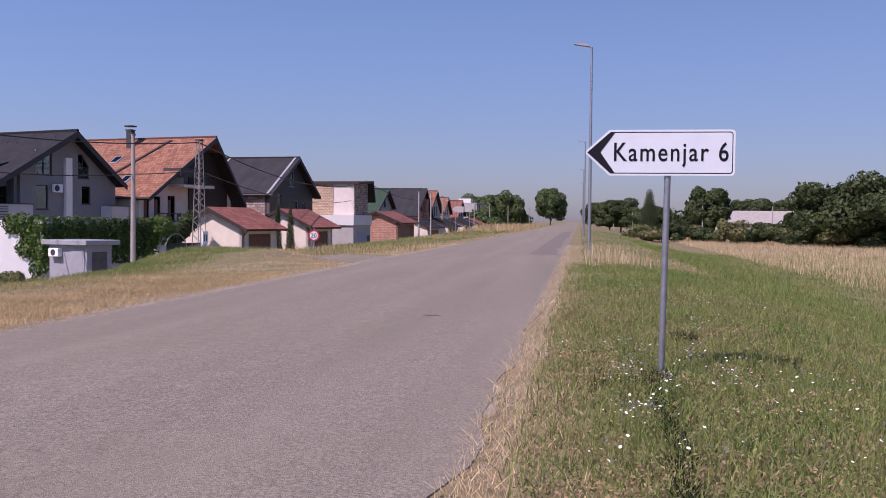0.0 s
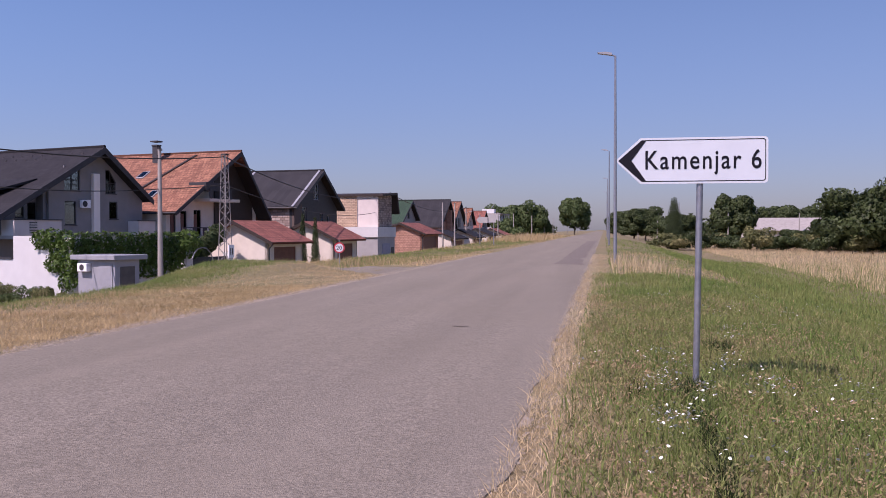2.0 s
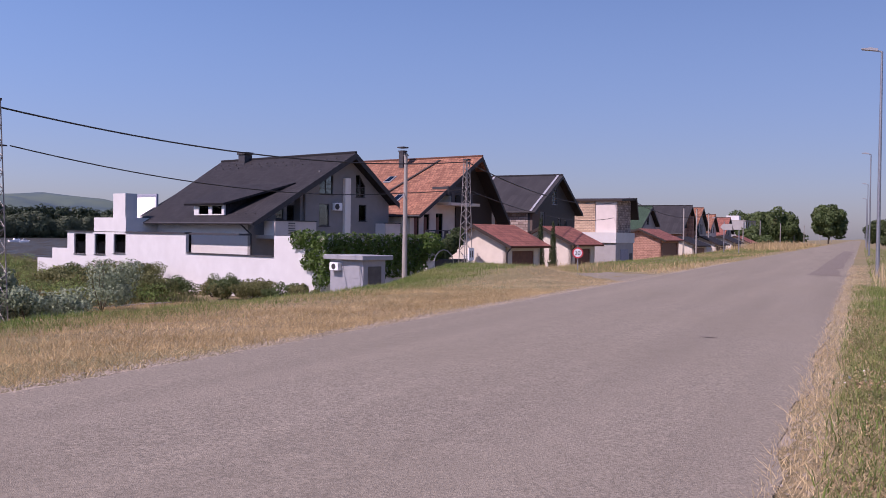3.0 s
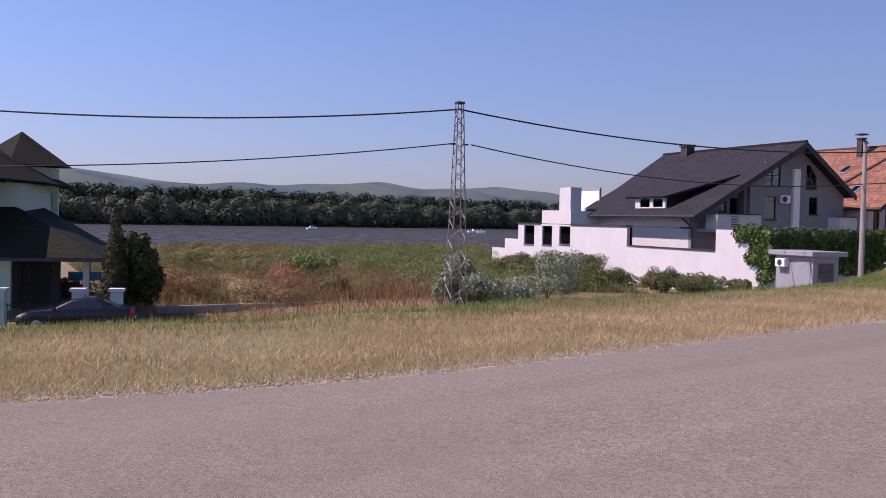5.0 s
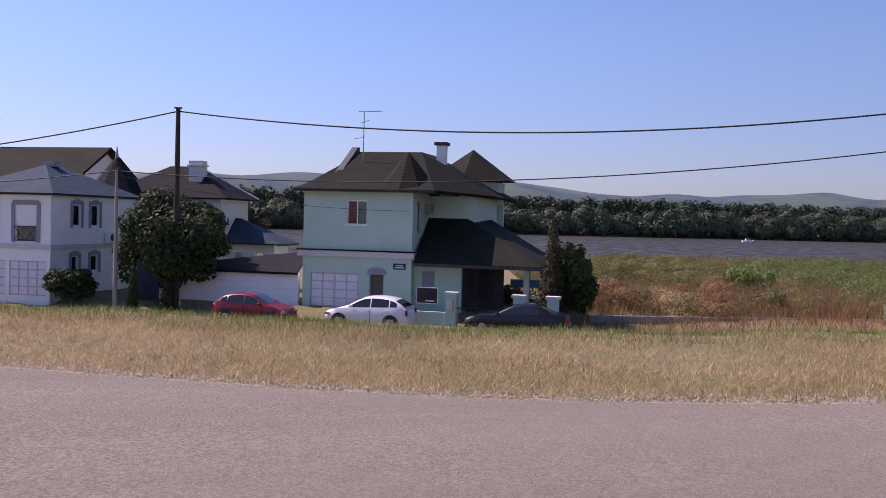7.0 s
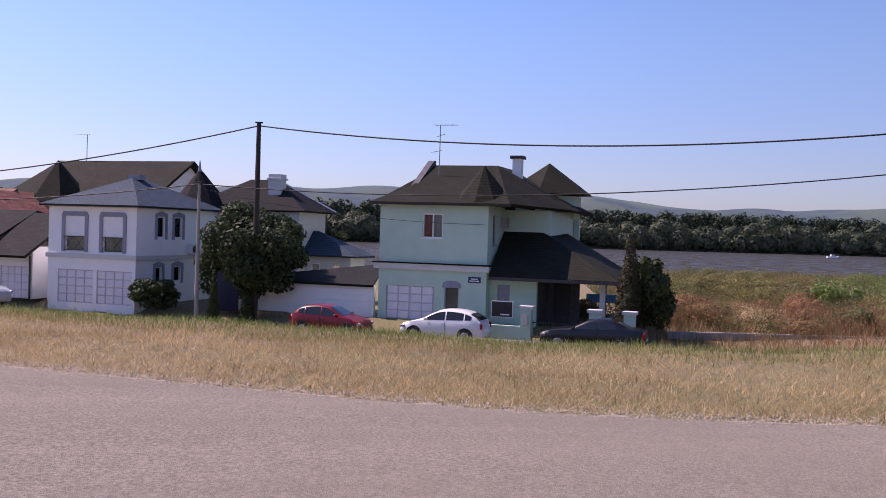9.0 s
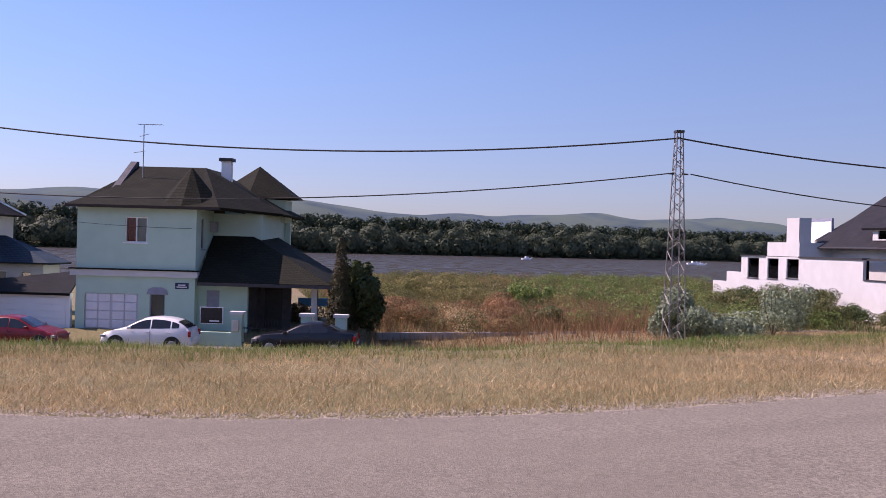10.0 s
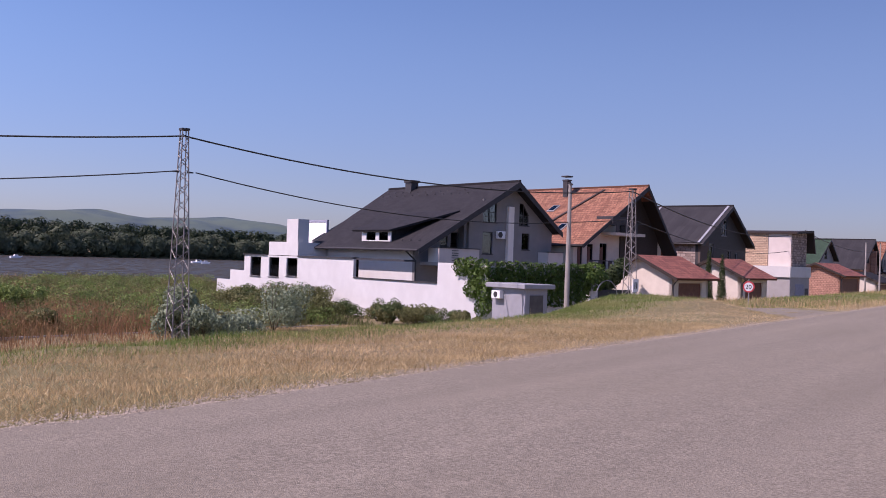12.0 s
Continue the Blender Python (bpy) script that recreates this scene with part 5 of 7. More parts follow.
def kiosk():
    t = empty("transformer_kiosk", house_frame(-26.7, 48.8, -2.12, 18) @ Matrix.Scale(0.93, 4), "small light grey metal transformer kiosk on the bank", "kiosk")
    part("body", boxes((0, 1.95, 0, 3.1, -1.0, 2.2), bevel=0.02), M_GREYPAINT, t)
    part("roof", boxes((-0.35, 2.35, -0.3, 3.4, 2.2, 2.5), bevel=0.03), M_GREYPAINT, t, "flat overhanging roof")
    dr = part("door", boxes((-0.04, 0, 0.2, 1.3, 0.0, 1.95)), M_GREYPAINT, t)
    for a, b in ((0.1, 0.9), (1.05, 1.85)):
        part("door_panel", boxes((-0.05, -0.041, 0.3, 1.2, a, b)), M_GREYPAINT, dr)
    ac = part("air_conditioner", boxes((-0.35, 0, 2.0, 2.8, 1.5, 2.0), bevel=0.02), M_WHITETRIM, t, "white air conditioner unit")
    part("fan_grille", rods(((-0.36, 2.4, 1.75), (-0.345, 2.4, 1.75), 0.19), n=18), M_DARKTRIM, ac)
    part("louvre", boxes((0.4, 1.55, -0.03, 0, 0.3, 1.8)), M_INTERIOR, t, "brown louvred hatch")
    return t


kiosk()


def gable_house(x, y, deg, wl, wr, eave_l, eave_r, ridge, depth, roof_m, wall_m, label, front_m=None, over=0.7, wins=(), side_wins=(), z=ZH, name="house", frame_m=None, chimney=None):
    """Ridge away from the street; walls wl to the near side and wr to the far side of the apex."""
    t = empty(name, house_frame(x, y, z, deg), label, "house" if name == "house" else "garage")
    sl, sr = (ridge - eave_l) / wl, (ridge - eave_r) / wr
    cuts = (((-wl, eave_l - 0.12), (-(ridge - eave_l), wl)), ((wr, eave_r - 0.12), (ridge - eave_r, wr)))
    part("front_wall", wall(-wl + 0.5, wr - 0.5, 0, ridge, 0.3, wins, cuts), front_m or wall_m, t)
    part("back_wall", turned(wall(-wl + 0.5, wr - 0.5, 0, ridge, 0.3, (), cuts), Matrix.Translation((0, depth - 0.3, 0))), wall_m, t)
    ns = side_of(-wl + 0.5, -1)
    part("side_wall", turned(wall(-depth + 0.3, -0.3, 0, eave_l + 0.15, 0.3, [(-b, -a, c, d) for a, b, c, d in side_wins]), ns), wall_m, t)
    part("side_wall", turned(wall(0.3, depth - 0.3, 0, eave_r + 0.15, 0.3), side_of(wr - 0.5, 1)), wall_m, t)
    r = part("roof", slab(bmesh.new(), [(-wl, depth + over, eave_l), (-wl, -over, eave_l), (0, -over, ridge), (0, depth + over, ridge)], 0.2), roof_m, t)
    part("roof", slab(bmesh.new(), [(wr, -over, eave_r), (wr, depth + over, eave_r), (0, depth + over, ridge), (0, -over, ridge)], 0.2), roof_m, t)
    part("ridge_cap", rods(((0, -over, ridge + 0.02), (0, depth + over, ridge + 0.02), 0.11), n=6), roof_m, t)
    for xa, za in ((-wl, eave_l), (wr, eave_r)):
        q = [(xa * 0.99, -over + 0.02, za - 0.24), (xa * 0.99, -0.01, za - 0.24), (0, -0.01, ridge - 0.27), (0, -over + 0.02, ridge - 0.27)]
        part("soffit", slab(bmesh.new(), q if xa > 0 else [q[1], q[0], q[3], q[2]], 0.03), M_DARKWOOD, t, "dark timber soffit")
    for xa, za in ((-wl, eave_l), (wr, eave_r)):
        part("bargeboard", prism(bmesh.new(), [(xa, za), (0, ridge), (0, ridge - 0.42), (xa, za - 0.36)], 1, -over - 0.04, -over), M_DARKTRIM, t)
        part("gutter", rods(((xa, -over, za - 0.12), (xa, depth + over, za - 0.12), 0.08)), M_DARKTRIM, t)
    for w in wins:
        window(t, FRONT, *w, mull=1 if w[1] - w[0] > 1 else 0, frame_mat=frame_m)
    for a, b, c, d in side_wins:
        window(t, ns, -b, -a, c, d, mull=0, frame_mat=frame_m)
    if chimney:
        cx, cy, cz = chimney
        part("chimney", boxes((cx - 0.26, cx + 0.26, cy - 0.26, cy + 0.26, cz - 3, cz), (cx - 0.31, cx + 0.31, cy - 0.31, cy + 0.31, cz, cz + 0.12)), M_DARKTRIM, t)
    return t


# orange-tiled house with recessed dark timber gable
oh = gable_house(-32.96, 80.34, 14, 8.9, 4.6, 6.1, 5.7, 11.55, 17, M_ORANGE, M_CREAM, "cream house with an orange tiled roof and timber gable", over=1.4,
                 wins=[(-4.9, -3.9, 4.2, 6.3), (-6.6, -5.8, 4.2, 6.2), (-7.9, -7.2, 4.2, 6.0), (-0.6, 0.9, 8.2, 9.8), (1.0, 2.2, 4.6, 6.6)], chimney=(-1.2, 7.0, 12.2))
part("timber_gable", wall(-2.2, 3.4, 4.0, 11.0, 0.1, (), (((-8.9, 5.9), (-(11.55 - 6.1), 8.9)), ((4.6, 5.5), (11.55 - 5.7, 4.6)))), M_DARKWOOD, oh, "dark stained timber cladding").location = (0, -0.12, 0)
for a, b, zz in ((-4.8, -0.6, 7.0), (-8.3, -3.0, 3.7)):
    bal = part("balcony", boxes((a, b, -1.6, 0, zz, zz + 0.25)), M_CREAM, oh)
    part("railing", boxes((a, b, -1.6, -1.54, zz + 1.05, zz + 1.13), *[(x, x + 0.5, -1.6, -1.55, zz + 0.2, zz + 1.05) for x in np.arange(a, b - 0.4, 1.3)]), M_DARKTRIM, bal, "dark railing panels")
part("dormer", box_uv(boxes((-5.2, -3.0, -1.55, 0.2, 7.9, 8.6))), M_DARKTRIM, oh, "dark flat dormer over the balcony")
part("chimney_cowl", boxes((-1.6, -0.8, 6.6, 7.4, 12.55, 12.68), bevel=0.03), M_DARKTRIM, oh, "dark chimney cowl")
for xa in (-4.9, -6.6, -7.9):
    part("shutter", boxes((xa + 0.08, xa + 0.45, 0.02, 0.06, 4.25, 5.95)), M_BROWNDOOR, oh, "brown wooden shutter")
k_ = (11.55 - 6.1) / 8.9
for xx, yy in ((-7.0, 2.6), (-4.6, 9.3), (-4.0, 6.2)):
    zz = 6.1 + (xx + 8.9) * k_
    sk = part("skylight", slab(bmesh.new(), [(xx, yy + 0.8, zz + 0.1), (xx, yy, zz + 0.1), (xx + 1.0, yy, zz + 0.1 + k_), (xx + 1.0, yy + 0.8, zz + 0.1 + k_)], 0.12), M_GREYPAINT, oh, "roof window")
    part("skylight_pane", slab(bmesh.new(), [(xx + 0.1, yy + 0.7, zz + 0.13 + 0.1 * k_), (xx + 0.1, yy + 0.1, zz + 0.13 + 0.1 * k_), (xx + 0.9, yy + 0.1, zz + 0.13 + 0.9 * k_), (xx + 0.9, yy + 0.7, zz + 0.13 + 0.9 * k_)], 0.02), M_GLASS, sk)
part("valley", slab(bmesh.new(), [(-8.7, 6.2, 6.35), (-8.7, 5.9, 6.35), (-0.5, 3.0, 11.35), (-0.5, 3.3, 11.35)], 0.05), M_DARKWOOD, oh, "dark valley flashing")

# black-roofed house with stone side
h3 = gable_house(-31.0, 100.6, 8, 6.7, 5.6, 7.0, 7.0, 11.1, 16, M_BLACKROOF, M_STONE, "house with black roof, dark front and stone-clad side", front_m=M_DARKTRIM, over=0.8,
                 wins=[(-1.0, 0.2, 7.9, 9.6), (-4.2, -2.8, 5.4, 7.0), (0.6, 1.3, 4.6, 6.4), (2.4, 3.0, 4.6, 6.2)], chimney=(-0.4, 9.0, 11.7), frame_m=M_GREYPAINT)
part("porch_pier", boxes((-6.2, -4.4, -0.25, 0.0, 0, 7.4)), M_STONE, h3)
for yy in (-0.4, 7.5):
    part("seam", slab(bmesh.new(), [(-6.75, yy + 0.25, 7.03), (-6.75, yy, 7.03), (0, yy, 11.16), (0, yy + 0.25, 11.16)], 0.05), M_GREYPAINT, h3, "pale metal seam on the roof")


def garage(x, y, deg, w, d, eave, ridge, label, z=ZH, wall_m=None, roof_m=None):
    """Ridge along the street; gable end to the near side; door to the street."""
    t = empty("garage", house_frame(x, y, z, deg), label, "garage")
    wm, rm = wall_m or M_CREAM, roof_m or M_REDTILE
    part("front_wall", wall(0, w, 0, eave, 0.25, [(0.9, w - 0.9, 0, eave - 0.5)]), wm, t)
    dr = part("door", boxes((0.9, w - 0.9, 0.12, 0.2, 0, eave - 0.5)), M_BROWNDOOR, t, "brown sectional garage door")
    for k in range(int((eave - 0.6) / 0.5)):
        part("panel", boxes((0.9, w - 0.9, 0.1, 0.119, 0.05 + 0.5 * k, 0.48 + 0.5 * k)), M_BROWNDOOR, dr)
    part("back_wall", boxes((0, w, d - 0.25, d, 0, eave)), wm, t)
    for xx in (0, w - 0.25):
        part("gable_wall", box_uv(prism(bmesh.new(), [(0, 0), (d, 0), (d, eave), (d / 2, ridge - 0.2), (0, eave)], 0, xx, xx + 0.25)), wm, t)
    part("roof", slab(bmesh.new(), [(-0.5, -0.8, eave - 0.1), (w + 0.5, -0.8, eave - 0.1), (w + 0.5, d / 2, ridge), (-0.5, d / 2, ridge)], 0.18), rm, t)
    part("roof", slab(bmesh.new(), [(w + 0.5, d + 0.8, eave - 0.1), (-0.5, d + 0.8, eave - 0.1), (-0.5, d / 2, ridge), (w + 0.5, d / 2, ridge)], 0.18), rm, t)
    part("bargeboard", prism(bmesh.new(), [(-0.8, eave - 0.1), (d / 2, ridge), (d + 0.8, eave - 0.1), (d + 0.8, eave - 0.35), (d / 2, ridge - 0.3), (-0.8, eave - 0.35)], 0, -0.55, -0.5), M_DARKWOOD, t, "brown verge board")
    part("downpipe", rods(((0.1, -0.5, eave - 0.2), (0.1, -0.1, eave - 0.6), 0.05), ((0.1, -0.1, eave - 0.6), (0.1, -0.1, 0), 0.05)), M_DARKTRIM, t)
    return t


garage(-25.6, 69.95, 14, 5.0, 5.8, 3.75, 5.35, "cream-white garage with a red tiled roof and brown door")
g2 = garage(-24.6, 84.5, 10, 5.2, 5.6, 3.8, 5.4, "cream-white garage with red tiled roof and roof window")
part("skylight", slab(bmesh.new(), [(1.2, 0.9, 4.45), (2.4, 0.9, 4.45), (2.4, 1.5, 4.78), (1.2, 1.5, 4.78)], 0.1), M_WHITETRIM, g2, "pale roof window")


# flat-roofed modern house
mh = empty("house", house_frame(-31.0, 115.0, ZH, 6), "modern house with tan stone, pink render and flat dark roof", "house")
part("upper_storey", box_uv(boxes((0, 5.0, -3.4, 9, 3.2, 9.0))), M_PINKISH, mh)
part("stone_panel", box_uv(boxes((-0.1, 0.0, -0.7, 9, 4.4, 9.0))), M_TRAVERTINE, mh, "tan stone cladding")
part("dark_front", box_uv(boxes((0.1, 5.0, -3.5, -3.4, 3.2, 8.9))), M_STONE, mh, "dark stone front")
part("roof", prism(bmesh.new(), [(-0.3, 9.0), (5.4, 9.35), (6.3, 6.6), (6.0, 6.6), (5.2, 9.05), (-0.3, 8.75)], 1, -4.2, 9.5), M_DARKWOOD, mh, "dark folded roof edge")
part("garage_block", boxes((-1.5, 5.0, -3.9, 3.0, 0, 3.7)), M_LILAC, mh)
part("white_parapet", boxes((-1.7, 5.2, -4.0, 3.2, 3.7, 4.95)), M_WHITE, mh, "white terrace parapet")
part("garage_door", boxes((0.2, 3.0, -3.96, -3.9, 0, 2.9)), M_GREYTRIM, mh, "grey garage door")
part("door", boxes((3.6, 4.6, -3.96, -3.9, 0, 2.4)), M_INTERIOR, mh)

gable_house(-32.5, 157.5, 4, 7.0, 4.5, 5.6, 6.4, 9.5, 9, M_GREENROOF, M_LILAC, "grey house with a green tiled roof", wins=[(-1, 0.4, 6.5, 8.0), (1.4, 2.8, 3.5, 5.0), (-4.5, -3.2, 3.6, 5.0)])
bk = gable_house(-30.1, 182.5, 4, 8.0, 6.0, 5.2, 5.0, 10.4, 14, M_BLACKROOF, M_BRICK, "unfinished house with black roof and bare brick front", wins=[(-2.6, -1.2, 6.2, 7.6), (1.2, 2.6, 3.2, 4.8), (-5, -3.6, 3.2, 4.6)])
part("brick_pier", box_uv(boxes((-0.6, 0.4, -0.9, -0.1, 0, 8.4))), M_BRICK, bk, "orange clay-block pier")
gable_house(-31.0, 202.6, 4, 8.0, 6.0, 5.2, 6.0, 10.6, 14, M_ORANGE, M_LILAC, "pale house with an orange tiled roof", wins=[(-2.2, -1.2, 5.2, 7.2), (-0.5, 0.5, 5.2, 7.2), (1.2, 2.2, 5.2, 7.2), (-2, -0.6, 2.4, 4.0)])
gable_house(-33.4, 237.7, 3, 7.0, 5.0, 5.6, 6.0, 10.0, 14, M_ORANGE, M_PINKISH, "pink house with a narrow orange roof", wins=[(-2, -0.6, 5.6, 7.4), (0.8, 2.0, 5.6, 7.0)])
gable_house(-33.6, 268.0, 3, 8.0, 6.0, 5.0, 5.6, 9.9, 14, M_REDTILE, M_LILAC, "grey house with a dull red roof", wins=[(-2, -0.6, 5.4, 7.0), (1.0, 2.4, 5.2, 6.6)])
gable_house(-29.0, 420.0, 3, 7.0, 7.0, 7.0, 7.0, 13, 14, M_ORANGE, M_WHITE, "distant white house with an orange roof", wins=[(-2, -0.6, 6.2, 7.8)])
garage(-26.5, 137.5, 4, 10.0, 6.5, 4.1, 5.7, "bare clay-block garage with a red tiled roof", wall_m=M_BRICK)
garage(-25.5, 160.0, 4, 9.0, 6.0, 3.2, 4.6, "garage with a low dark roof", roof_m=M_CHAR)
garage(-25.5, 186.0, 4, 9.0, 6.0, 3.2, 4.8, "cream-white garage with a dark sheet roof", roof_m=M_CHAR)
garage(-25.5, 212.0, 4, 9.0, 6.0, 3.4, 5.0, "cream-white garage with a grey roof", roof_m=M_CHAR)
garage(-25.5, 240.0, 4, 9.0, 6.0, 3.4, 5.0, "cream-white garage with a red roof")
# unfinished flat-roofed building with open storeys
ub = empty("building", house_frame(-32.0, 296.0, ZH, 2), "unfinished pale concrete building with open storeys", "building")
for zz in (3.0, 6.2, 9.4):
    part("floor_slab", boxes((0, 22, 0, 10, zz, zz + 0.35)), M_CONCRETE, ub)
for xx in (0.2, 5.5, 11, 16.5, 21.4):
    part("column", boxes((xx, xx + 0.4, 0.1, 0.5, 0, 9.4)), M_WHITE, ub)
part("infill_wall", boxes((0.6, 5.5, 0.5, 0.8, 3.4, 6.2)), M_WHITE, ub)
part("infill_wall", boxes((11.4, 16.5, 0.5, 0.8, 0, 6.2)), M_PINKISH, ub)
part("infill_wall", boxes((-0.2, 0.1, 0.5, 10, 0, 9.4)), M_LILAC, ub)
part("stair_block", boxes((14, 18, 4, 8, 9.4, 11.4)), M_WHITE, ub)
# large direction sign seen from behind its edge
bs = empty("large_road_sign", pose(-13.3, 109.0, -0.3), "large white road sign panels on two grey posts", "road sign")
for xx in (-0.9, 0.7):
    part("post", rods(((xx, 0.06, -1.5), (xx, 0.06, 3.6), 0.06)), M_STEEL, bs)
part("panel", prism(bmesh.new(), [(-1.3, 3.0), (-1.0, 2.65), (0.0, 2.65), (0.0, 3.35), (-1.0, 3.35)], 1, -0.03, 0.0), M_LILAC, bs)
part("panel", prism(bmesh.new(), [(0.1, 2.7), (0.95, 2.7), (0.95, 3.6), (0.1, 3.6)], 1, -0.03, 0.0), M_LILAC, bs)


def mint_house():
    t = empty("house", house_frame(-46.9, 10.4, ZH, 29), "mint green house with mossy hipped roofs and turret", "house")
    z1, ze = 2.85, 6.05
    # front block with garage
    wins = [(-3.3, -2.2, 4.25, 5.5)]
    lower = [(-5.2, -2.55, 0, 1.85 - 0.1), (-2.0, -1.25, 0.5, 1.85)]
    part("front_wall", wall(-5.65, 0.2, 0, ze, 0.3, wins + lower), M_MINT, t)
    sw = [(0.9, 1.5, 4.0, 5.5)]
    part("side_wall", turned(wall(0.3, 3.1, 0, ze, 0.3, sw), side_of(0.2, 1)), M_MINT, t)
    part("side_wall", turned(boxes((-9.0, -0.3, 0, 0.3, 0, ze)), side_of(-5.65, -1)), M_MINT, t)
    part("plinth", boxes((-5.63, 2.68, 0.02, 10.4, -0.9, -0.004)), M_MINT, t)
    part("rear_block", boxes((-5.35, 2.7, 3.1, 10.5, 0, 5.85)), M_MINT, t)
    part("cornice", boxes((-5.9, 0.36, -0.16, 0.0, z1 - 0.25, z1 + 0.05), (0.2, 0.36, 0, 3.1, z1 - 0.25, z1 + 0.05)), M_WHITE, t, "white string course")
    part("cornice_shadow_tile", boxes((-5.95, 0.42, -0.22, 0.0, z1 + 0.05, z1 + 0.12)), M_SHINGLE, t)
    w = window(t, FRONT, *wins[0], frame_mat=M_WHITETRIM, mull=1)
    part("curtain", boxes((-3.25, -2.77, 0.24, 0.26, 4.25, 5.5)), M_RED, w, "dark red curtain")
    part("curtain", boxes((-2.73, -2.25, 0.24, 0.26, 4.25, 5.5)), M_CURTAIN, w)
    window(t, side_of(0.2, 1), *sw[0], frame_mat=M_GREYTRIM, mull=0)
    g = part("garage_door", boxes((-5.2, -2.55, 0.1, 0.16, 0, 1.75)), M_DOORGROOVE, t, "white panelled garage door")
    for i in range(4):
        for j in range(4):
            xa = -5.15 + 0.62 * i + (0.07 if i > 1 else 0)
            part("door_panel", boxes((xa, xa + 0.575, 0.05, 0.1, 0.05 + 0.43 * j, 0.44 + 0.43 * j), bevel=0.02), M_GARAGE, g)
    window(t, FRONT, *lower[1], frame_mat=M_GREYTRIM, mull=0, curtain=M_GREYPAINT)
    part("arch_trim", prism(bmesh.new(), [(-2.15, 1.75), (-1.1, 1.75), (-1.18, 2.0), (-1.4, 2.1), (-1.85, 2.1), (-2.07, 2.0)], 1, -0.05, 0), M_GREYTRIM, t)
    part("street_plate", boxes((-0.75, -0.1, -0.04, 0, 2.05, 2.35)), M_NAVY, t, "dark blue enamel plate")
    part("plate_marking", boxes((-0.6, -0.25, -0.046, -0.042, 2.22, 2.27), (-0.68, -0.17, -0.046, -0.042, 2.12, 2.17)), M_WHITETRIM, t)
    # main hipped roof
    ov = 0.45
    xl, xr, yf, yb = -5.65 - ov, 0.95 + ov, -ov, 9.5
    zt = 8.3
    A, B = (-4.3, 4.6, zt), (-0.7, 4.6, zt)
    k1, k2 = (-4.7, 1.9, ze + 0.95), (-0.3, 1.9, ze + 0.95)
    part("roof", slab(bmesh.new(), [(xl, yf, ze), (xr, yf, ze), k2, k1], 0.14), M_SHINGLE, t)
    part("roof", slab(bmesh.new(), [k1, k2, B, A], 0.14), M_SHINGLE, t)
    part("roof", slab(bmesh.new(), [(xl, yb, ze), (xl, yf, ze), k1, A], 0.14), M_SHINGLE, t)
    part("roof", slab(bmesh.new(), [(xr, yf, ze), (3.5, 4.6, ze - 0.1), B, k2], 0.14), M_SHINGLE, t)
    part("roof", slab(bmesh.new(), [(3.5, 4.6, ze - 0.12), (3.5, 11.0, ze - 0.12), (-0.7, 7.5, zt), B], 0.14), M_SHINGLE, t)
    part("roof", slab(bmesh.new(), [(3.5, 11.0, ze - 0.12), (xl, 11.0, ze - 0.12), A, (-0.7, 7.5, zt)], 0.14), M_SHINGLE, t)
    part("gable_upstand", prism(bmesh.new(), [(1.7, ze + 0.8), (4.6, zt + 0.25), (4.9, zt + 0.25), (4.9, ze + 1)], 0, -4.75, -4.4), M_SLATE, t, "grey stone roof upstand")
    # bay cone on the front corner
    b = bmesh.new()
    bmesh.ops.create_cone(b, cap_ends=True, segments=10, radius1=1.75, radius2=0.02, depth=2.1, matrix=Matrix.Translation((-0.45, 1.25, ze + 0.95)))
    part("corner_cone", box_uv(b), M_SHINGLE, t, "mossy conical roof")
    part("fascia", boxes((xl, xr, yf - 0.03, yf, ze - 0.14, ze - 0.01), (xr, xr + 0.03, yf, 4.8, ze - 0.14, ze - 0.01)), M_DARKWOOD, t)
    part("chimney", boxes((-0.08, 0.42, 5.4, 5.9, 7.0, 8.75)), M_BLUEWHITE, t, "white chimney")
    part("chimney_cap", boxes((-0.2, 0.54, 5.28, 6.02, 8.75, 8.92)), M_DARKTRIM, t)
    an = part("antenna", rods(((-3.6, 3.2, 7.6), (-3.6, 3.2, 10.4), 0.025), ((-3.9, 3.2, 10.38), (-2.65, 3.2, 10.38), 0.015), ((-3.8, 3.2, 9.75), (-3.3, 3.2, 9.9), 0.015), ((-4.1, 3.2, 8.9), (-3.5, 3.2, 9.0), 0.015), n=6), M_STEEL, t, "television antenna")
    part("antenna_element", rods(*[((x, 2.95, 10.38), (x, 3.45, 10.38), 0.008) for x in np.arange(-3.85, -2.6, 0.2)], n=4), M_STEEL, an)
    # rear turret with open loggia
    cx, cy = 1.15, 9.3
    for a in range(6):
        th = a * math.pi / 3
        part("turret_post", boxes((cx + 1.75 * math.cos(th) - 0.14, cx + 1.75 * math.cos(th) + 0.14, cy + 1.75 * math.sin(th) - 0.14, cy + 1.75 * math.sin(th) + 0.14, 3.6, 5.6)), M_MINT, t)
    b = bmesh.new()
    bmesh.ops.create_cone(b, cap_ends=True, segments=6, radius1=2.0, radius2=2.0, depth=3.9, matrix=Matrix.Translation((cx, cy, 1.95)))
    bmesh.ops.create_cone(b, cap_ends=True, segments=6, radius1=2.0, radius2=2.0, depth=1.3, matrix=Matrix.Translation((cx, cy, 6.2)))
    part("turret_wall", b, M_MINT, t)
    b = bmesh.new()
    bmesh.ops.create_cone(b, cap_ends=True, segments=6, radius1=2.75, radius2=0.03, depth=1.85, matrix=Matrix.Translation((cx, cy, 7.87)))
    part("turret_roof", box_uv(b), M_SHINGLE, t, "mossy pointed turret roof")
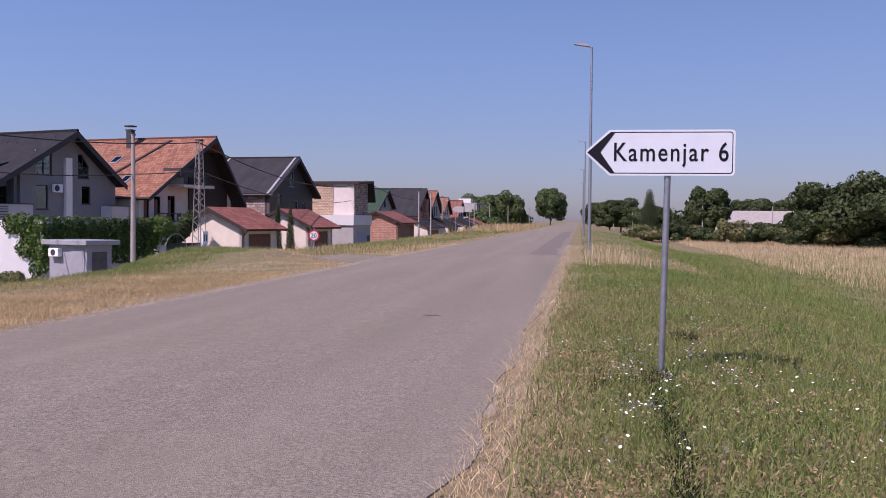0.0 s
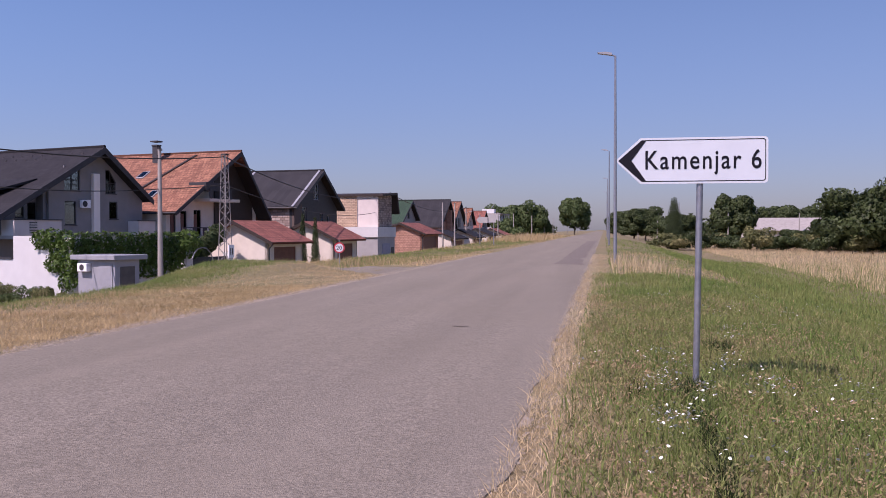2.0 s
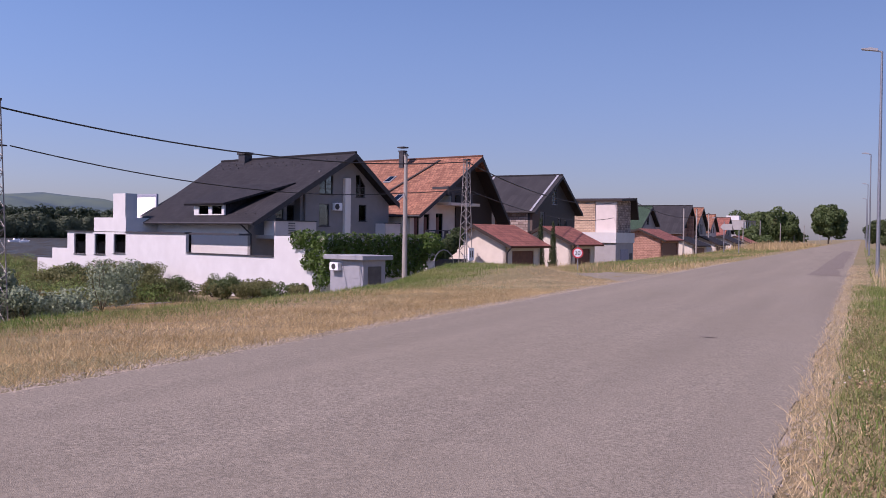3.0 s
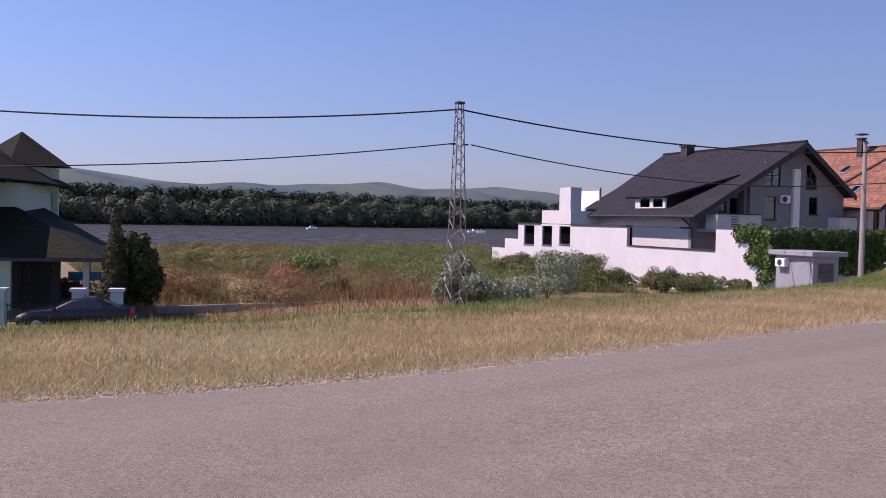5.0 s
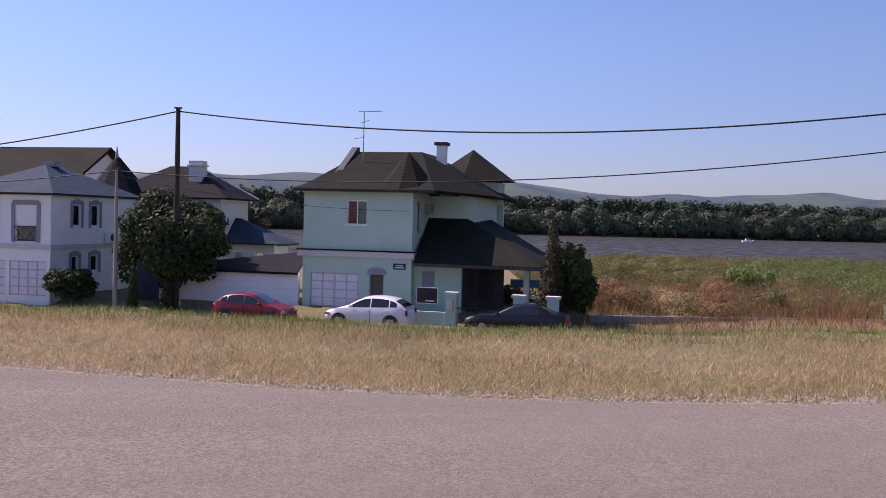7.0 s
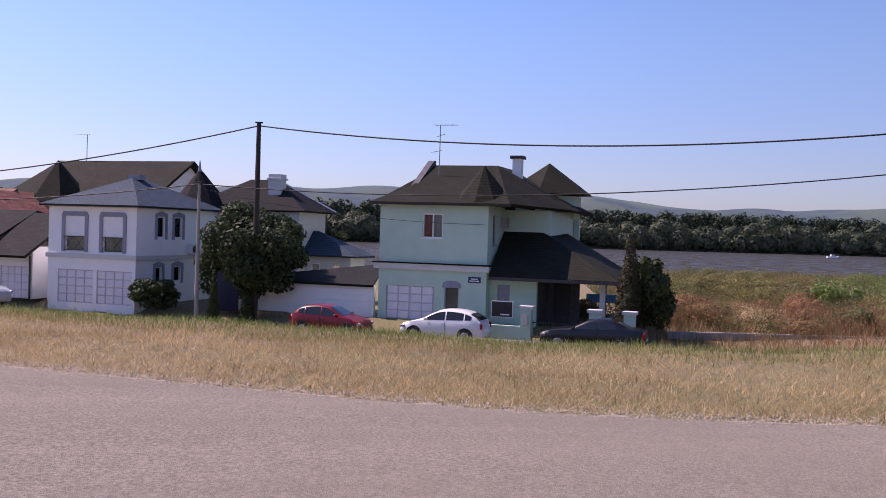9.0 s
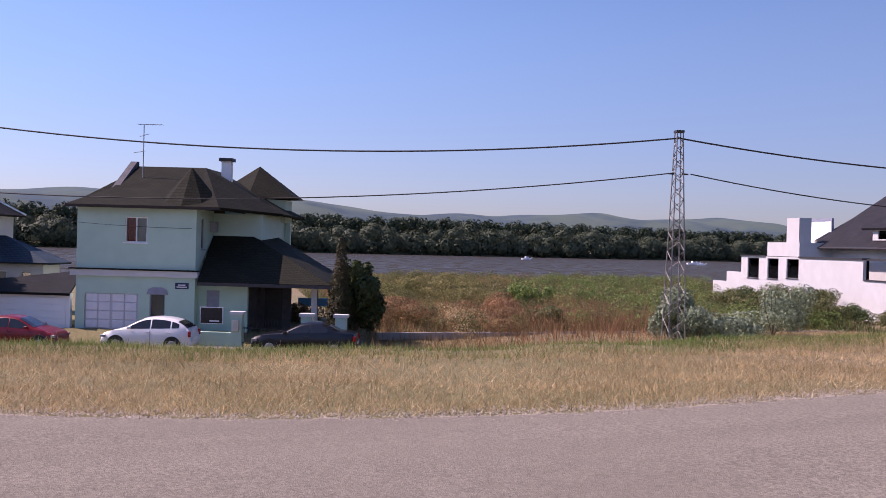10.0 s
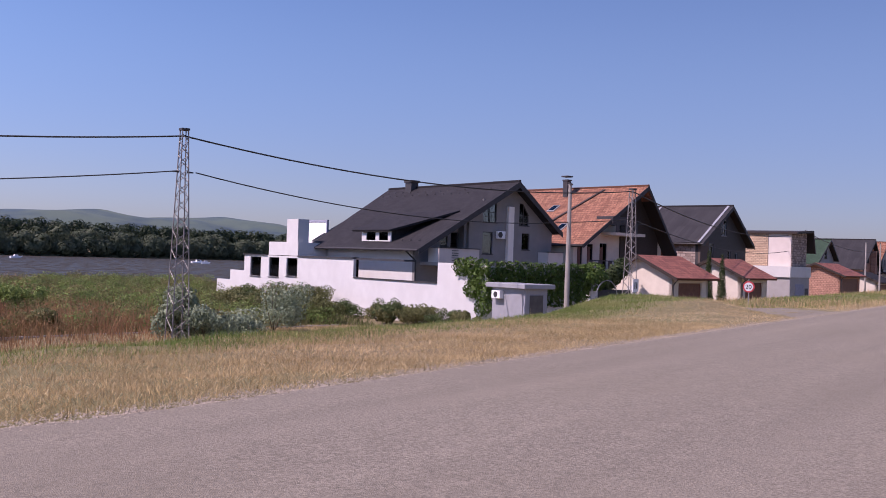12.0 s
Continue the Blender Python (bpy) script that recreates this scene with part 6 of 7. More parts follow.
    part("loggia_rail", boxes((cx - 1.6, cx + 1.7, cy - 1.75, cy - 1.65, 4.4, 4.5)), M_WHITE, t)
    # lean-to porch roof
    zl, zh = 2.45, 4.7
    part("porch_roof", slab(bmesh.new(), [(0.45, -0.5, zl), (6.9, -0.5, zl), (2.3, 3.1, zh), (0.2, 3.1, zh)], 0.14), M_SHINGLE, t, "large mossy porch roof")
    part("porch_roof", slab(bmesh.new(), [(6.95, -0.5, zl), (6.6, 7.5, zl), (2.7, 7.5, zh), (2.3, 3.1, zh)], 0.14), M_SHINGLE, t)
    part("porch_fascia", boxes((0.45, 6.95, -0.53, -0.5, zl - 0.18, zl - 0.02)), M_DARKTRIM, t)
    part("porch_wall", wall(0.2, 2.65, 0, 2.45, 0.25, [(0.62, 1.26, 0.9, 2.0)]), M_MINT, t).location = (0, 0.6, 0)
    part("arched_window", boxes((0.62, 1.26, 0.68, 0.76, 0.9, 2.0)), M_GREYTRIM, t)
    part("porch_back_wall", boxes((2.6, 4.35, 3.0, 3.1, 0, 3.2), (2.4, 2.64, 0.86, 3.0, 0, 2.45)), M_SLATE, t, "dark grey porch wall")
    part("porch_door", boxes((3.0, 3.9, 2.95, 3.0, 0, 2.05)), M_DARKTRIM, t)
    part("porch_column", boxes((5.84, 6.12, 0.35, 0.65, 0, 2.35)), M_WHITE, t)
    part("air_conditioner", boxes((0.22, 0.5, 2.3, 2.9, 4.9, 5.4), bevel=0.02), M_GREYPAINT, t)
    part("pool_wall", boxes((3.9, 5.6, 7.5, 7.6, 0.9, 1.35)), M_POOL, t, "bright blue pool wall")
    return t


mint_house()


def mint_fence():
    t = empty("fence", house_frame(-45.2, 9.2, ZH - 0.5, 29), "mint gate posts with dark wrought iron railings", "fence")
    for x in (2.75, 6.0, 7.6):
        p = part("gate_post", boxes((x, x + 0.5, 0, 0.5, 0, 1.55)), M_MINT, t)
        part("cap", boxes((x - 0.08, x + 0.58, -0.08, 0.58, 1.55, 1.68)), M_WHITE, p)
    part("low_wall", boxes((0.6, 2.75, 0.1, 0.35, 0, 0.7)), M_MINT, t)
    part("letter_box", boxes((2.86, 3.12, -0.12, 0, 0.8, 1.3)), M_CREAM, t)
    for a, b in ((3.25, 6.0), (6.5, 7.6)):
        part("lower_rail", boxes((a, b, 0.23, 0.27, 0.2, 0.25)), M_BLACK, t)
        for x in np.arange(a + 0.08, b, 0.14):
            part("bar", rods(((x, 0.25, 0.1), (x, 0.25, 1.0 + 0.3 * math.sin((x - a) / (b - a) * math.pi)), 0.012), n=5), M_BLACK, t)
        part("rail", boxes((a, b, 0.23, 0.27, 0.9, 0.95)), M_BLACK, t)
    ad = part("poster_frame", boxes((1.3, 2.37, 0.02, 0.06, 1.09, 1.87)), M_WHITETRIM, t, "white framed dark poster")
    part("poster", boxes((1.335, 2.335, 0.0, 0.015, 1.125, 1.835)), M_DARKWOOD, ad, "dark brown poster")
    part("poster_text", boxes((1.75, 2.2, -0.006, -0.002, 1.2, 1.26)), M_WHITETRIM, ad)
    return t


mint_fence()


def link_wall():
    """Pale wall and lean-to between mint house and white house."""
    t = empty("outbuilding", house_frame(-50.0, 4.8, ZH, 29), "low white outbuilding with a sloping grey roof", "outbuilding")
    part("wall", boxes((-8.0, 0.5, 0, 0.25, -0.9, 1.68)), M_BLUEWHITE, t)
    for k in range(6):
        part("slat", boxes((-4.4, 0.3, -0.03, 0, -0.55 + 0.34 * k, -0.24 + 0.34 * k), bevel=0.01), M_BLUEWHITE, t)
    part("roof", slab(bmesh.new(), [(-8.1, -0.25, 1.7), (0.55, -0.25, 1.7), (-0.9, 5.0, 2.65), (-4.6, 5.0, 2.05)], 0.12), M_GREYSHINGLE, t)
    return t


link_wall()


def white_house():
    t = empty("house", house_frame(-52.0, -3.0, ZH, 29), "white house with blue-grey hipped roof and garage doors", "house")
    ze = 5.5
    d1, d2 = (-10.2, -7.8, 0, 1.85), (-7.55, -5.25, 0, 1.85)
    w1, w2 = (-9.75, -8.4, 2.85, 4.8), (-7.2, -5.85, 2.85, 4.8)
    part("front_wall", wall(-10.9, -5.0, 0, ze, 0.3, [d1, d2, w1, w2]), M_BLUEWHITE, t)
    s = side_of(-5.0, 1)
    sw = [(1.85, 2.6, 3.75, 4.95), (3.5, 4.3, 3.75, 4.95), (1.75, 2.4, 1.2, 2.1), (3.5, 4.25, 1.2, 2.1)]
    part("side_wall", turned(wall(0.3, 7.5, 0, ze, 0.3, sw), s), M_BLUEWHITE, t)
    part("side_wall", turned(boxes((-7.5, -0.3, 0, 0.3, 0, ze)), side_of(-10.9, -1)), M_BLUEWHITE, t)
    part("back_wall", boxes((-10.9, -5.0, 7.5, 7.8, 0, ze)), M_BLUEWHITE, t)
    part("plinth", boxes((-10.88, -5.02, 0.02, 7.78, -0.9, -0.004)), M_BLUEWHITE, t)
    part("string_course", boxes((-11.0, -4.9, -0.1, 0, 2.5, 2.75), (-5.0, -4.9, 0, 7.5, 2.5, 2.75)), M_WHITE, t)
    part("cornice", boxes((-11.15, -4.75, -0.25, 0, ze - 0.15, ze), (-5.0, -4.75, 0, 7.5, ze - 0.15, ze)), M_WHITE, t)
    for d in (d1, d2):
        g = part("garage_door", boxes((d[0], d[1], 0.1, 0.16, d[2], d[3])), M_DOORGROOVE, t, "white panelled garage door")
        for i in range(4):
            for j in range(4):
                w = (d[1] - d[0]) / 4
                part("door_panel", boxes((d[0] + w * i + 0.03, d[0] + w * (i + 1) - 0.03, 0.05, 0.1, 0.04 + 0.455 * j, 0.45 + 0.455 * j), bevel=0.02), M_GARAGE, g)
    for w in (w1, w2):
        win = window(t, FRONT, *w, frame_mat=M_WHITETRIM, mull=0, sill=False, curtain=M_CURTAIN)
        part("shutter", boxes((w[0], w[1], 0.02, 0.06, 3.7, 4.8)), M_BLUEWHITE, win, "lowered white roller shutter")
        for xa in (w[0] - 0.22, w[1]):
            part("surround", boxes((xa, xa + 0.22, -0.05, 0, w[2], w[3] + 0.05)), M_GREYTRIM, win)
        part("lintel", prism(bmesh.new(), [(w[0] - 0.25, w[3] + 0.05), (w[1] + 0.25, w[3] + 0.05), (w[1] + 0.1, w[3] + 0.3), (w[0] - 0.1, w[3] + 0.3)], 1, -0.06, 0), M_GREYTRIM, win)
        rl = rods(((w[0], -0.1, 3.7), (w[1], -0.1, 3.7), 0.025), ((w[0], -0.1, 2.95), (w[1], -0.1, 2.95), 0.025), n=6)
        h = (w[1] - w[0]) / 2
        for k in range(2):
            rod(rl, (w[0] + h * k, -0.1, 2.95), (w[0] + h * (k + 1), -0.1, 3.7), 0.02, n=6)
            rod(rl, (w[0] + h * k, -0.1, 3.7), (w[0] + h * (k + 1), -0.1, 2.95), 0.02, n=6)
        part("french_balcony", rl, M_DARKTRIM, win, "dark crossed railing")
    for w in sw:
        win = window(t, s, *w, frame_mat=M_WHITETRIM, mull=0, sill=False, curtain=M_CURTAIN if w[2] > 3 else None)
        for xa in (w[0] - 0.2, w[1]):
            part("surround", turned(boxes((xa, xa + 0.2, -0.05, 0, w[2] - 0.1, w[3])), s), M_GREYTRIM, win)
        part("lintel", turned(prism(bmesh.new(), [(w[0] - 0.2, w[3]), (w[1] + 0.2, w[3]), (w[1] + 0.2, w[3] + 0.16), ((w[0] + w[1]) / 2, w[3] + 0.3), (w[0] - 0.2, w[3] + 0.16)], 1, -0.05, 0), s), M_GREYTRIM, win)
    ac = part("air_conditioner", turned(boxes((4.8, 5.6, -0.36, -0.04, 2.8, 3.4), bevel=0.02), s), M_WHITETRIM, t)
    part("fan_grille", turned(rods(((5.1, -0.37, 3.1), (5.1, -0.355, 3.1), 0.22), n=18), s), M_DARKTRIM, ac)
    xl, xr, yf, yb = -11.3, -4.6, -0.4, 8.2
    A, B = (-7.9, 3.4, 7.2), (-7.9, 4.6, 7.2)
    for q in ([(xl, yf, ze), (xr, yf, ze), A], [(xr, yf, ze), (xr, yb, ze), B, A], [(xr, yb, ze), (xl, yb, ze), B], [(xl, yb, ze), (xl, yf, ze), A, B]):
        part("roof", slab(bmesh.new(), q, 0.12), M_BLUEROOF, t, "blue-grey shingle roof")
    part("roof_hatch", boxes((-8.3, -7.5, 3.5, 4.2, 7.1, 7.4)), M_GREYPAINT, t)
    # rear wings
    part("rear_wing", boxes((-7.6, 0.2, 9.0, 12.7, 0, 5.6)), M_WHITE, t)
    R1, R2 = (-4.3, 10.8, 7.6), (-2.4, 10.8, 7.6)
    for q in ([(-8.0, 8.6, 5.6), (0.8, 8.6, 5.6), R2, R1], [(0.8, 8.6, 5.6), (0.8, 13.1, 5.6), R2], [(-8.0, 13.1, 5.6), (-8.0, 8.6, 5.6), R1], [(0.8, 13.1, 5.6), (-8.0, 13.1, 5.6), R1, R2]):
        part("roof", slab(bmesh.new(), q, 0.12), M_GREYSHINGLE, t)
    part("chimney", boxes((-2.4, -1.5, 9.7, 10.4, 5.8, 7.9), (-2.48, -1.42, 9.62, 10.48, 7.55, 7.65)), M_WHITE, t, "broad white chimney")
    part("ridge_cap", slab(bmesh.new(), [(0.85, 13.0, 5.7), (0.7, 13.1, 5.7), (-2.5, 10.85, 7.7), (-2.35, 10.7, 7.7)], 0.1), M_WHITETRIM, t, "white hip flashing")
    w3 = [(0.7, 1.3, 0.9, 2.4), (2.1, 2.7, 0.9, 2.4)]
    part("low_wing", wall(-1.2, 3.4, 0, 2.9, 0.3, w3), M_WHITE, t).location = (0, 9.8, 0)
    for w in w3:
        window(t, Matrix.Translation((0, 9.8, 0)), *w, frame_mat=M_WHITETRIM, mull=0)
    part("low_wing", boxes((3.1, 3.4, 10.1, 12, 0, 2.9)), M_WHITE, t)
    for q in ([(-1.5, 9.4, 2.9), (3.9, 9.4, 2.9), (0.6, 11.0, 4.4), (-1.5, 11.0, 4.4)], [(3.9, 9.4, 2.9), (3.9, 12.5, 2.9), (0.6, 11.0, 4.4)], [(3.9, 12.5, 2.9), (-1.5, 12.5, 2.9), (-1.5, 11.0, 4.4), (0.6, 11.0, 4.4)]):
        part("low_roof", slab(bmesh.new(), q, 0.12), M_BLUEROOF, t)
    b = bmesh.new()
    bmesh.ops.create_cone(b, cap_ends=True, segments=12, radius1=2.1, radius2=0.03, depth=2.7, matrix=Matrix.Translation((-7.0, 9.0, 6.75)))
    part("turret_roof", box_uv(b), M_GREYSHINGLE, t, "grey conical turret roof")
    b = bmesh.new()
    bmesh.ops.create_cone(b, cap_ends=True, segments=12, radius1=1.6, radius2=1.6, depth=5.8, matrix=Matrix.Translation((-7.0, 9.0, 2.9)))
    part("turret_wall", b, M_BLUEWHITE, t)
    part("finial", rods(((-7.0, 9.0, 7.9), (-7.0, 9.0, 8.7), 0.14, 0.02)), M_STEEL, t)
    return t


white_house()

# big gabled house behind the white one
bh = empty("house", house_frame(-67.9, -6.1, ZH, 29), "large pale house with a brown-grey shingle roof behind", "house")
part("wall", boxes((-14, -2.5, 0, 8, 0, 6.6)), M_BLUEWHITE, bh)
part("gable_wall", prism(bmesh.new(), [(0, 6.6), (8, 6.6), (4, 9.0)], 0, -2.8, -2.5), M_BLUEWHITE, bh)
part("roof", slab(bmesh.new(), [(-15, -1.0, 6.2), (-1.9, -1.0, 6.2), (-1.9, 4, 9.2), (-14, 4, 9.2)], 0.18), M_SHINGLE, bh)
part("roof", slab(bmesh.new(), [(-1.9, 9.0, 6.2), (-15, 9.0, 6.2), (-14, 4, 9.2), (-1.9, 4, 9.2)], 0.18), M_SHINGLE, bh)
b = bmesh.new()
bmesh.ops.create_cone(b, cap_ends=True, segments=8, radius1=2.6, radius2=0.03, depth=3.0, matrix=Matrix.Translation((-10.5, -0.2, 7.4)))
part("bay_cone", box_uv(b), M_SHINGLE, bh)
part("antenna", rods(((-11.5, 4, 9), (-11.5, 4, 11.2), 0.03), ((-12.6, 4, 11.2), (-11.2, 4, 11.2), 0.02), n=6), M_STEEL, bh)

# low house at the street's end
lh = empty("house", house_frame(-58.8, -14.7, ZH, 29), "low white house with dark shingle roofs and a garage door", "house")
part("front_wall", wall(-9.0, 1.3, 0, 3.0, 0.3, [(-4.6, -3.7, 1.0, 2.2), (-2.5, -1.8, 1.0, 2.2), (-1.0, 1.0, 0, 1.85)]), M_BLUEWHITE, lh)
for xa in (1.0, -9.0):
    part("side_wall", boxes((xa, xa + 0.3, 0.3, 8, 0, 3.0)), M_BLUEWHITE, lh)
gd = part("garage_door", boxes((-1.0, 1.0, 0.1, 0.15, 0, 1.85)), M_DOORGROOVE, lh, "white panelled garage door")
for i in range(4):
    for j in range(4):
        part("door_panel", boxes((-0.97 + 0.49 * i, -0.52 + 0.49 * i, 0.06, 0.1, 0.05 + 0.45 * j, 0.46 + 0.45 * j), bevel=0.02), M_GARAGE, gd)
window(lh, FRONT, -4.6, -3.7, 1.0, 2.2, mull=1)
window(lh, FRONT, -2.5, -1.8, 1.0, 2.2, mull=0)
part("roof", slab(bmesh.new(), [(-9.5, -0.6, 3.05), (-1.6, -0.6, 3.05), (-2.0, 4.0, 5.15), (-9.5, 4.0, 5.15)], 0.16), M_GREYSHINGLE, lh)
part("roof", slab(bmesh.new(), [(-1.7, -0.9, 2.5), (1.5, -0.9, 2.5), (1.5, 3.4, 5.0), (-1.7, 3.4, 5.0)], 0.16), M_GREYSHINGLE, lh)
part("roof", slab(bmesh.new(), [(1.6, 8.6, 3.05), (-9.5, 8.6, 3.05), (-9.5, 4.0, 5.15), (-2.0, 4.0, 5.15)], 0.16), M_GREYSHINGLE, lh)
part("downpipe", rods(((1.2, -0.1, 2.5), (1.2, -0.1, 0), 0.06)), M_DARKTRIM, lh)
rh = empty("house", house_frame(-66.0, -18.5, ZH, 29) @ Matrix.Diagonal((1, 1, 0.9, 1)), "house with red-brown tiled roofs behind the low house", "house")
part("wall", boxes((-12, 2.0, 0, 8, 0, 4.8)), M_CREAM, rh)
part("gable_wall", prism(bmesh.new(), [(-4.0, 4.8), (2.0, 4.8), (-1.0, 7.0)], 1, -0.3, 0), M_CREAM, rh)
part("roof", slab(bmesh.new(), [(-12, -0.6, 4.8), (-1.0, -0.6, 4.8), (-1.0, 4, 7.4), (-12, 4, 7.4)], 0.16), M_REDTILE, rh)
part("roof", slab(bmesh.new(), [(2.6, -0.6, 4.4), (2.6, 8, 4.4), (-1.0, 8, 7.2), (-1.0, -0.6, 7.2)], 0.16), M_REDTILE, rh)
part("roof", slab(bmesh.new(), [(-4.6, 8, 4.4), (-4.6, -0.6, 4.4), (-1.0, -0.6, 7.2), (-1.0, 8, 7.2)], 0.16), M_REDTILE, rh)


# ---- cars ----
CAR_HATCH = [(-1.0, 0.30), (-0.985, 0.44), (-0.90, 0.53), (-0.72, 0.60), (-0.50, 0.67), (-0.24, 0.87), (-0.06, 0.965), (0.16, 1.0), (0.42, 0.985), (0.66, 0.93), (0.84, 0.80), (0.94, 0.64), (0.985, 0.50), (1.0, 0.30)]
CAR_SALOON = [(-1.0, 0.32), (-0.985, 0.46), (-0.90, 0.55), (-0.70, 0.62), (-0.40, 0.68), (-0.20, 0.86), (-0.04, 0.965), (0.14, 1.0), (0.32, 0.975), (0.52, 0.86), (0.66, 0.745), (0.84, 0.715), (0.965, 0.69), (1.0, 0.40)]


def car(x, y, deg, paint, length, height, label, hatch=True, z=ZH):
    """Nose towards local -x, side to the road at -y: a body lofted over stations, with panes, wheels and lamps of their own."""
    t = empty("car", pose(x, y, z, 0, 0, 90 - deg), label, "car", "parked cars")
    w, Lh, zb = 0.87, length / 2, 0.20
    cx_, cz_ = zip(*(CAR_HATCH if hatch else CAR_SALOON))
    fine = np.interp(np.linspace(0, 13, 53), range(14), cx_)
    kern = np.array([1, 2, 3, 2, 1]) / 9
    tops = np.interp(fine, cx_, cz_)
    tops = np.convolve(np.pad(tops, 2, mode="edge"), kern, "valid")
    top = lambda u: float(np.interp(u, fine, tops)) * height
    belt = lambda u: min(top(u), height * (0.635 + 0.05 * u))
    wide = lambda u: w * (1 - 0.16 * max(0, (abs(u) - 0.62) / 0.38) ** 2)

    def ring(u):
        T, B, W = top(u), belt(u), wide(u)
        e = W * 0.97 - (T - B) * 0.42
        zr = T - 0.05 * min(1, (T - B) / 0.2)
        return [(W * 0.90, zb), (W * 0.985, zb + 0.13), (W, zb + (B - zb) * 0.55), (W * 0.97, B), (e, zr), (e * 0.6, T), (0, T + 0.012)]
    us = [float(v) for v in fine]
    b = bmesh.new()
    rows = []
    for u in us:
        half = ring(u)
        pts = half + [(-p, q) for p, q in half[-2::-1]]
        rows.append([b.verts.new((u * Lh, p, q)) for p, q in pts])
    for ra, rb in zip(rows, rows[1:]):
        for k in range(len(ra) - 1):
            b.faces.new((ra[k], ra[k + 1], rb[k + 1], rb[k]))
        b.faces.new((ra[-1], ra[0], rb[0], rb[-1]))
    b.faces.new(rows[0])
    b.faces.new(rows[-1][::-1])
    bmesh.ops.recalc_face_normals(b, faces=b.faces)
    for f in b.faces:
        f.smooth = True
    bd = part("body", b, paint, t)

    def side_pane(ua, ub, s):
        b = bmesh.new()
        pr = None
        for u in np.linspace(ua, ub, 9):
            r = ring(float(u))
            (ya, za), (yc, zc2) = r[3], r[4]
            if zc2 - za < 0.09:
                continue
            lo, hi = 0.05 / (zc2 - za), 1 - 0.045 / (zc2 - za)
            c = [b.verts.new((u * Lh, s * (ya + (yc - ya) * k + 0.008), za + (zc2 - za) * k + 0.003)) for k in (lo, max(lo + 0.02, hi))]
            if pr:
                b.faces.new((pr[0], c[0], c[1], pr[1]))
            pr = c
        return b

    def cross_pane(ua, ub):
        b = bmesh.new()
        pr = None
        for u in np.linspace(ua, ub, 7):
            r = ring(float(u))
            c = [b.verts.new((u * Lh + (-0.012 if ua < 0 else 0.012), k * r[4][0] * 0.9, r[5][1] + 0.012 if abs(k) < 0.7 else r[4][1] + 0.022)) for k in (-1, -0.6, 0.6, 1)]
            if pr:
                for i in range(3):
                    b.faces.new((pr[i], pr[i + 1], c[i + 1], c[i]))
            pr = c
        return b
    front, rear = (-0.47, -0.10), (0.70, 0.90) if hatch else (0.36, 0.63)
    part("windscreen", cross_pane(*front), M_CARGLASS, t, "dark windscreen")
    part("rear_window", cross_pane(*rear), M_CARGLASS, t, "dark rear window")
    panes = ((-0.36, 0.10), (0.13, 0.55), (0.58, 0.74)) if hatch else ((-0.30, 0.10), (0.13, 0.46))
    for s in (-1, 1):
        for ua, ub in panes:
            part("side_window", side_pane(ua, ub, s), M_CARGLASS, t, "dark side window")
        for wx in (-Lh * 0.64, Lh * 0.60):
            part("wheel_arch", rods(((wx, s * (w - 0.12), 0.33), (wx, s * (w + 0.006), 0.33), 0.385), n=24), M_BLACK, t)
            wh = part("wheel", rods(((wx, s * (w - 0.2), 0.31), (wx, s * (w + 0.012), 0.31), 0.315), n=24), M_BLACK, t)
            part("rim", rods(((wx, s * (w + 0.012), 0.31), (wx, s * (w + 0.026), 0.31), 0.215, 0.19), n=10), M_STEEL, wh)
        yl = wide(0.97)
        part("tail_lamp", boxes((Lh * 0.955, Lh * 1.004, s * yl - 0.13, s * yl + 0.012, height * 0.46, height * 0.62), bevel=0.015), M_TAIL, bd)
        part("headlight", boxes((-Lh * 0.985, -Lh * 0.88, s * wide(0.93) - 0.12, s * wide(0.93) + 0.012, height * 0.40, height * 0.475), bevel=0.015), M_STEEL, bd)
        part("mirror", boxes((-Lh * 0.34 - 0.08, -Lh * 0.34 + 0.08, s * (w + 0.07) - 0.09, s * (w + 0.07) + 0.09, height * 0.65, height * 0.73), bevel=0.025), paint, t)
        for u in (0.02, 0.47):
            part("door_handle", boxes((u * Lh, u * Lh + 0.17, s * (w + 0.005) - 0.015, s * (w + 0.005) + 0.015, height * 0.565, height * 0.583)), paint, t)
        part("door_seam", boxes((0.115 * Lh - 0.006, 0.115 * Lh + 0.006, s * (w + 0.002) - 0.008, s * (w + 0.002) + 0.004, zb + 0.1, belt(0.115) - 0.03)), M_BLACK, t)
    part("number_plate", boxes((Lh * 0.99, Lh * 1.006, -0.26, 0.26, height * 0.36, height * 0.43)), M_WHITETRIM, bd)
    return t


M_CARGLASS = mat("dark_car_glass", (0.02, 0.022, 0.025), rough=0.05, spec=0.6)
car(-43.95, 8.05, 29, M_CARWHITE, 4.0, 1.52, "white hatchback parked before the mint house", z=-3.5)
car(-40.6, 14.15, 29, M_CARBLACK, 4.6, 1.43, "black saloon parked beside the mint gate", hatch=False, z=-3.45)
car(-46.9, 2.9, 29 + 180, M_CARRED, 3.8, 1.5, "small red hatchback under the tree", z=-3.62)
car(-54.5, -15.9, 29 + 180, M_CARSILVER, 4.4, 1.6, "silver car parked at the low white house")


# ---- trees, shrubs and the rest ----
tree(-53.6, -1.0, 6.2, 6.4, 51, M_DARKLEAF, n=26000, leaf=0.105, crown_base=-0.4, trunk=0.16, label="rounded dark green tree beside a utility pole")
tree(-43.7, 17.7, 4.7, 2.7, 52, M_LEAF, n=9000, leaf=0.09, crown_base=0.4, trunk=0.1, label="dense dark shrub beside the mint porch", name="shrub")
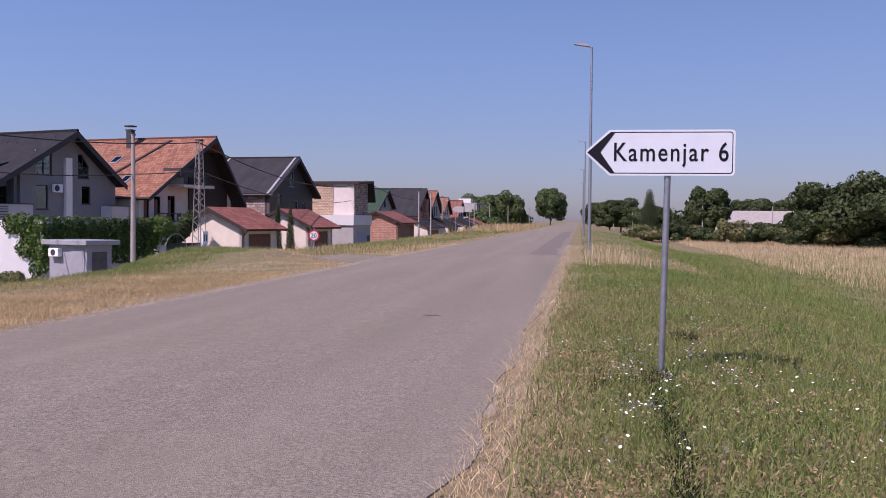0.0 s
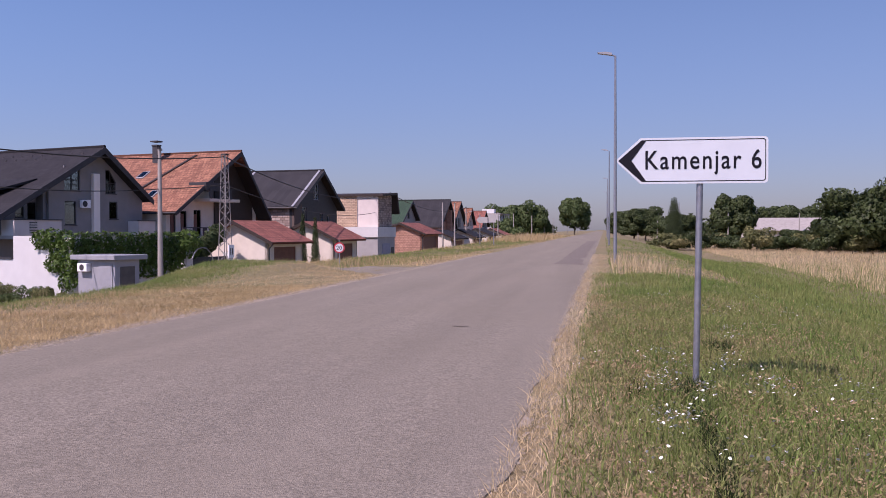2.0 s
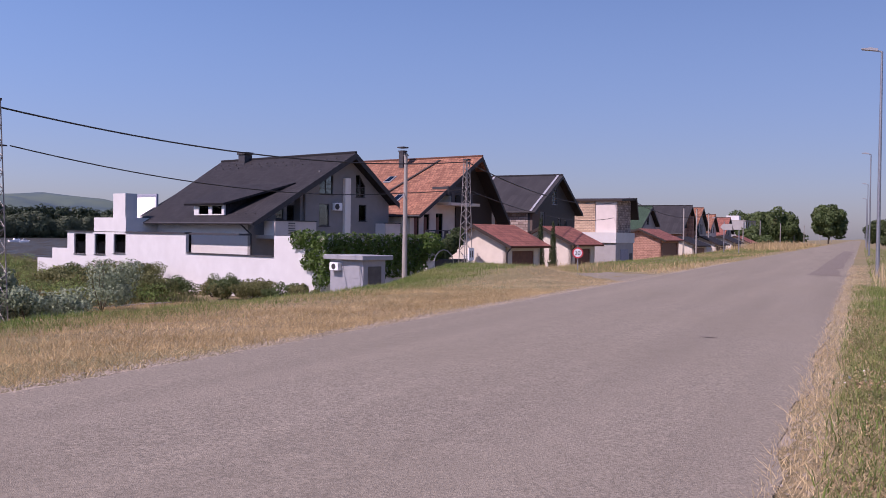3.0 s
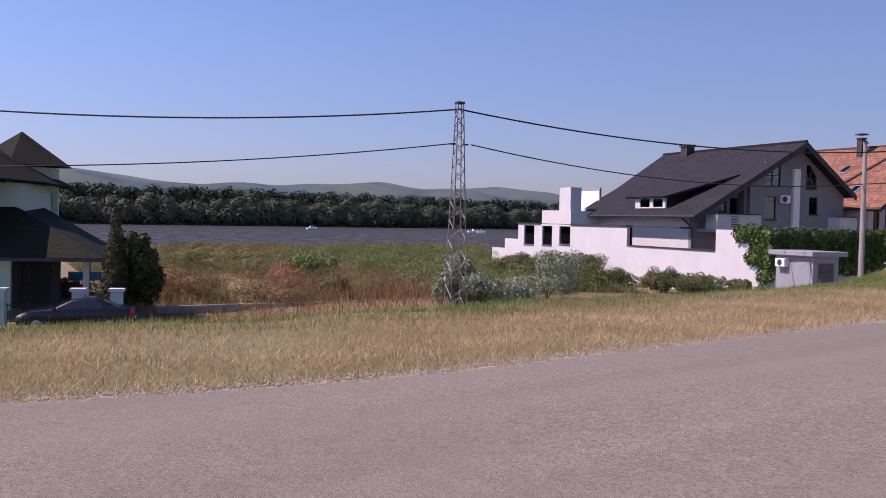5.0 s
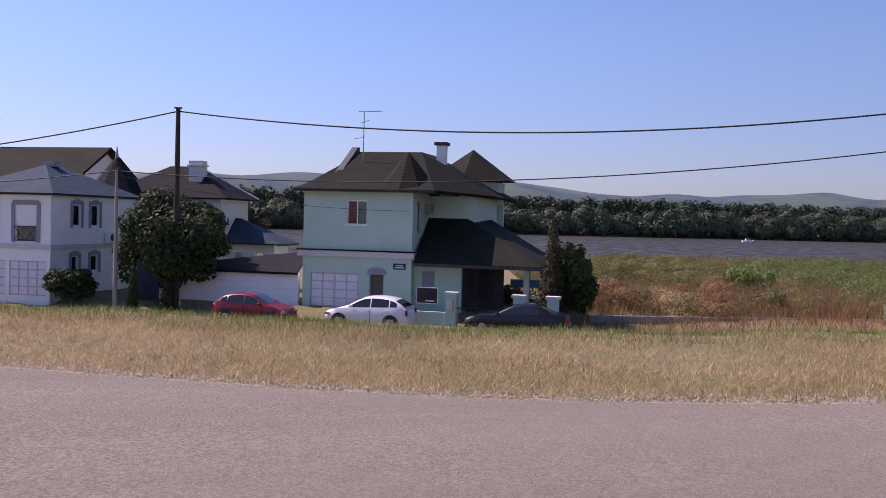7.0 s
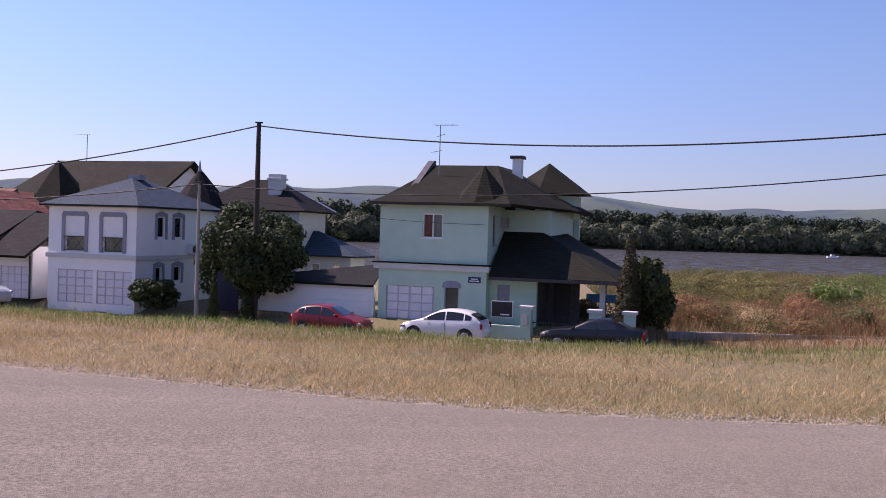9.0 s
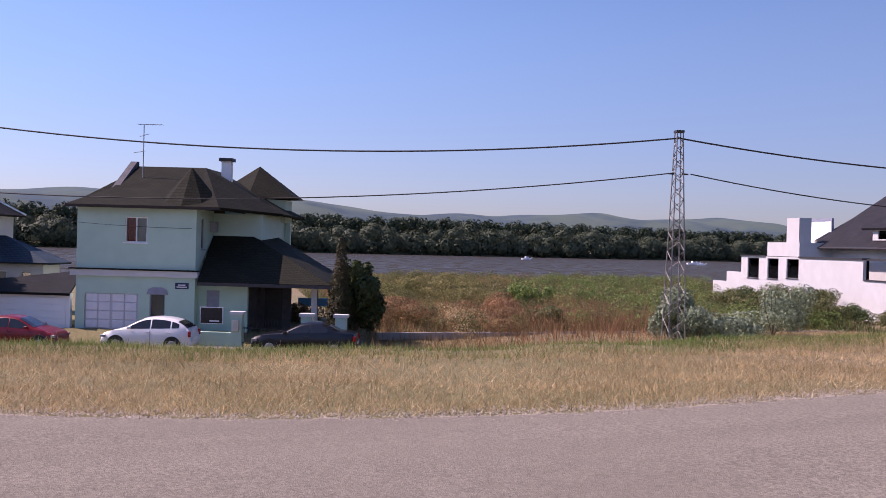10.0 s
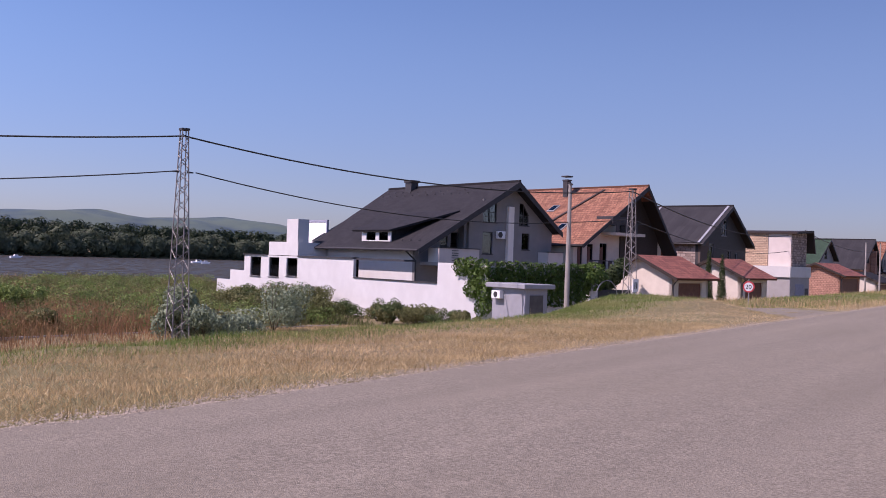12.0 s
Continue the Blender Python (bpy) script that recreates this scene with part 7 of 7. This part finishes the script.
tree(-53.6, -6.2, 2.3, 2.6, 53, M_DARKLEAF, n=6000, leaf=0.075, crown_base=0.3, trunk=0.06, label="dark climbing shrub at the white house", name="shrub")


def column_bush(x, y, h, w, seed, material=None, label="narrow upright dark green cypress"):
    zg = float(ground_z(x, y)) - 0.05
    t = empty("cypress", pose(x, y, zg), label, "tree", "columnar cypresses")
    part("trunk", rods(((0, 0, 0), (0, 0, h * 0.5), 0.06, 0.03)), M_BARK, t)
    v, f = leaf_cloud([(0, 0, h * (0.12 + 0.105 * k), w / 2 * (1 - 0.09 * k), w / 2 * (1 - 0.09 * k), h * 0.12) for k in range(9)], int(1100 * h * w), 0.075, seed, flat=0.4)
    o = new("crown", numpy_mesh("crown", v, f, material or M_LEAF))
    o.parent = t
    return t


M_LEAFMID = leaf_mat("mid_green_leaves", (0.06, 0.095, 0.03), (0.09, 0.125, 0.045))
M_CYP_BROWN = leaf_mat("browned_cypress", (0.07, 0.055, 0.03), (0.05, 0.06, 0.025))
column_bush(-42.9, 16.6, 5.0, 1.5, 61, M_CYP_BROWN, "half-browned upright cypress by the porch")
column_bush(-25.4, 78.0, 5.6, 1.1, 62)
column_bush(-24.4, 78.4, 5.3, 1.1, 63)
column_bush(16.0, 228, 10.5, 5.5, 66, M_DARKLEAF, "tall dark conifer among the meadow trees")
column_bush(-51.6, -3.0, 2.6, 0.7, 64)
column_bush(-50.9, -1.3, 2.6, 0.7, 65)


def bush(x, y, h, w, seed, material, label, leaf=0.07, n=2200):
    zg = float(ground_z(x, y))
    t = empty("bush", pose(x, y, zg), label, "bush")
    r = np.random.default_rng(seed)
    part("stem", rods(*[((0, 0, -0.05), (r.uniform(-0.4, 0.4) * w, r.uniform(-0.4, 0.4) * w, h * r.uniform(0.5, 0.9)), 0.025, 0.008) for _ in range(7)], n=5), M_BARK, t)
    lob = [(r.uniform(-0.34, 0.34) * w, r.uniform(-0.34, 0.34) * w, h * r.uniform(0.25, 0.8), w * r.uniform(0.14, 0.24), w * r.uniform(0.14, 0.24), h * r.uniform(0.16, 0.26)) for _ in range(13)]
    v, f = leaf_cloud(lob, n, leaf, seed)
    o = new("leaves", numpy_mesh("leaves", v, f, material))
    o.parent = t
    return t


for x, y, h, w, sd in ((-33.9, 31.2, 2.1, 3.2, 71), (-34.6, 33.6, 1.5, 2.6, 72), (-38.0, 39.9, 2.9, 4.2, 73), (-35.6, 30.8, 2.9, 2.2, 74)):
    bush(x, y, h, w, sd, M_SILVER, "silvery green leafy bush on the vacant plot", 0.075, 4200)
for x, y, h, w, sd in ((-53.5, 33.5, 2.3, 3.0, 75), (-57.0, 37.0, 1.8, 2.4, 86), (-42.0, 47.5, 2.0, 4.2, 76), (-46.5, 49.5, 2.1, 4.0, 77), (-51.5, 50.5, 1.8, 3.6, 78), (-36.6, 55.0, 1.6, 2.6, 79), (-38.0, 54.0, 1.3, 2.6, 80), (-32.0, 51.2, 1.3, 1.8, 81), (-45.0, 30.0, 1.3, 2.6, 82), (-60.0, 36.0, 1.4, 3.0, 83), (-38.7, 51.5, 1.5, 1.8, 84)):
    bush(x, y, h, w, sd, M_FRESHWEED if sd in (75, 86) else M_WEED, "green scrub bush on the vacant plot", 0.075, 3600)
bush(-41.0, 62.8, 1.6, 1.8, 85, M_LEAF, "dark green shrub on the terrace", 0.08, 1500)

# concrete kerb along the vacant plot and pale shore wall
b = boxes((0, 29, 0, 0.15, -0.3, 0.07), bevel=0.02)
solo("kerb", b, M_CONCRETE, "low concrete kerb edging the vacant plot", "kerb", m=house_frame(-43.9, 19.0, ZH, 8.7))
solo("shore_wall", boxes((0, 26, 0, 0.6, -1, 0.5)), M_WHITE, "pale concrete wall at the river shore", "wall", m=house_frame(-128, 84, -4.7, 35))


def boat(x, y, deg, length):
    t = empty("motor_boat", pose(x, y, -6.0, 0, 0, deg), "small white motor boat on the river", "boat", "boats on the river")
    h = length / 2
    part("hull", prism(bmesh.new(), [(-h, 0.9), (h * 0.8, 1.0), (h, 1.2), (h * 0.6, -0.1), (-h * 0.95, -0.1)], 1, -length * 0.14, length * 0.14), M_WHITETRIM, t)
    part("cabin", prism(bmesh.new(), [(-h * 0.4, 0.9), (-h * 0.35, 2.0), (h * 0.15, 2.0), (h * 0.4, 0.95)], 1, -length * 0.1, length * 0.1), M_WHITETRIM, t)
    part("cabin_window", boxes((-h * 0.3, h * 0.1, -length * 0.1 - 0.02, length * 0.1 + 0.02, 1.45, 1.85)), M_CARGLASS, t)
    return t


boat(-478, 303, 80, 6.5)
boat(-400, 367, 60, 5.0)
boat(-420, 380, 70, 9.0)

# speed limit sign
ls = empty("speed_limit_sign", pose(-13.7, 48.1, 0, 0, 0, 8), "round red-rimmed speed limit sign on a thin post", "road sign")
zc = 0.64
part("post", rods(((0, 0.03, float(ground_z(-13.7, 48.1)) - 0.1), (0, 0.03, zc + 0.4), 0.03)), M_STEEL, ls)
part("disc", rods(((0, -0.01, zc), (0, 0.01, zc), 0.285), n=32), M_SIGNRED, ls, "red rim")
part("face", rods(((0, -0.016, zc), (0, -0.011, zc), 0.215), n=32), M_SIGNWHITE, ls)
text_mesh("20", 0.31, Matrix.Translation((-0.165, -0.019, zc - 0.108)) @ Matrix.Rotation(radians(90), 4, "X"), M_SIGNBLACK, ls, "numeral")

# hedge and drive gate between the grey house and its neighbour, arch
v, f = leaf_cloud([(x, 0, z, 0.5, 0.45, 0.45) for x in np.arange(0, 4.6, 0.55) for z in (0.4, 1.0, 1.6)], 5000, 0.09, 91)
hd = new("hedge", numpy_mesh("hedge", v, f, M_LEAF))
hd.matrix_world = house_frame(-25.5, 64.5, ZH + 0.2, 14)
tagged(hd, "clipped dark green hedge before the orange-roofed house", "hedge")
v, f = leaf_cloud([(0.55 * k, 0, 1.9 + 0.36 * k, 0.7, 0.6, 0.75) for k in range(6)] + [(-1.0, 0.3, 2.6, 1.1, 0.8, 0.9), (-1.8, 0.2, 2.9, 0.9, 0.7, 0.9)], 5200, 0.10, 92)
hd = new("climber", numpy_mesh("climber", v, f, M_DARKLEAF))
hd.matrix_world = house_frame(-29.8, 66.0, ZH + 0.6, 14)
tagged(hd, "dark creeper over the neighbour's entrance", "creeper", kind="stuff")
solo("gate_arch", rods(*[((1.2 * math.cos(a), 0, 2.2 + 1.2 * math.sin(a)), (1.2 * math.cos(a + 0.4), 0, 2.2 + 1.2 * math.sin(a + 0.4)), 0.04) for a in np.arange(0, 2.8, 0.4)], ((1.2, 0, 0), (1.2, 0, 2.2), 0.04), ((-1.2, 0, 0), (-1.2, 0, 2.3), 0.04)), M_STEEL, "pale metal garden arch beside the gate", "arch", m=house_frame(-27.4, 62.0, ZH, 14))
solo("blue_gate", boxes((0, 1.3, 0, 0.06, 0, 2.1), (0.1, 1.2, -0.02, 0, 0.2, 1.0), (0.1, 1.2, -0.02, 0, 1.15, 2.0)), M_BLUEDOOR, "dark blue panelled garden gate", "gate", m=house_frame(-52.6, -2.9, ZH, 29))

# meadow side: trees, posts and a barn
FAR = 1.65


def beyond(x, y, h, base=-2.2):
    """The same bearing and skyline at a greater distance."""
    return x * FAR, y * FAR, (base + h - EYE) * FAR + EYE - base


for k, (x, y, h, w, sd) in enumerate(((15.6, 121, 8.4, 5.0, 101), (28.5, 148, 7.5, 8.0, 102), (27, 160, 8.0, 8.0, 103), (11.6, 150, 6.6, 4.6, 104), (7.6, 182, 8.2, 8.0, 105), (13, 170, 6.0, 8.0, 106), (21, 112, 3.8, 4.2, 107), (25.2, 103, 7.0, 7.6, 108), (24.5, 95, 8.4, 10.0, 109), (28, 90, 9.0, 11.0, 110), (33, 88, 9.5, 11.0, 111), (38, 84, 9.5, 11.0, 112), (30, 112, 8.0, 10.0, 113), (44, 78, 10.0, 12.0, 114), (4.5, 250, 8.5, 9.0, 115), (6.5, 215, 7.0, 8.0, 116))):
    x, y, h = beyond(x, y, h)
    tree(x, y, h, w * FAR, sd, n=15000, leaf=0.30, trunk=0.3, crown_base=0.1 if k > 5 else 0.9, group="trees beyond the meadow", label="broad dark green tree at the meadow's far edge")
# trees at the road's end: lighter leaves, distance haze put into their green
for x, y, h, w, sd in ((-27, 330, 15.5, 15, 121), (-36, 338, 15.0, 15, 122), (-22.5, 335, 13.0, 9, 123), (-9.2, 300, 12.2, 9.5, 124), (-28, 262, 8, 7, 125), (-24, 255, 5.5, 7, 126)):
    tree(x, y, h, w, sd, M_LEAFMID, n=14000, leaf=0.32, trunk=0.25, crown_base=0.4, group="trees at the end of the road", label="tall leafy tree near the end of the road")
for x, y, h in ((14.7, 119.0, 5.9), (24.5, 127.4, 5.8), (9.1, 169.8, 5.3), (6.5, 190, 5.3)):
    x, y, h = beyond(x, y, h)
    concrete_pole(x, y, -2.2, h, 0.16, "pale thin concrete pole at the meadow's edge")
lattice_tower(10.4 * FAR, 139.6 * FAR, -2.2, beyond(0, 0, 7.5)[2], w0=0.9, w1=0.4, deg=0)
bn = empty("barn", pose(18.6 * FAR, 129 * FAR, -2.2) @ Matrix.Diagonal((1.7, 1.5, 1.28, 1)), "low barn with a pale grey sheet roof among trees", "barn")
part("wall", boxes((0, 9, 0, 8, 0, 2.8)), M_CREAM, bn)
part("roof", slab(bmesh.new(), [(-0.4, -0.5, 2.7), (9.4, -0.5, 2.7), (9.4, 4, 4.9), (-0.4, 4, 4.9)], 0.1), M_CONCRETE, bn, "pale grey sheet roof")
part("roof", slab(bmesh.new(), [(9.4, 8.5, 2.7), (-0.4, 8.5, 2.7), (-0.4, 4, 4.9), (9.4, 4, 4.9)], 0.1), M_CONCRETE, bn)
br = empty("brick_house", pose(10.5 * FAR, 158 * FAR, -2.2), "old brick house partly hidden by trees", "house")
part("wall", box_uv(boxes((0, 6, 0, 7, 0, 4.5))), M_BRICK, br)
part("roof", slab(bmesh.new(), [(-0.4, -0.5, 4.4), (6.4, -0.5, 4.4), (6.4, 3.5, 7.0), (-0.4, 3.5, 7.0)], 0.12), M_REDTILE, br)
part("roof", slab(bmesh.new(), [(6.4, 7.5, 4.4), (-0.4, 7.5, 4.4), (-0.4, 3.5, 7.0), (6.4, 3.5, 7.0)], 0.12), M_REDTILE, br)

# distant tree lines
vs = []
r_ = np.random.default_rng(31)
for k in range(260):
    side = r_.random()
    x, y = (r_.uniform(12, 260), r_.uniform(240, 900)) if side < 0.7 else (r_.uniform(-160, -36), r_.uniform(480, 1000))
    h = r_.uniform(5, 9)
    v, _ = leaf_cloud([(x, y, -1 + h * 0.5, h * 0.6, h * 0.6, h * 0.5), (x + 3, y, h * 0.4 - 1, h * 0.5, h * 0.5, h * 0.4)], 160, 0.8, k)
    vs.append(v)
vs = np.concatenate(vs)
tagged(new("distant_trees", numpy_mesh("distant_trees", vs, np.arange(len(vs)).reshape(-1, 3), M_LEAF)), "distant scattered trees along the horizon", "woods", kind="stuff")

# side road joining from the left
sv = []
for k in range(41):
    u = k / 40
    cx, cy = -7.5 - 7.0 * u, 35.5 + 5.0 * u
    w = 5.0 - 3.4 * min(1, 1.6 * u) + 0.1 * math.sin(54 * u)
    for sd in np.linspace(-1, 1, 7):
        px_, py_ = cx - 0.1 * abs(sd) * w * u, cy + sd * w * 0.9
        sv.append((px_, py_, float(ground_z(px_, py_)) + (0.012 if abs(sd) < 0.9 else -0.06)))
i = np.arange(len(sv)).reshape(-1, 7)
tagged(new("pavement_side_road", numpy_mesh("pavement_side_road", np.array(sv), np.stack([i[:-1, :-1], i[:-1, 1:], i[1:, 1:], i[1:, :-1]], -1).reshape(-1, 4), M_ASPHALT)), "worn asphalt side road running down the bank", "road", kind="structure")

# low street beside the houses
sv = []
for y in np.arange(-60, 300, 4.0):
    for q in (19.0, 24.0):
        px_ = (-26.5 if y > 40 else -26.5 - (40 - y) * 0.45) + (5 if q < 20 else 0)
        sv.append((px_, y, -2.975))
i = np.arange(len(sv)).reshape(-1, 2)
tagged(new("pavement_street", numpy_mesh("pavement_street", np.array(sv), np.stack([i[:-1, 0], i[:-1, 1], i[1:, 1], i[1:, 0]], -1), M_ASPHALT)), "narrow asphalt street before the houses", "road", kind="structure")

r_ = np.random.default_rng(44)
for k in range(22):
    x, yb = 12.0 + 2.2 * k + r_.uniform(-1, 1), 178 - 1.9 * k + r_.uniform(-8, 8)
    bush(x, yb, r_.uniform(2.0, 4.2), r_.uniform(5, 8), 200 + k, M_LEAF if k % 3 else M_WEED, "scrubby green bush before the trees", 0.2, 2600)

# scrub along the white garden wall
gm = house_frame(-31.2, 52.5, ZH, 18)
for k, (yy, h, w) in enumerate(((2.0, 1.3, 2.0), (4.5, 1.6, 2.6), (7.0, 1.7, 2.8), (9.5, 1.3, 2.4), (12.5, 1.5, 2.6), (16.0, 2.2, 3.4), (19.0, 2.3, 3.6), (22.5, 2.2, 3.4), (26.0, 2.0, 3.4), (30.0, 1.8, 3.0))):
    p = gm @ Vector((-2.2 - 0.3 * (k % 3), yy, 0))
    bush(p.x, p.y, h, w, 300 + k, M_WEED if k % 2 else M_LEAFMID, "green scrub along the white garden wall", 0.05, 4200)
